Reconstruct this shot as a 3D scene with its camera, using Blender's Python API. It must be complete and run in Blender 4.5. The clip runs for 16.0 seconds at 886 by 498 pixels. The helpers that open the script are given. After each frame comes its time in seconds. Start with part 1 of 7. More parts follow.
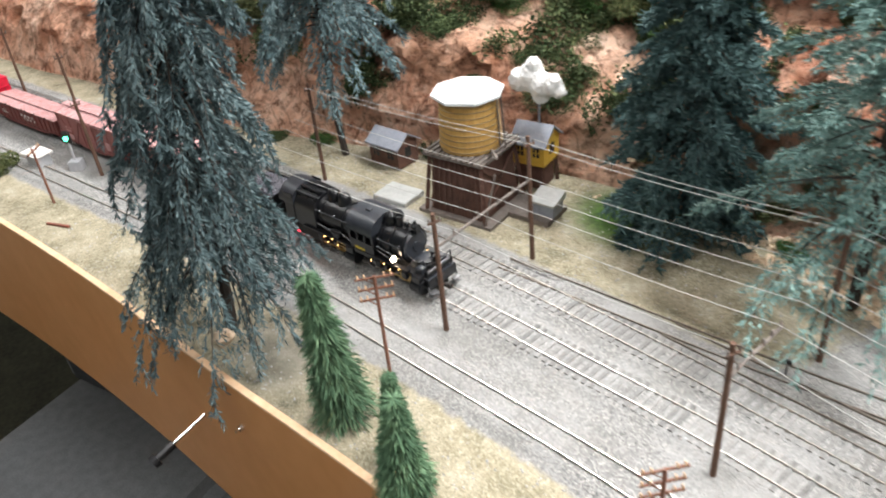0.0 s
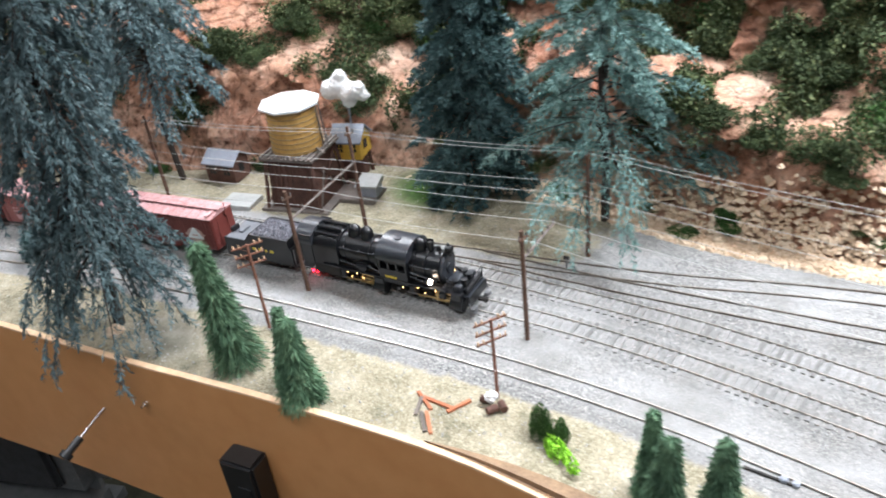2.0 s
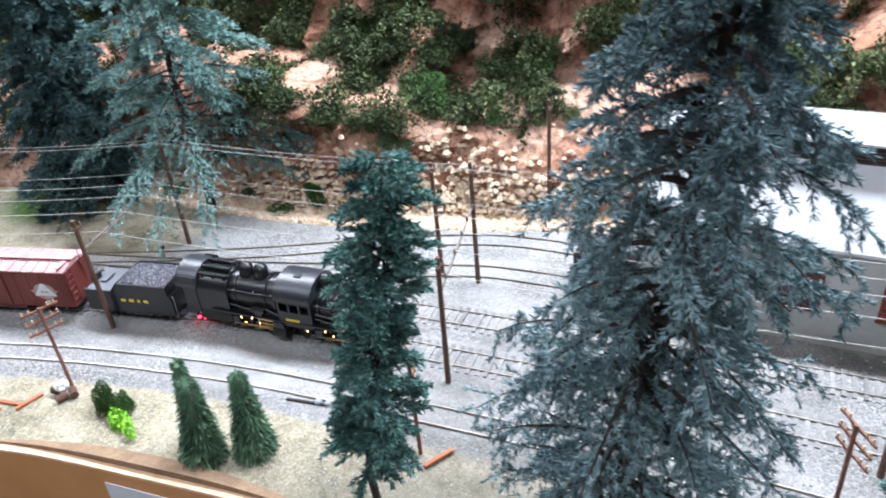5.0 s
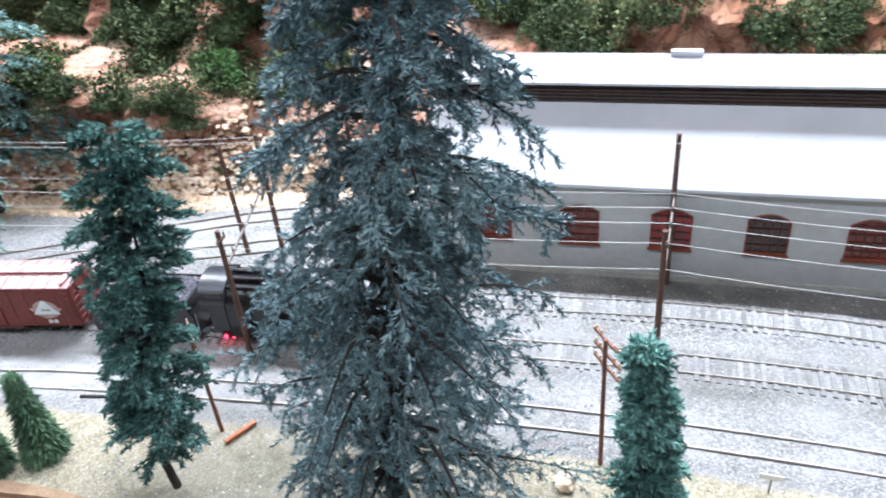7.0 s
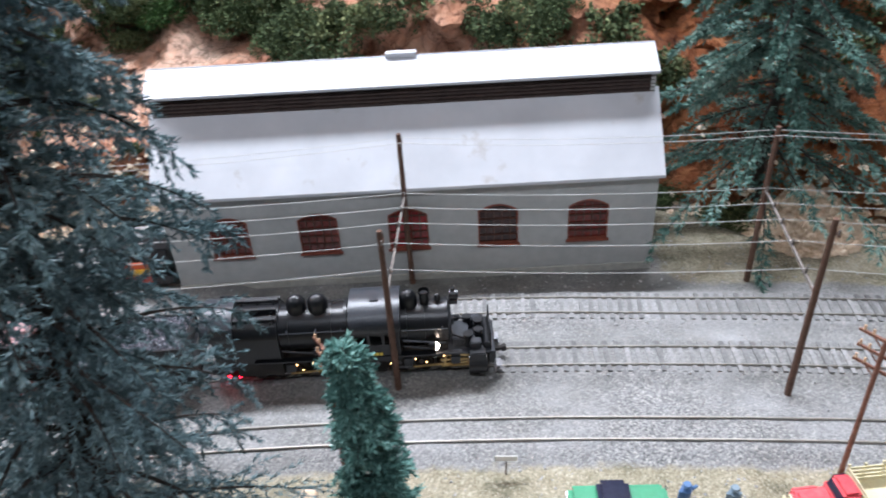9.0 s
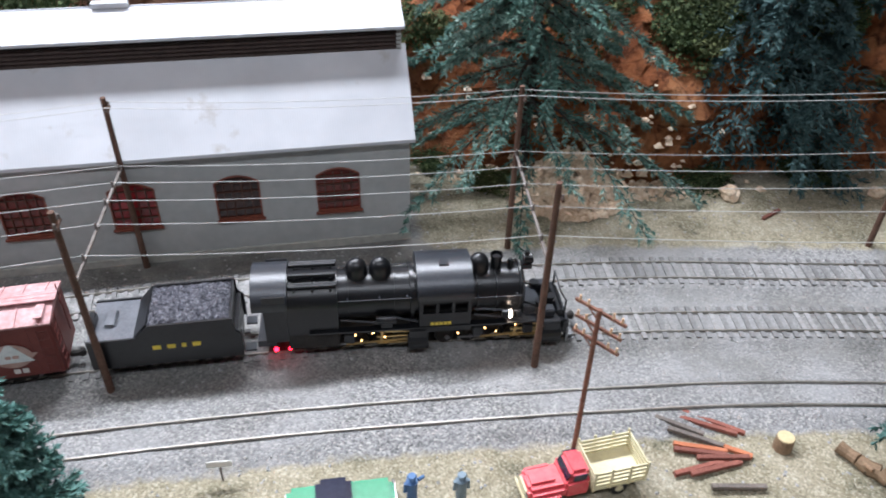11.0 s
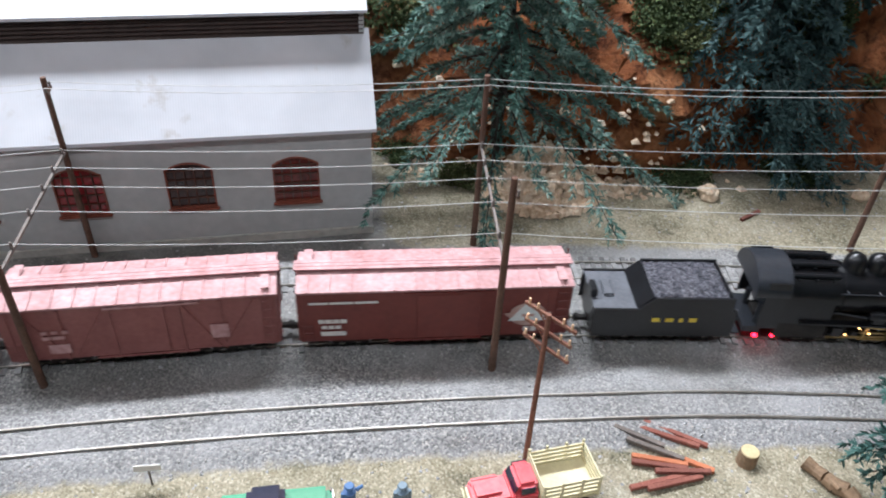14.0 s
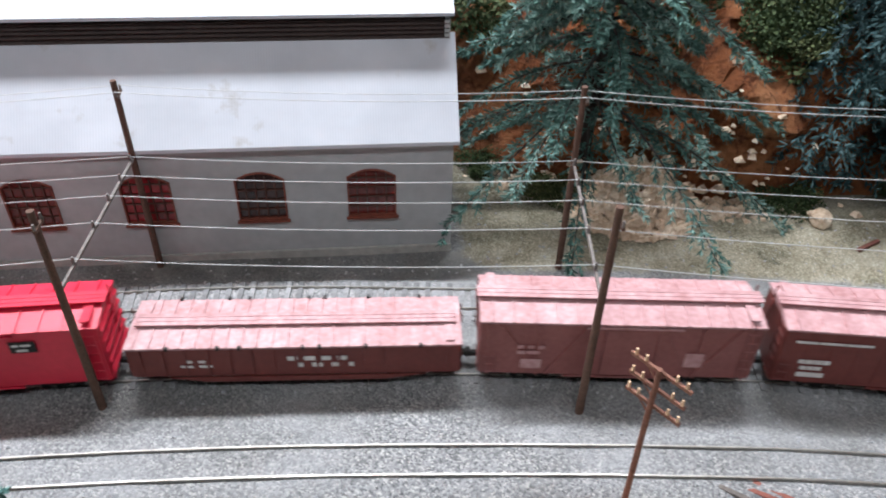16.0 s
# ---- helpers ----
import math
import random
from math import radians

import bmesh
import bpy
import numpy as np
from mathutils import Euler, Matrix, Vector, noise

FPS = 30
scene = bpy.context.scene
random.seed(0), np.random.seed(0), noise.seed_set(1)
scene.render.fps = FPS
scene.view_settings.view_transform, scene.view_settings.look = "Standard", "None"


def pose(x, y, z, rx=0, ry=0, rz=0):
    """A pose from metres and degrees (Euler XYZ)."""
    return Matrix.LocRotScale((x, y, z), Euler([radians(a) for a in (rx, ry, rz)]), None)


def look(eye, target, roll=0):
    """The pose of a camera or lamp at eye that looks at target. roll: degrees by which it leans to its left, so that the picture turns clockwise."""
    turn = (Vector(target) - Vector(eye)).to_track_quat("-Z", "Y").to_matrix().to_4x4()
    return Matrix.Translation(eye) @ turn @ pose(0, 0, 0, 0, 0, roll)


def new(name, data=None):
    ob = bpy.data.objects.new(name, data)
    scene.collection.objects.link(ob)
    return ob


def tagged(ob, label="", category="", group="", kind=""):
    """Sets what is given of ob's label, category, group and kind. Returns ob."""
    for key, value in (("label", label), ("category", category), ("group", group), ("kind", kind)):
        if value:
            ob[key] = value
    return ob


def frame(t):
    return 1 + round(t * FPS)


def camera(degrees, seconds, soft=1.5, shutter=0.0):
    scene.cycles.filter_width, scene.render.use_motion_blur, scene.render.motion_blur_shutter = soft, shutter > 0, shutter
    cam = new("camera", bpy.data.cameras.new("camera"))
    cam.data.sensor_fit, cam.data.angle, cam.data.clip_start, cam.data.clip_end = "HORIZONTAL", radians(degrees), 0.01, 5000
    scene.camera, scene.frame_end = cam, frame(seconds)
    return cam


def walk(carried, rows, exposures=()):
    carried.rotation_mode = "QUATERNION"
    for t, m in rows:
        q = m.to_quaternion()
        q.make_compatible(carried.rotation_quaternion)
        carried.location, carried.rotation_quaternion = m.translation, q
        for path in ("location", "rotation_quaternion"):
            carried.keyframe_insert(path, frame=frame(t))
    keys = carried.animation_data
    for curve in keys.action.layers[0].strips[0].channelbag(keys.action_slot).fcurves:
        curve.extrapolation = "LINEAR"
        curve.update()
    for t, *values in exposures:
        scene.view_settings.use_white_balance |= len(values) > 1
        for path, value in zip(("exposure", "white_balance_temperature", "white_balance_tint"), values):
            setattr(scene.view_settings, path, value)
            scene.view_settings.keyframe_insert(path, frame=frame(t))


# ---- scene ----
# Model railway, 1:87. x runs along the engine house wall, y to the back, z up from the yard's ground.
cam = camera(59.4, 16.0, soft=1.9, shutter=0.35)
PATH = [
    (0, (-0.5326, -0.4166, 0.3689), (-0.8349, -0.2655, 0.1458), -6.03),
    (0.5, (-0.4761, -0.4277, 0.3805), (-0.7721, -0.2672, 0.1554), -7.43),
    (1, (-0.4784, -0.4711, 0.3781), (-0.7647, -0.2874, 0.1582), -7.97),
    (1.5, (-0.4742, -0.5194, 0.3800), (-0.7416, -0.3043, 0.1650), -7.77),
    (2, (-0.4197, -0.5291, 0.3883), (-0.6719, -0.2938, 0.1761), -7.01),
    (2.5, (-0.3822, -0.5321, 0.3878), (-0.6277, -0.2859, 0.1801), -7.43),
    (3, (-0.3638, -0.5323, 0.3871), (-0.5957, -0.2746, 0.1778), -7.05),
    (3.5, (-0.3433, -0.5198, 0.3798), (-0.5596, -0.2513, 0.1674), -6.89),
    (4, (-0.3111, -0.5096, 0.3752), (-0.5090, -0.2259, 0.1646), -7.21),
    (4.2, (-0.2967, -0.5046, 0.3739), (-0.4842, -0.2138, 0.1635), -6.63),
    (6.3, (-0.2016, -0.4765, 0.3486), (-0.3372, -0.1619, 0.1325), -6.29),
    (6.5, (-0.1961, -0.4774, 0.3490), (-0.3244, -0.1611, 0.1311), -6.50),
    (7, (-0.1962, -0.4784, 0.3487), (-0.2941, -0.1568, 0.1229), -5.71),
    (7.5, (-0.1926, -0.4779, 0.3465), (-0.2630, -0.1503, 0.1191), -4.50),
    (8, (-0.1849, -0.4732, 0.3425), (-0.2342, -0.1419, 0.1148), -4.26),
    (8.5, (-0.1640, -0.4698, 0.3386), (-0.1926, -0.1358, 0.1113), -3.83),
    (9, (-0.1419, -0.4646, 0.3367), (-0.1481, -0.1285, 0.1107), -3.59),
    (9.5, (-0.1163, -0.4539, 0.3312), (-0.1018, -0.1182, 0.1051), -2.47),
    (10, (-0.0991, -0.4422, 0.3243), (-0.0656, -0.1090, 0.0965), -0.70),
    (10.2, (-0.0936, -0.4396, 0.3201), (-0.0526, -0.1103, 0.0879), -0.23),
    (12.3, (-0.0424, -0.4277, 0.3101), (0.0497, -0.1170, 0.0672), 4.01),
    (12.5, (-0.0440, -0.4270, 0.3091), (0.0490, -0.1170, 0.0656), 4.19),
    (13, (-0.0435, -0.4264, 0.3092), (0.0443, -0.1156, 0.0648), 3.97),
    (13.5, (-0.0434, -0.4208, 0.3078), (0.0345, -0.1085, 0.0620), 3.40),
    (14, (-0.0417, -0.4196, 0.3036), (0.0262, -0.1036, 0.0596), 2.94),
    (14.5, (-0.0504, -0.4203, 0.3053), (0.0092, -0.1011, 0.0633), 2.89),
    (15, (-0.0459, -0.4152, 0.3036), (0.0077, -0.0942, 0.0626), 3.29),
    (15.5, (-0.0353, -0.4023, 0.3006), (0.0047, -0.0810, 0.0574), 2.95),
    (16, (-0.0472, -0.3811, 0.2931), (-0.0113, -0.0615, 0.0469), 1.55),
]
walk(cam, [(t, look(eye, target, roll)) for t, eye, target, roll in PATH],
     exposures=[(0, 0.26, 7150, 10), (1.5, 0.28, 6700, 10), (3, 0.31, 6300, 10), (4.2, 0.26, 6100, 11), (6.3, 0.50, 6100, 11), (7.2, 0.47, 6050, 11), (8.5, 0.02, 6200, 13), (9.5, -0.19, 6250, 13), (12.5, -0.14, 6400, 12), (16, -0.20, 6350, 11)])

# ---- light: fluorescent tubes under the ceiling of the exhibition room ----
world = bpy.data.worlds.new("world")
scene.world = world
world.use_nodes = True
world.node_tree.nodes["Background"].inputs[0].default_value = (0.88, 0.95, 1.05, 1)
world.node_tree.nodes["Background"].inputs[1].default_value = 0.25


def tube_light(x, y, z, sx, sy, watts, colour):
    data = bpy.data.lights.new("tube_light", "AREA")
    data.shape, data.size, data.size_y, data.energy, data.color = "RECTANGLE", sx, sy, watts, colour
    ob = new("tube_light", data)
    ob.matrix_world = pose(x, y, z)
    return ob


for lx, back, front in ((-1.62, 36.0, 9.0), (-0.18, 49.0, 10.0)):
    tube_light(lx, 0.42, 1.28, 1.2, 0.12, back, (0.92, 0.98, 1.06))
    tube_light(lx, -0.85, 1.28, 1.2, 0.12, front, (0.92, 0.98, 1.06))


# ---- mesh tools ----
def part(name, bm, mat, parent=None, label="", smooth=False, kind=""):
    me = bpy.data.meshes.new(name)
    if smooth:
        for f in bm.faces:
            f.smooth = True
    bm.to_mesh(me)
    bm.free()
    if smooth:
        me.set_sharp_from_angle(angle=radians(38))
    for m in mat if isinstance(mat, (list, tuple)) else (mat,):
        me.materials.append(m)
    ob = new(name, me)
    if parent is not None:
        ob.parent = parent
    if label or kind:
        tagged(ob, label, kind=kind)
    return ob


def shared(name, me, m, parent):
    ob = new(name, me)
    ob.parent = parent
    ob.matrix_basis = m
    return ob


def mesh_of(name, bm, mat, smooth=False):
    me = bpy.data.meshes.new(name)
    if smooth:
        for f in bm.faces:
            f.smooth = True
    bm.to_mesh(me)
    bm.free()
    me.materials.append(mat)
    return me


def soup(name, verts, faces, mat, parent=None, label="", kind="", smooth=False):
    me = bpy.data.meshes.new(name)
    me.from_pydata([tuple(v) for v in verts], [], faces)
    if smooth:
        me.shade_smooth()
    me.materials.append(mat)
    ob = new(name, me)
    if parent is not None:
        ob.parent = parent
    if label or kind:
        tagged(ob, label, kind=kind)
    return ob


def empty(name, m=None):
    ob = new(name)
    ob.empty_display_size = 0.01
    if m is not None:
        ob.matrix_basis = m
    return ob


def box(bm, x, y, z, sx, sy, sz, turn=None, bevel=0.0):
    """A box centred at x, y with its foot at z."""
    r = bmesh.ops.create_cube(bm, size=1.0)
    m = Matrix.Translation((x, y, z + sz / 2)) @ (turn.to_4x4() if turn else Matrix()) @ Matrix.Diagonal((sx, sy, sz, 1))
    bmesh.ops.transform(bm, matrix=m, verts=r["verts"])
    if bevel:
        es = list({e for v in r["verts"] for e in v.link_edges})
        bmesh.ops.bevel(bm, geom=es, offset=bevel, segments=2, affect="EDGES")
    return r["verts"]


def rod(bm, p0, p1, r0, r1=None, seg=8, caps=True):
    """A round bar from p0 to p1."""
    p0, p1 = Vector(p0), Vector(p1)
    d = p1 - p0
    m = Matrix.Translation((p0 + p1) / 2) @ d.to_track_quat("Z", "Y").to_matrix().to_4x4()
    return bmesh.ops.create_cone(bm, cap_ends=caps, segments=seg, radius1=r0, radius2=r0 if r1 is None else r1, depth=d.length, matrix=m)["verts"]


def beam(bm, p0, p1, w, h):
    """A square bar from p0 to p1, h upright."""
    p0, p1 = Vector(p0), Vector(p1)
    d = p1 - p0
    q = d.to_track_quat("X", "Z").to_matrix().to_4x4()
    r = bmesh.ops.create_cube(bm, size=1.0)["verts"]
    bmesh.ops.transform(bm, matrix=Matrix.Translation((p0 + p1) / 2) @ q @ Matrix.Diagonal((d.length, w, h, 1)), verts=r)
    return r


def prism(bm, outline, axis, a, b):
    """Extrudes an outline of two coordinates along an axis from a to b."""
    def put(u, v, w):
        return {"x": (w, u, v), "y": (u, w, v), "z": (u, v, w)}[axis]
    va = [bm.verts.new(put(u, v, a)) for u, v in outline]
    vb = [bm.verts.new(put(u, v, b)) for u, v in outline]
    n = len(outline)
    for i in range(n):
        bm.faces.new((va[i], va[(i + 1) % n], vb[(i + 1) % n], vb[i]))
    bm.faces.new(va[::-1])
    bm.faces.new(vb)
    bmesh.ops.recalc_face_normals(bm, faces=bm.faces[:])
    return va + vb


def dome(bm, x, y, z, r, h, seg=14, rings=5, neck=0.0):
    """A round-topped drum, foot at z."""
    last = None
    prof = [(r * 1.15, 0), (r, h * 0.12), (r, h * (0.45 + neck))]
    prof += [(r * math.cos(a), h * (0.45 + neck) + h * (0.55 - neck) * math.sin(a)) for a in np.linspace(0.25, 1.5, rings)]
    for pr, pz in prof:
        ring = [bm.verts.new((x + pr * math.cos(i * 2 * math.pi / seg), y + pr * math.sin(i * 2 * math.pi / seg), z + pz)) for i in range(seg)]
        if last:
            for i in range(seg):
                bm.faces.new((last[i], last[(i + 1) % seg], ring[(i + 1) % seg], ring[i]))
        last = ring
    bm.faces.new(last)


def curve_at(points, x):
    """The height of a smooth line through points at x, and its slope."""
    p = np.array(points)
    s = np.gradient(p[:, 1], p[:, 0])
    i = int(np.clip(np.searchsorted(p[:, 0], x) - 1, 0, len(p) - 2))
    h = p[i + 1, 0] - p[i, 0]
    u = (x - p[i, 0]) / h
    if u < 0 or u > 1:
        e = 0 if u < 0 else len(p) - 1
        return p[e, 1] + s[e] * (x - p[e, 0]), s[e]
    a, b, c, d = p[i, 1], p[i + 1, 1], s[i] * h, s[i + 1] * h
    y = a * (2 * u**3 - 3 * u**2 + 1) + b * (3 * u**2 - 2 * u**3) + c * (u**3 - 2 * u**2 + u) + d * (u**3 - u**2)
    dy = (a * (6 * u * u - 6 * u) + b * (6 * u - 6 * u * u) + c * (3 * u * u - 4 * u + 1) + d * (3 * u * u - 2 * u)) / h
    return y, dy


def along(points, x0, x1, step):
    """Places and headings at even steps of length along a line."""
    out, x = [], x0
    while x < x1:
        y, dy = curve_at(points, x)
        out.append((x, y, math.atan(dy)))
        x += step * math.cos(math.atan(dy))
    return out


def fn(x, y, z=0.0, scale=1.0):
    return noise.noise(Vector((x * scale, y * scale, z * scale)))


# ---- materials ----
def material(name, colours, scale=60.0, rough=0.7, metal=0.0, bump=0.3, fine=6.0, detail=6.0, coords="Object", stretch=(1, 1, 1), per_piece=0.0, spec=0.5, bump_scale=None, dist=0.001):
    """A surface of noise between colours at two scales, with relief."""
    m = bpy.data.materials.new(name)
    m.use_nodes = True
    nt = m.node_tree
    N, L = nt.nodes, nt.links
    b = N["Principled BSDF"]
    b.inputs["Roughness"].default_value, b.inputs["Metallic"].default_value = rough, metal
    b.inputs["Specular IOR Level"].default_value = spec
    tc = N.new("ShaderNodeTexCoord")
    mp = N.new("ShaderNodeMapping")
    mp.inputs["Scale"].default_value = stretch
    L.new(tc.outputs[coords], mp.inputs["Vector"])
    n1, n2 = N.new("ShaderNodeTexNoise"), N.new("ShaderNodeTexNoise")
    for n, s in ((n1, scale), (n2, scale * fine)):
        n.inputs["Scale"].default_value, n.inputs["Detail"].default_value = s, detail
        L.new(mp.outputs[0], n.inputs["Vector"])
    mixf = N.new("ShaderNodeMath")
    mixf.operation = "MULTIPLY_ADD"
    mixf.inputs[1].default_value, mixf.inputs[2].default_value = 0.5, 0.0
    add = N.new("ShaderNodeMath")
    add.operation = "MULTIPLY_ADD"
    add.inputs[1].default_value = 0.5
    L.new(n1.outputs[0], mixf.inputs[0])
    L.new(n2.outputs[0], add.inputs[0])
    L.new(mixf.outputs[0], add.inputs[2])
    ramp = N.new("ShaderNodeValToRGB")
    el = ramp.color_ramp.elements
    k = len(colours)
    for i, c in enumerate(colours):
        p = 0.34 + 0.32 * i / max(k - 1, 1)
        e = el[i] if i < 2 else el.new(p)
        e.position, e.color = p, (*c, 1)
    L.new(add.outputs[0], ramp.inputs[0])
    out = ramp.outputs[0]
    if per_piece:
        inf = N.new("ShaderNodeObjectInfo")
        hsv = N.new("ShaderNodeHueSaturation")
        rng = N.new("ShaderNodeMapRange")
        rng.inputs[3].default_value, rng.inputs[4].default_value = 1 - per_piece, 1 + per_piece
        L.new(inf.outputs["Random"], rng.inputs[0])
        L.new(rng.outputs[0], hsv.inputs["Value"])
        L.new(out, hsv.inputs["Color"])
        out = hsv.outputs[0]
    L.new(out, b.inputs["Base Color"])
    if bump:
        bp = N.new("ShaderNodeBump")
        bp.inputs["Strength"].default_value, bp.inputs["Distance"].default_value = bump, dist
        src = n2
        if bump_scale:
            src = N.new("ShaderNodeTexNoise")
            src.inputs["Scale"].default_value, src.inputs["Detail"].default_value = bump_scale, 4
            L.new(mp.outputs[0], src.inputs["Vector"])
        L.new(src.outputs[0], bp.inputs["Height"])
        L.new(bp.outputs[0], b.inputs["Normal"])
    return m


def glow(name, colour, power):
    m = bpy.data.materials.new(name)
    m.use_nodes = True
    b = m.node_tree.nodes["Principled BSDF"]
    b.inputs["Base Color"].default_value = (*colour, 1)
    b.inputs["Emission Color"].default_value, b.inputs["Emission Strength"].default_value = (*colour, 1), power
    return m


def nodes_of(name, rough=0.9):
    m = bpy.data.materials.new(name)
    m.use_nodes = True
    b = m.node_tree.nodes["Principled BSDF"]
    b.inputs["Roughness"].default_value = rough
    b.inputs["Specular IOR Level"].default_value = 0.25
    return m, m.node_tree.nodes, m.node_tree.links, b


def ramp_node(N, stops):
    r = N.new("ShaderNodeValToRGB")
    el = r.color_ramp.elements
    for i, (p, c) in enumerate(stops):
        e = el[i] if i < 2 else el.new(p)
        e.position, e.color = p, (*c, 1)
    return r


def mix_node(N, L, fac, a, b, blend="MIX"):
    x = N.new("ShaderNodeMix")
    x.data_type, x.blend_type = "RGBA", blend
    for sock, v in ((x.inputs[0], fac), (x.inputs[6], a), (x.inputs[7], b)):
        if isinstance(v, (int, float)):
            sock.default_value = v
        elif isinstance(v, tuple):
            sock.default_value = (*v, 1)
        else:
            L.new(v, sock)
    return x.outputs[2]


def noise_node(N, L, vec, scale, detail=5.0, rough=0.55):
    n = N.new("ShaderNodeTexNoise")
    n.inputs["Scale"].default_value, n.inputs["Detail"].default_value, n.inputs["Roughness"].default_value = scale, detail, rough
    L.new(vec, n.inputs["Vector"])
    return n.outputs[0]


def ground_material():
    """Grey crushed ballast that gives way to tan grass fibre and grit."""
    m, N, L, b = nodes_of("yard_ground", 0.95)
    pos = N.new("ShaderNodeTexCoord").outputs["Object"]
    grains = N.new("ShaderNodeTexVoronoi")
    grains.inputs["Scale"].default_value = 1050
    L.new(pos, grains.inputs["Vector"])
    sep = N.new("ShaderNodeSeparateColor")
    L.new(grains.outputs["Color"], sep.inputs[0])
    grey = ramp_node(N, [(0.0, (0.06, 0.06, 0.062)), (0.4, (0.20, 0.198, 0.196)), (0.8, (0.31, 0.305, 0.296)), (1.0, (0.50, 0.48, 0.44))])
    L.new(sep.outputs[0], grey.inputs[0])
    dust = ramp_node(N, [(0.35, (0.33, 0.327, 0.325)), (0.65, (0.20, 0.196, 0.186))])
    L.new(noise_node(N, L, pos, 22, 6), dust.inputs[0])
    fine = ramp_node(N, [(0.38, (0.2, 0.2, 0.2)), (0.62, (0.8, 0.8, 0.8))])
    L.new(noise_node(N, L, pos, 8, 5), fine.inputs[0])
    ballast = mix_node(N, L, fine.outputs[0], grey.outputs[0], dust.outputs[0])
    tan = ramp_node(N, [(0.0, (0.065, 0.055, 0.038)), (0.35, (0.25, 0.22, 0.15)), (0.75, (0.39, 0.35, 0.255)), (1.0, (0.70, 0.64, 0.52))])
    L.new(sep.outputs[1], tan.inputs[0])
    moss = ramp_node(N, [(0.36, (0.09, 0.086, 0.055)), (0.46, (0.24, 0.215, 0.145)), (0.56, (0.35, 0.31, 0.225)), (0.68, (0.46, 0.43, 0.345))])
    L.new(noise_node(N, L, pos, 24, 8, 0.72), moss.inputs[0])
    grass = mix_node(N, L, 0.6, tan.outputs[0], moss.outputs[0])
    att = N.new("ShaderNodeAttribute")
    att.attribute_name = "cover"
    asep = N.new("ShaderNodeSeparateColor")
    L.new(att.outputs["Color"], asep.inputs[0])
    edge = N.new("ShaderNodeMath")
    edge.operation = "MULTIPLY_ADD"
    edge.inputs[1].default_value = 0.9
    L.new(noise_node(N, L, pos, 70, 6, 0.7), edge.inputs[0])
    L.new(asep.outputs[0], edge.inputs[2])
    step = ramp_node(N, [(0.75, (0, 0, 0)), (1.05, (1, 1, 1))])
    step.color_ramp.elements[1].position = 1.0
    L.new(edge.outputs[0], step.inputs[0])
    col = mix_node(N, L, step.outputs[0], ballast, grass)
    turf = ramp_node(N, [(0.3, (0.025, 0.055, 0.015)), (0.7, (0.07, 0.14, 0.03))])
    L.new(noise_node(N, L, pos, 160, 5), turf.inputs[0])
    col = mix_node(N, L, asep.outputs[1], col, turf.outputs[0])
    # Dark brown ground; part of it is tree shade put into the colour.
    earth_shade = ramp_node(N, [(0.3, (0.045, 0.043, 0.036)), (0.5, (0.10, 0.097, 0.082)), (0.7, (0.20, 0.19, 0.165))])
    L.new(noise_node(N, L, pos, 50, 6), earth_shade.inputs[0])
    col = mix_node(N, L, asep.outputs[2], col, earth_shade.outputs[0])
    L.new(col, b.inputs["Base Color"])
    bp = N.new("ShaderNodeBump")
    bp.inputs["Strength"].default_value, bp.inputs["Distance"].default_value = 0.55, 0.0008
    inv = N.new("ShaderNodeMath")
    inv.operation = "SUBTRACT"
    inv.inputs[0].default_value = 1.0
    L.new(grains.outputs["Distance"], inv.inputs[1])
    L.new(inv.outputs[0], bp.inputs["Height"])
    L.new(bp.outputs[0], b.inputs["Normal"])
    return m


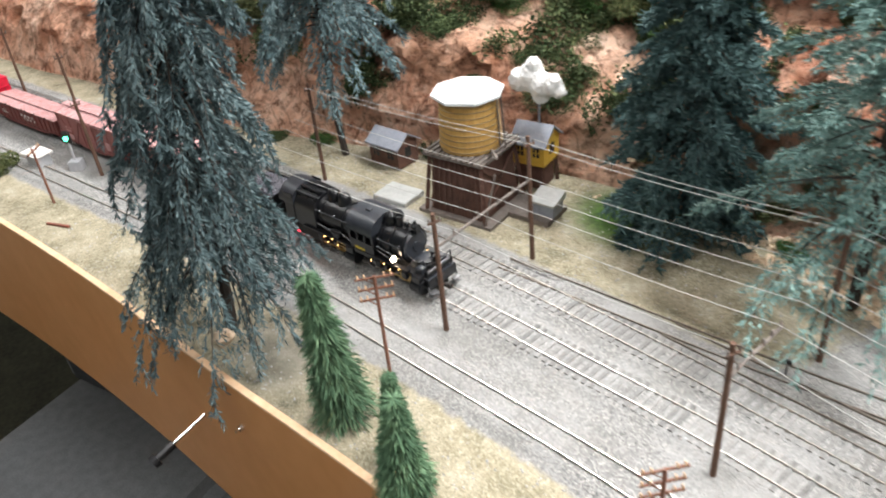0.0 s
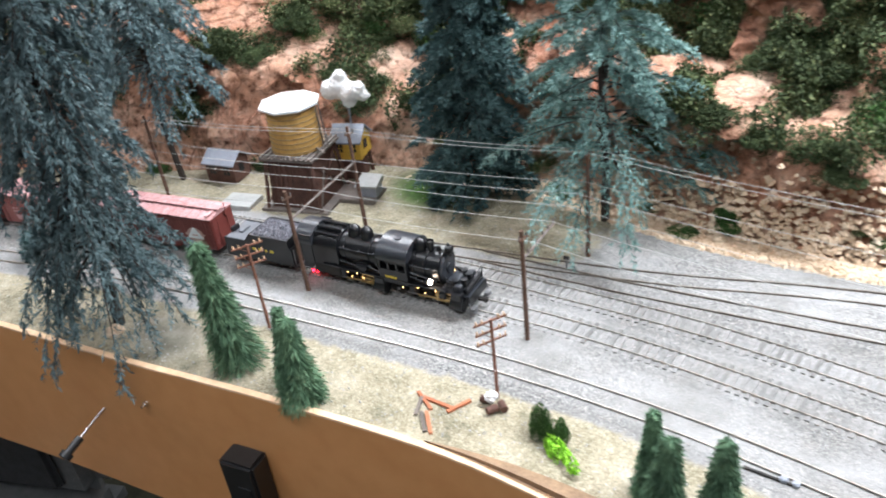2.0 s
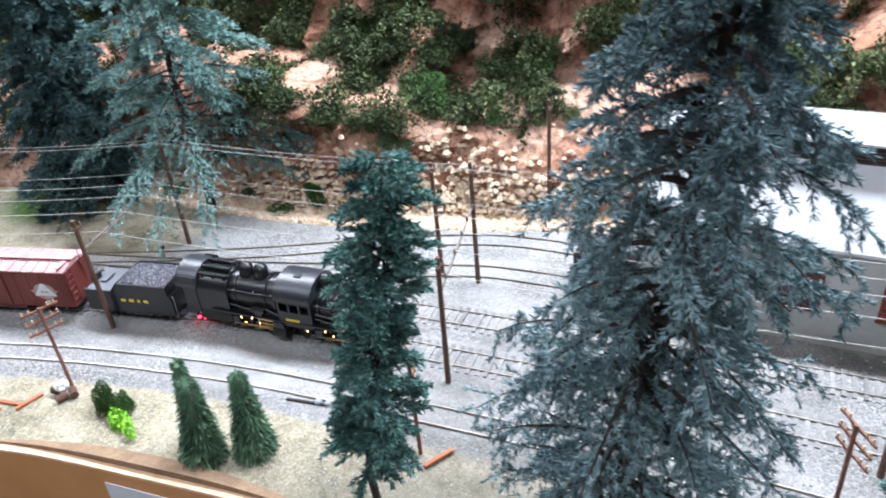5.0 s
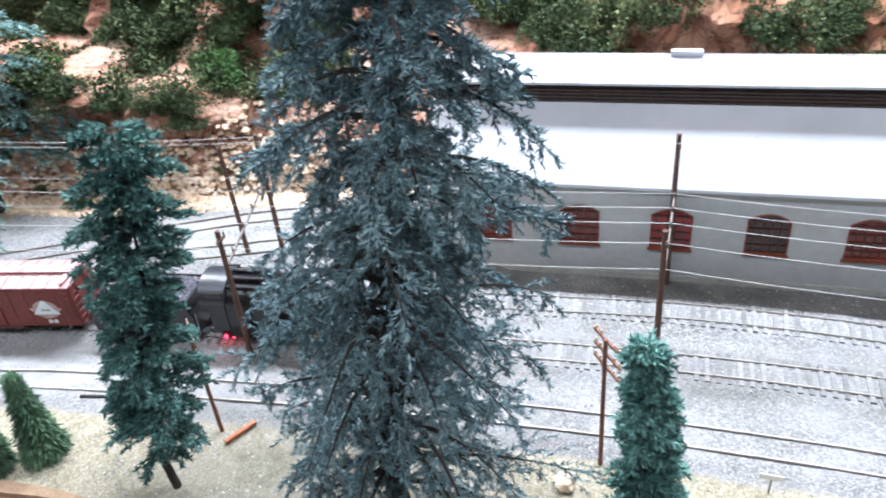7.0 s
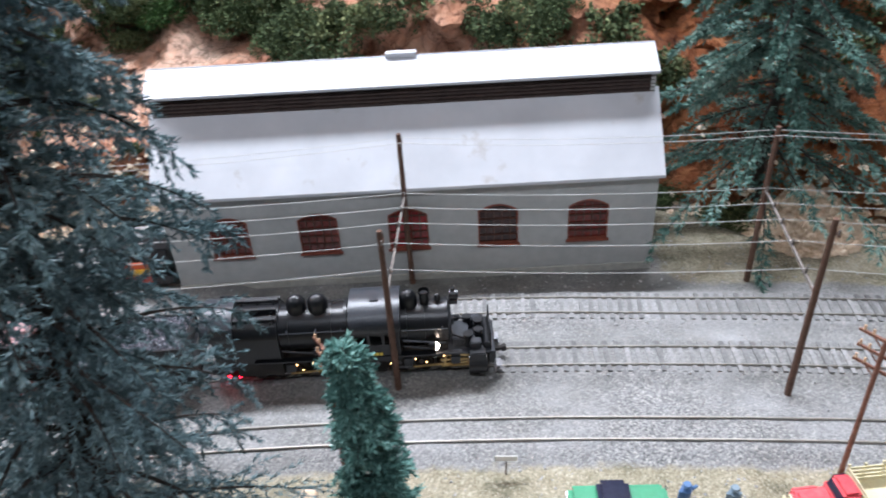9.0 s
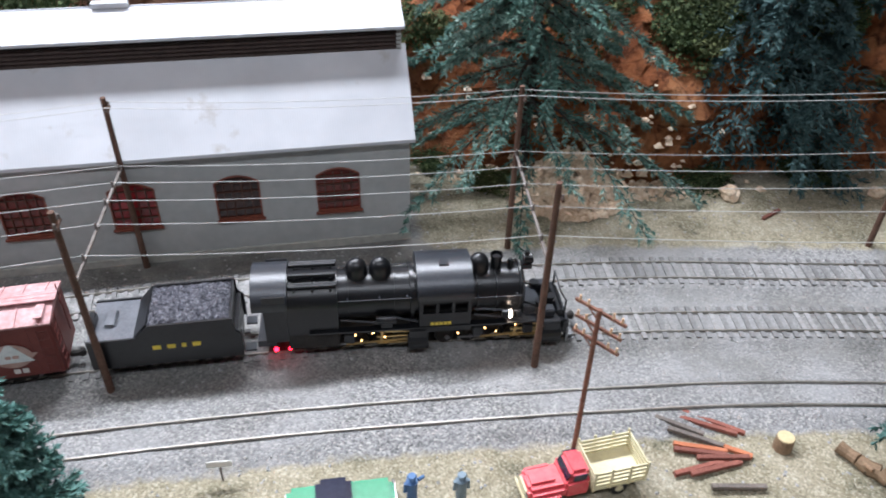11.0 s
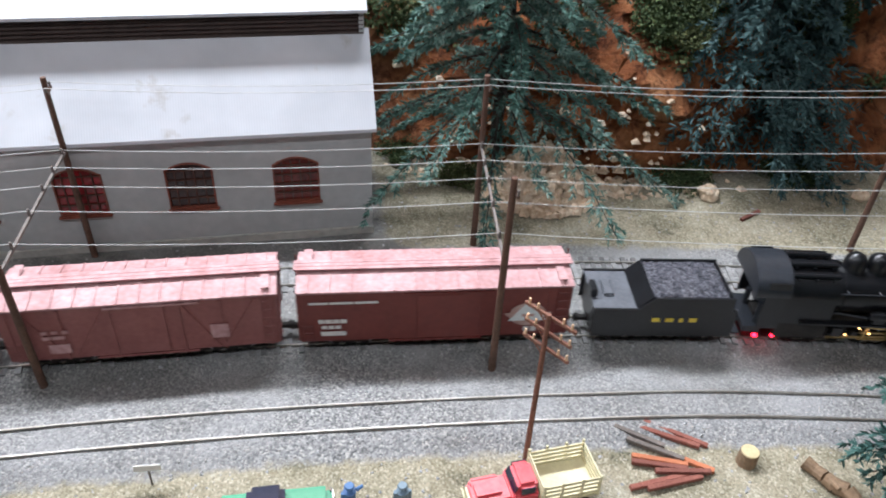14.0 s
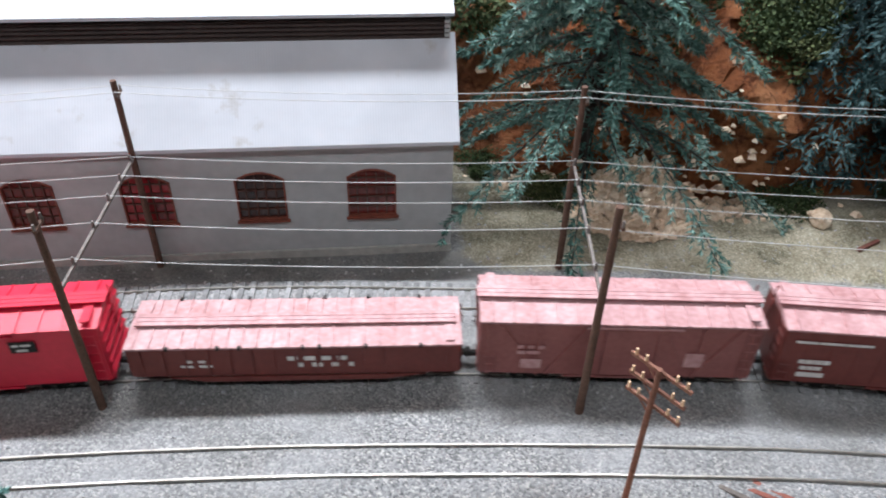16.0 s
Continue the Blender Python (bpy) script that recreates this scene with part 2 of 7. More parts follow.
def rock_material():
    """Coloured plaster rock: orange clay, pink-tan faces, red-brown cracks."""
    m, N, L, b = nodes_of("plaster_rock", 0.9)
    pos = N.new("ShaderNodeTexCoord").outputs["Object"]
    base = ramp_node(N, [(0.30, (0.25, 0.10, 0.05)), (0.42, (0.52, 0.24, 0.13)), (0.52, (0.70, 0.42, 0.27)), (0.62, (0.80, 0.60, 0.45)), (0.72, (0.56, 0.45, 0.29))])
    L.new(noise_node(N, L, pos, 7, 8, 0.62), base.inputs[0])
    red = ramp_node(N, [(0.38, (0.26, 0.085, 0.055)), (0.5, (0.62, 0.33, 0.25)), (0.62, (0.82, 0.58, 0.47))])
    L.new(noise_node(N, L, pos, 26, 8, 0.7), red.inputs[0])
    col = mix_node(N, L, 0.5, base.outputs[0], red.outputs[0])
    rust = ramp_node(N, [(0.32, (0.10, 0.028, 0.012)), (0.5, (0.28, 0.095, 0.035)), (0.68, (0.42, 0.19, 0.085))])
    L.new(noise_node(N, L, pos, 16, 8, 0.68), rust.inputs[0])
    xyz = N.new("ShaderNodeSeparateXYZ")
    L.new(pos, xyz.inputs[0])
    east = N.new("ShaderNodeMapRange")
    east.inputs[1].default_value, east.inputs[2].default_value = -0.35, 0.05
    L.new(xyz.outputs[0], east.inputs[0])
    col = mix_node(N, L, east.outputs[0], col, rust.outputs[0])
    crack = ramp_node(N, [(0.0, (0.25, 0.20, 0.17)), (0.06, (1, 1, 1))])
    v = N.new("ShaderNodeTexVoronoi")
    v.feature = "DISTANCE_TO_EDGE"
    v.inputs["Scale"].default_value = 38
    mp = N.new("ShaderNodeMapping")
    mp.inputs["Scale"].default_value = (1, 1, 0.6)
    warp = N.new("ShaderNodeVectorMath")
    warp.operation = "MULTIPLY_ADD"
    wn = N.new("ShaderNodeTexNoise")
    wn.inputs["Scale"].default_value = 30
    L.new(pos, wn.inputs["Vector"])
    L.new(wn.outputs[1], warp.inputs[0])
    warp.inputs[1].default_value = (0.03, 0.03, 0.03)
    L.new(pos, warp.inputs[2])
    L.new(warp.outputs[0], mp.inputs[0])
    L.new(mp.outputs[0], v.inputs["Vector"])
    L.new(v.outputs[0], crack.inputs[0])
    col = mix_node(N, L, 0.5, col, crack.outputs[0], "MULTIPLY")
    pits = ramp_node(N, [(0.38, (0.22, 0.15, 0.11)), (0.49, (1, 1, 1)), (0.66, (1.15, 1.11, 1.06))])
    L.new(noise_node(N, L, pos, 85, 9, 0.75), pits.inputs[0])
    col = mix_node(N, L, 0.85, col, pits.outputs[0], "MULTIPLY")
    L.new(col, b.inputs["Base Color"])
    bp = N.new("ShaderNodeBump")
    bp.inputs["Strength"].default_value, bp.inputs["Distance"].default_value = 1.0, 0.012
    L.new(noise_node(N, L, pos, 45, 10, 0.72), bp.inputs["Height"])
    L.new(bp.outputs[0], b.inputs["Normal"])
    return m


def leaf_material(name, dark, mid, light, patch=25):
    """Foliage that varies from leaf to leaf and from patch to patch."""
    m, N, L, b = nodes_of(name, 0.8)
    geo = N.new("ShaderNodeNewGeometry")
    pos = N.new("ShaderNodeTexCoord").outputs["Object"]
    r = ramp_node(N, [(0.0, dark), (0.55, mid), (1.0, light)])
    add = N.new("ShaderNodeMath")
    add.operation = "MULTIPLY_ADD"
    add.inputs[1].default_value = 0.55
    sub = N.new("ShaderNodeMath")
    sub.operation = "MULTIPLY_ADD"
    sub.inputs[1].default_value, sub.inputs[2].default_value = 1.6, -0.55
    L.new(noise_node(N, L, pos, patch, 4), sub.inputs[0])
    L.new(geo.outputs["Random Per Island"], add.inputs[0])
    L.new(sub.outputs[0], add.inputs[2])
    L.new(add.outputs[0], r.inputs[0])
    inf = N.new("ShaderNodeObjectInfo")
    rng = N.new("ShaderNodeMapRange")
    rng.inputs[3].default_value, rng.inputs[4].default_value = 0.75, 1.25
    L.new(inf.outputs["Random"], rng.inputs[0])
    hsv = N.new("ShaderNodeHueSaturation")
    L.new(rng.outputs[0], hsv.inputs["Value"])
    L.new(r.outputs[0], hsv.inputs["Color"])
    L.new(hsv.outputs[0], b.inputs["Base Color"])
    return m


M_GROUND = ground_material()
M_ROCK = rock_material()
M_SPRUCE = leaf_material("blue_spruce_needles", (0.040, 0.070, 0.079), (0.115, 0.178, 0.190), (0.25, 0.345, 0.355))
M_TEAL = leaf_material("teal_needles", (0.075, 0.15, 0.14), (0.19, 0.33, 0.305), (0.34, 0.50, 0.46))
M_SPRUCER = leaf_material("green_spruce_needles", (0.03, 0.07, 0.055), (0.085, 0.17, 0.14), (0.26, 0.37, 0.32))
M_DARKFIR = leaf_material("dark_fir_needles", (0.022, 0.05, 0.05), (0.06, 0.115, 0.115), (0.13, 0.21, 0.21))
M_COLUMN = leaf_material("column_needles", (0.030, 0.075, 0.066), (0.092, 0.20, 0.175), (0.24, 0.42, 0.37))
M_BRISTLE = leaf_material("bristle_needles", (0.030, 0.062, 0.036), (0.078, 0.150, 0.085), (0.17, 0.27, 0.155), 40)
M_BUSH = leaf_material("bush_foam", (0.018, 0.030, 0.013), (0.045, 0.070, 0.028), (0.12, 0.15, 0.06), 30)
M_OLIVE = leaf_material("olive_foam", (0.030, 0.042, 0.018), (0.085, 0.105, 0.042), (0.21, 0.22, 0.095), 30)
M_GREEN = leaf_material("green_foam", (0.022, 0.05, 0.016), (0.055, 0.125, 0.035), (0.13, 0.23, 0.07), 30)
M_SCRUB = leaf_material("scrub_foam", (0.020, 0.031, 0.013), (0.052, 0.074, 0.030), (0.15, 0.165, 0.07), 30)
M_LIME = leaf_material("lime_foam", (0.12, 0.30, 0.02), (0.25, 0.55, 0.04), (0.45, 0.80, 0.10), 30)
M_BARK = material("dark_bark", [(0.018, 0.014, 0.012), (0.05, 0.038, 0.03)], 120, 0.9)
M_CHIP = material("rock_chips", [(0.44, 0.30, 0.19), (0.68, 0.52, 0.37), (0.80, 0.68, 0.53)], 60, 0.9)
M_STONE = material("ballast_stones", [(0.16, 0.16, 0.17), (0.34, 0.34, 0.34), (0.5, 0.47, 0.42)], 300, 0.9)
M_RAIL = material("rail_steel", [(0.36, 0.33, 0.29), (0.60, 0.57, 0.52)], 80, 0.3, 0.85, 0.1)
M_TIE = material("tie_wood", [(0.13, 0.125, 0.12), (0.28, 0.275, 0.27)], 200, 0.9, per_piece=0.3)
M_FASCIA = material("painted_hardboard", [(0.64, 0.30, 0.115), (0.72, 0.36, 0.15)], 9, 0.42, bump=0.05)
M_WALL = material("grey_wall", [(0.35, 0.36, 0.35), (0.44, 0.45, 0.44)], 25, 0.75, bump=0.05)
M_BLACK = material("engine_black", [(0.004, 0.0043, 0.0055), (0.010, 0.0105, 0.0125)], 90, 0.32, bump=0.05, spec=0.5)
M_CARRED = material("boxcar_red", [(0.125, 0.022, 0.018), (0.175, 0.036, 0.028)], 50, 0.55, bump=0.05)
M_POLE = material("pole_wood", [(0.07, 0.035, 0.022), (0.14, 0.075, 0.05)], 150, 0.85)
M_ROOM = material("room_wall", [(0.45, 0.44, 0.42), (0.52, 0.51, 0.49)], 2, 0.9)
M_CARPET = material("dark_green_carpet", [(0.018, 0.018, 0.010), (0.05, 0.05, 0.03)], 12, 0.95, bump=0.5)
M_EDGE = material("bare_board_edge", [(0.62, 0.38, 0.22), (0.78, 0.55, 0.36)], 30, 0.7)
M_DARKRAIL = material("rusty_rail", [(0.15, 0.12, 0.10), (0.28, 0.25, 0.21)], 80, 0.55, 0.4, 0.1)


# ---- tracks: centre lines ----
TRACK_1 = [(-2.7, -0.9913), (-2.0017, -0.6903), (-1.6119, -0.5223), (-1.3612, -0.4166), (-1.0762, -0.3004), (-0.8948, -0.2446), (-0.7305, -0.1987), (-0.5902, -0.1735), (-0.4472, -0.1623), (-0.2324, -0.1533), (-0.103, -0.1561), (-0.0024, -0.1626), (0.0788, -0.1698), (0.1606, -0.1794), (0.2431, -0.1946), (0.412, -0.2345), (0.7523, -0.3261), (1.2639, -0.4951)]
TRACK_2 = [(-2.7, -0.9163), (-1.998, -0.6137), (-1.6082, -0.4457), (-1.3582, -0.3427), (-1.1283, -0.2497), (-0.9725, -0.1974), (-0.8372, -0.1614), (-0.7378, -0.1357), (-0.645, -0.1193), (-0.5508, -0.1102), (-0.4362, -0.1032), (-0.3294, -0.0972), (-0.2213, -0.0939), (-0.1119, -0.0948), (-0.0014, -0.1017), (0.0925, -0.1109), (0.217, -0.1295), (0.2844, -0.1425), (0.4627, -0.1803), (0.7388, -0.2542), (1.2425, -0.4108)]
TRACK_3 = [(-2.7, -0.8501), (-1.9951, -0.5542), (-1.6054, -0.3906), (-1.3561, -0.2851), (-1.1264, -0.1958), (-0.9708, -0.1477), (-0.837, -0.1155), (-0.7366, -0.0941), (-0.6345, -0.0749), (-0.486, -0.0609), (-0.3965, -0.0546), (-0.2542, -0.0446), (-0.1588, -0.041), (-0.081, -0.044), (-0.0007, -0.0515), (0.1442, -0.0664), (0.2443, -0.0847), (0.3419, -0.1034), (0.5131, -0.1384), (0.7848, -0.2069), (1.2089, -0.3358)]
TRACK_4 = [(-0.935, -0.1223), (-0.8271, -0.0848), (-0.74, -0.053), (-0.6759, -0.0269), (-0.5854, 0.0167), (-0.5412, 0.0357), (-0.482, 0.0548), (-0.3922, 0.0612), (-0.2971, 0.0616)]
TRACK_5 = [(-0.809, -0.0838), (-0.7082, -0.061), (-0.6127, -0.0352), (-0.5296, -0.0113), (-0.4769, 0.0046), (-0.4241, 0.0098), (-0.3758, 0.0104), (-0.298, 0.0104)]
FASCIA = [(-2.7, -1.137), (-2.0854, -0.8395), (-1.6945, -0.6503), (-1.3569, -0.5048), (-1.148, -0.4297), (-0.9878, -0.3794), (-0.8349, -0.3279), (-0.6869, -0.2865), (-0.5929, -0.274), (-0.5168, -0.2659), (-0.4014, -0.2644), (-0.2053, -0.2716), (0.0977, -0.2904), (0.5284, -0.3318), (1.3831, -0.4931)]
HILL = [(-2.7, -0.77), (-2.0596, -0.505), (-1.82, -0.405), (-1.6788, -0.338), (-1.4469, -0.2479), (-1.2143, -0.0999), (-1.0781, -0.0066), (-0.9476, 0.0382), (-0.7871, 0.0558), (-0.7051, 0.0572), (-0.5082, 0.0986), (-0.3929, 0.1292), (-0.0984, 0.1408), (0.0014, 0.111), (0.1018, 0.0605), (0.3252, 0.0404), (0.61, 0.0035), (1.2604, -0.1785)]


def smooth(a, b, v):
    u = min(1.0, max(0.0, (v - a) / (b - a)))
    return u * u * (3 - 2 * u)


def ground_z(x, y):
    lines = [TRACK_1, TRACK_2, TRACK_3] + [c for c in (TRACK_4, TRACK_5) if c[0][0] < x < c[-1][0]]
    bed = max(smooth(0.022, 0.0145, abs(y - curve_at(c, x)[0])) for c in lines)
    return 0.0010 * fn(x, y, 0, 9) * (1 - bed) + 0.0006 * fn(x, y, 3, 40) - 0.0008 + 0.0033 * bed


def cover_at(x, y):
    """How much grass, bright turf and dark earth lie on the ground; the earth also carries painted spruce shade."""
    t1, t3, h = curve_at(TRACK_1, x)[0], curve_at(TRACK_3, x)[0], curve_at(HILL, x)[0]
    front = smooth(0.012, 0.04, t1 - y)
    back = smooth(0.018, 0.05, y - t3)
    if -0.83 < x < 0.03:
        back *= max(smooth(-0.72, -0.83, x), smooth(-0.01, 0.03, x), 0.0)
    grass = max(front, back)
    turf = smooth(0.065, 0.025, math.hypot((x + 0.975) * 0.9, y + 0.009))
    # the patch at x -0.37 mixes brown ground with the front spruce's painted shade
    earth_shade = 0.75 * smooth(0.07, 0.02, math.hypot(x + 0.986, (y + 0.337) * 1.6)) + 0.6 * smooth(0.16, 0.03, math.hypot((x + 0.37) * 0.8, y + 0.245))
    earth_shade = max(earth_shade, 0.45 * smooth(-0.035, 0.0, y - h) * smooth(-0.86, -0.77, x))
    patch = 0.5 + 0.8 * fn(x, y, 6, 14)
    earth_shade = max(earth_shade, 0.75 * max(0.0, min(1.0, patch + 0.25)) * smooth(-0.40, -0.30, x) * smooth(0.05, -0.02, x) * smooth(0.008, 0.03, y - t3))
    t2 = curve_at(TRACK_2, x)[0]
    earth_shade = max(earth_shade, 0.5 * max(0.0, min(1.0, patch)) * smooth(0.040, 0.018, abs(y - t2)) * smooth(-0.5, -0.2, x))
    return grass, turf, min(1.0, earth_shade)


def build_ground():
    xs = np.arange(-2.4, 1.2001, 0.010)
    rows = 96
    verts, faces, cover = [], [], []
    for x in xs:
        y0, y1 = curve_at(FASCIA, x)[0] + 0.005, curve_at(HILL, x)[0] + 0.04
        for j in range(rows):
            y = y0 + (y1 - y0) * j / (rows - 1)
            verts.append((x, y, ground_z(x, y)))
            cover.append((*cover_at(x, y), 1.0))
    n = len(xs)
    for i in range(n - 1):
        for j in range(rows - 1):
            a = i * rows + j
            faces.append((a, a + rows, a + rows + 1, a + 1))
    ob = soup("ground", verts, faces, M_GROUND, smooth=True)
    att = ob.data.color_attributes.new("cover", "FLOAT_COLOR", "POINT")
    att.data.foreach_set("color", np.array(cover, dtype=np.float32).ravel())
    return tagged(ob, "grey ballast and tan grass of the model railway yard", "ground", kind="structure")


def hill_point(x, u):
    """A place on the hillside, a way u up from its foot."""
    y0 = curve_at(HILL, x)[0]
    k = min(1.0, u / 0.06)
    steps = 0.045 * math.sin(u * 34 + 3.5 * fn(x, u, 0, 3))
    z = 1.05 * u + 0.034 * (1 - math.exp(-u / 0.04)) + 0.5 * steps * k
    d = 0.060 * fn(x, z, 0, 6) + 0.040 * abs(fn(x, z, 5, 15)) + 0.034 * fn(x, z, 9, 34) + 0.026 * abs(fn(x, z, 9, 62)) + 0.014 * abs(fn(x, z, 4, 105)) + 0.008 * fn(x, z, 3, 150)
    return Vector((x + 0.012 * k * fn(z, x, 4, 20), y0 + 0.85 * u - 0.5 * steps * k + d * k, z + 0.018 * k * fn(x, u, 2, 22)))


def build_hill():
    xs = np.arange(-2.6, 1.3001, 0.008)
    us = np.concatenate([np.linspace(-0.01, 0.35, 64), np.linspace(0.362, 0.85, 30)])
    verts = [hill_point(x, u) for x in xs for u in us]
    n, r = len(xs), len(us)
    faces = [(i * r + j, i * r + r + j, i * r + r + j + 1, i * r + j + 1) for i in range(n - 1) for j in range(r - 1)]
    ob = soup("hillside", verts, faces, M_ROCK, smooth=False)
    return tagged(ob, "orange and pink-tan plaster rock hillside behind the yard", "hillside", kind="structure")


def build_fascia():
    verts, faces = [], []
    xs = np.arange(-2.4, 1.2001, 0.02)
    for x in xs:
        y, dy = curve_at(FASCIA, x)
        nx, ny = -math.sin(math.atan(dy)), math.cos(math.atan(dy))
        for off, z in ((0, -0.0005), (0, -0.175), (0.0055, -0.175), (0.0055, -0.0005)):
            verts.append((x + nx * off, y + ny * off, z))
    for i in range(len(xs) - 1):
        a = i * 4
        for j in range(4):
            k = (j + 1) % 4
            faces.append((a + j, a + k, a + 4 + k, a + 4 + j))
    return tagged(soup("fascia", verts, faces, M_FASCIA), "orange painted hardboard fascia along the layout's edge", "fascia board", kind="structure")


def build_fascia_edge():
    verts, faces = [], []
    xs = np.arange(-2.4, 1.2001, 0.02)
    for x in xs:
        y, dy = curve_at(FASCIA, x)
        nx, ny = -math.sin(math.atan(dy)), math.cos(math.atan(dy))
        for off, z in ((-0.0002, -0.0008), (0.0002, 0.0008), (0.0054, 0.0009), (0.0058, -0.0008)):
            verts.append((x + nx * off, y + ny * off, z))
    for i in range(len(xs) - 1):
        for j in range(3):
            a = i * 4 + j
            faces.append((a, a + 1, a + 5, a + 4))
    tagged(soup("trim", verts, faces, M_EDGE), "bare pale board edge along the fascia's top", "trim", kind="structure")


build_fascia_edge()


def rails(name, line, x0, x1, label, mat=None):
    t = empty(name)
    tagged(t, label, "railway track")
    pts = along(line, x0, x1, 0.012)
    prof = [(-0.0007, 0.0), (-0.0003, 0.0006), (-0.0003, 0.0016), (-0.0005, 0.0018), (-0.0004, 0.0022), (0.0004, 0.0022), (0.0005, 0.0018), (0.0003, 0.0016), (0.0003, 0.0006), (0.0007, 0.0)]
    for side in (-1, 1):
        verts, faces = [], []
        for x, y, a in pts:
            nx, ny = -math.sin(a), math.cos(a)
            for o, z in prof:
                k = side * 0.00825 + o
                verts.append((x + nx * k, y + ny * k, 0.0012 + 1.3 * z))
        m = len(prof)
        for i in range(len(pts) - 1):
            for j in range(m - 1):
                b = i * m + j
                faces.append((b, b + 1, b + m + 1, b + m))
        soup("rail", verts, faces, mat or M_RAIL, t)
    return t


GROUND = build_ground()
HILLSIDE = build_hill()
build_fascia()
TRACKS = {
    1: rails("siding_track", TRACK_1, -2.3, 1.1, "siding with bright steel rails sunk in grey ballast"),
    2: rails("main_track", TRACK_2, -2.3, 1.1, "main track with brown rails on wooden ties"),
    3: rails("back_track", TRACK_3, -2.3, 1.1, "passing track with brown rails on wooden ties"),
    4: rails("shop_track", TRACK_4, -0.98, -0.31, "dark rails curving to the engine house", M_DARKRAIL),
    5: rails("shop_track", TRACK_5, -0.84, -0.31, "dark rails curving to the engine house", M_DARKRAIL),
}


def slab(name, x0, x1, y0, y1, z0, z1, mat, label, cat):
    bm = bmesh.new()
    box(bm, (x0 + x1) / 2, (y0 + y1) / 2, z0, x1 - x0, y1 - y0, z1 - z0)
    return tagged(part(name, bm, mat), label, cat, kind="structure")


slab("floor", -3.2, 2.2, -3.0, 1.5, -1.15, -1.10, M_CARPET, "dark room floor under the layout", "floor")
slab("ceiling", -3.2, 2.2, -3.0, 1.5, 1.32, 1.37, M_ROOM, "plain light ceiling of the room", "ceiling")
slab("wall_north", -3.2, 2.2, 1.45, 1.5, -1.10, 1.32, M_ROOM, "plain room wall behind the layout", "wall")
slab("wall_south", -3.2, 2.2, -3.0, -2.95, -1.10, 1.32, M_ROOM, "plain room wall across the aisle", "wall")
slab("wall_west", -3.2, -3.15, -2.95, 1.45, -1.10, 1.32, M_ROOM, "plain room wall", "wall")
slab("wall_east", 2.15, 2.2, -2.95, 1.45, -1.10, 1.32, M_ROOM, "plain room wall", "wall")


# ---- trees ----
def needles(P, D, length, width, rng):
    """Thin tapered blades at P along D."""
    n = len(P)
    side = np.cross(D, rng.normal(size=(n, 3)))
    side /= np.linalg.norm(side, axis=1, keepdims=True) + 1e-9
    ln = length * rng.uniform(0.6, 1.3, (n, 1))
    w = width * rng.uniform(0.7, 1.3, (n, 1))
    V = np.empty((n, 4, 3))
    V[:, 0], V[:, 1] = P - side * w * 0.25, P + side * w * 0.25
    V[:, 2], V[:, 3] = P + D * ln * 0.55 + side * w * 0.5, P + D * ln * 0.55 - side * w * 0.5
    T = P + D * ln
    verts = np.concatenate([V.reshape(-1, 3), T])
    base = np.arange(n) * 4
    quads = np.stack([base, base + 1, base + 2, base + 3], 1)
    tris = np.stack([base + 3, base + 2, np.arange(n) + 4 * n], 1)
    return verts, [tuple(q) for q in quads.tolist()] + [tuple(q) for q in tris.tolist()]


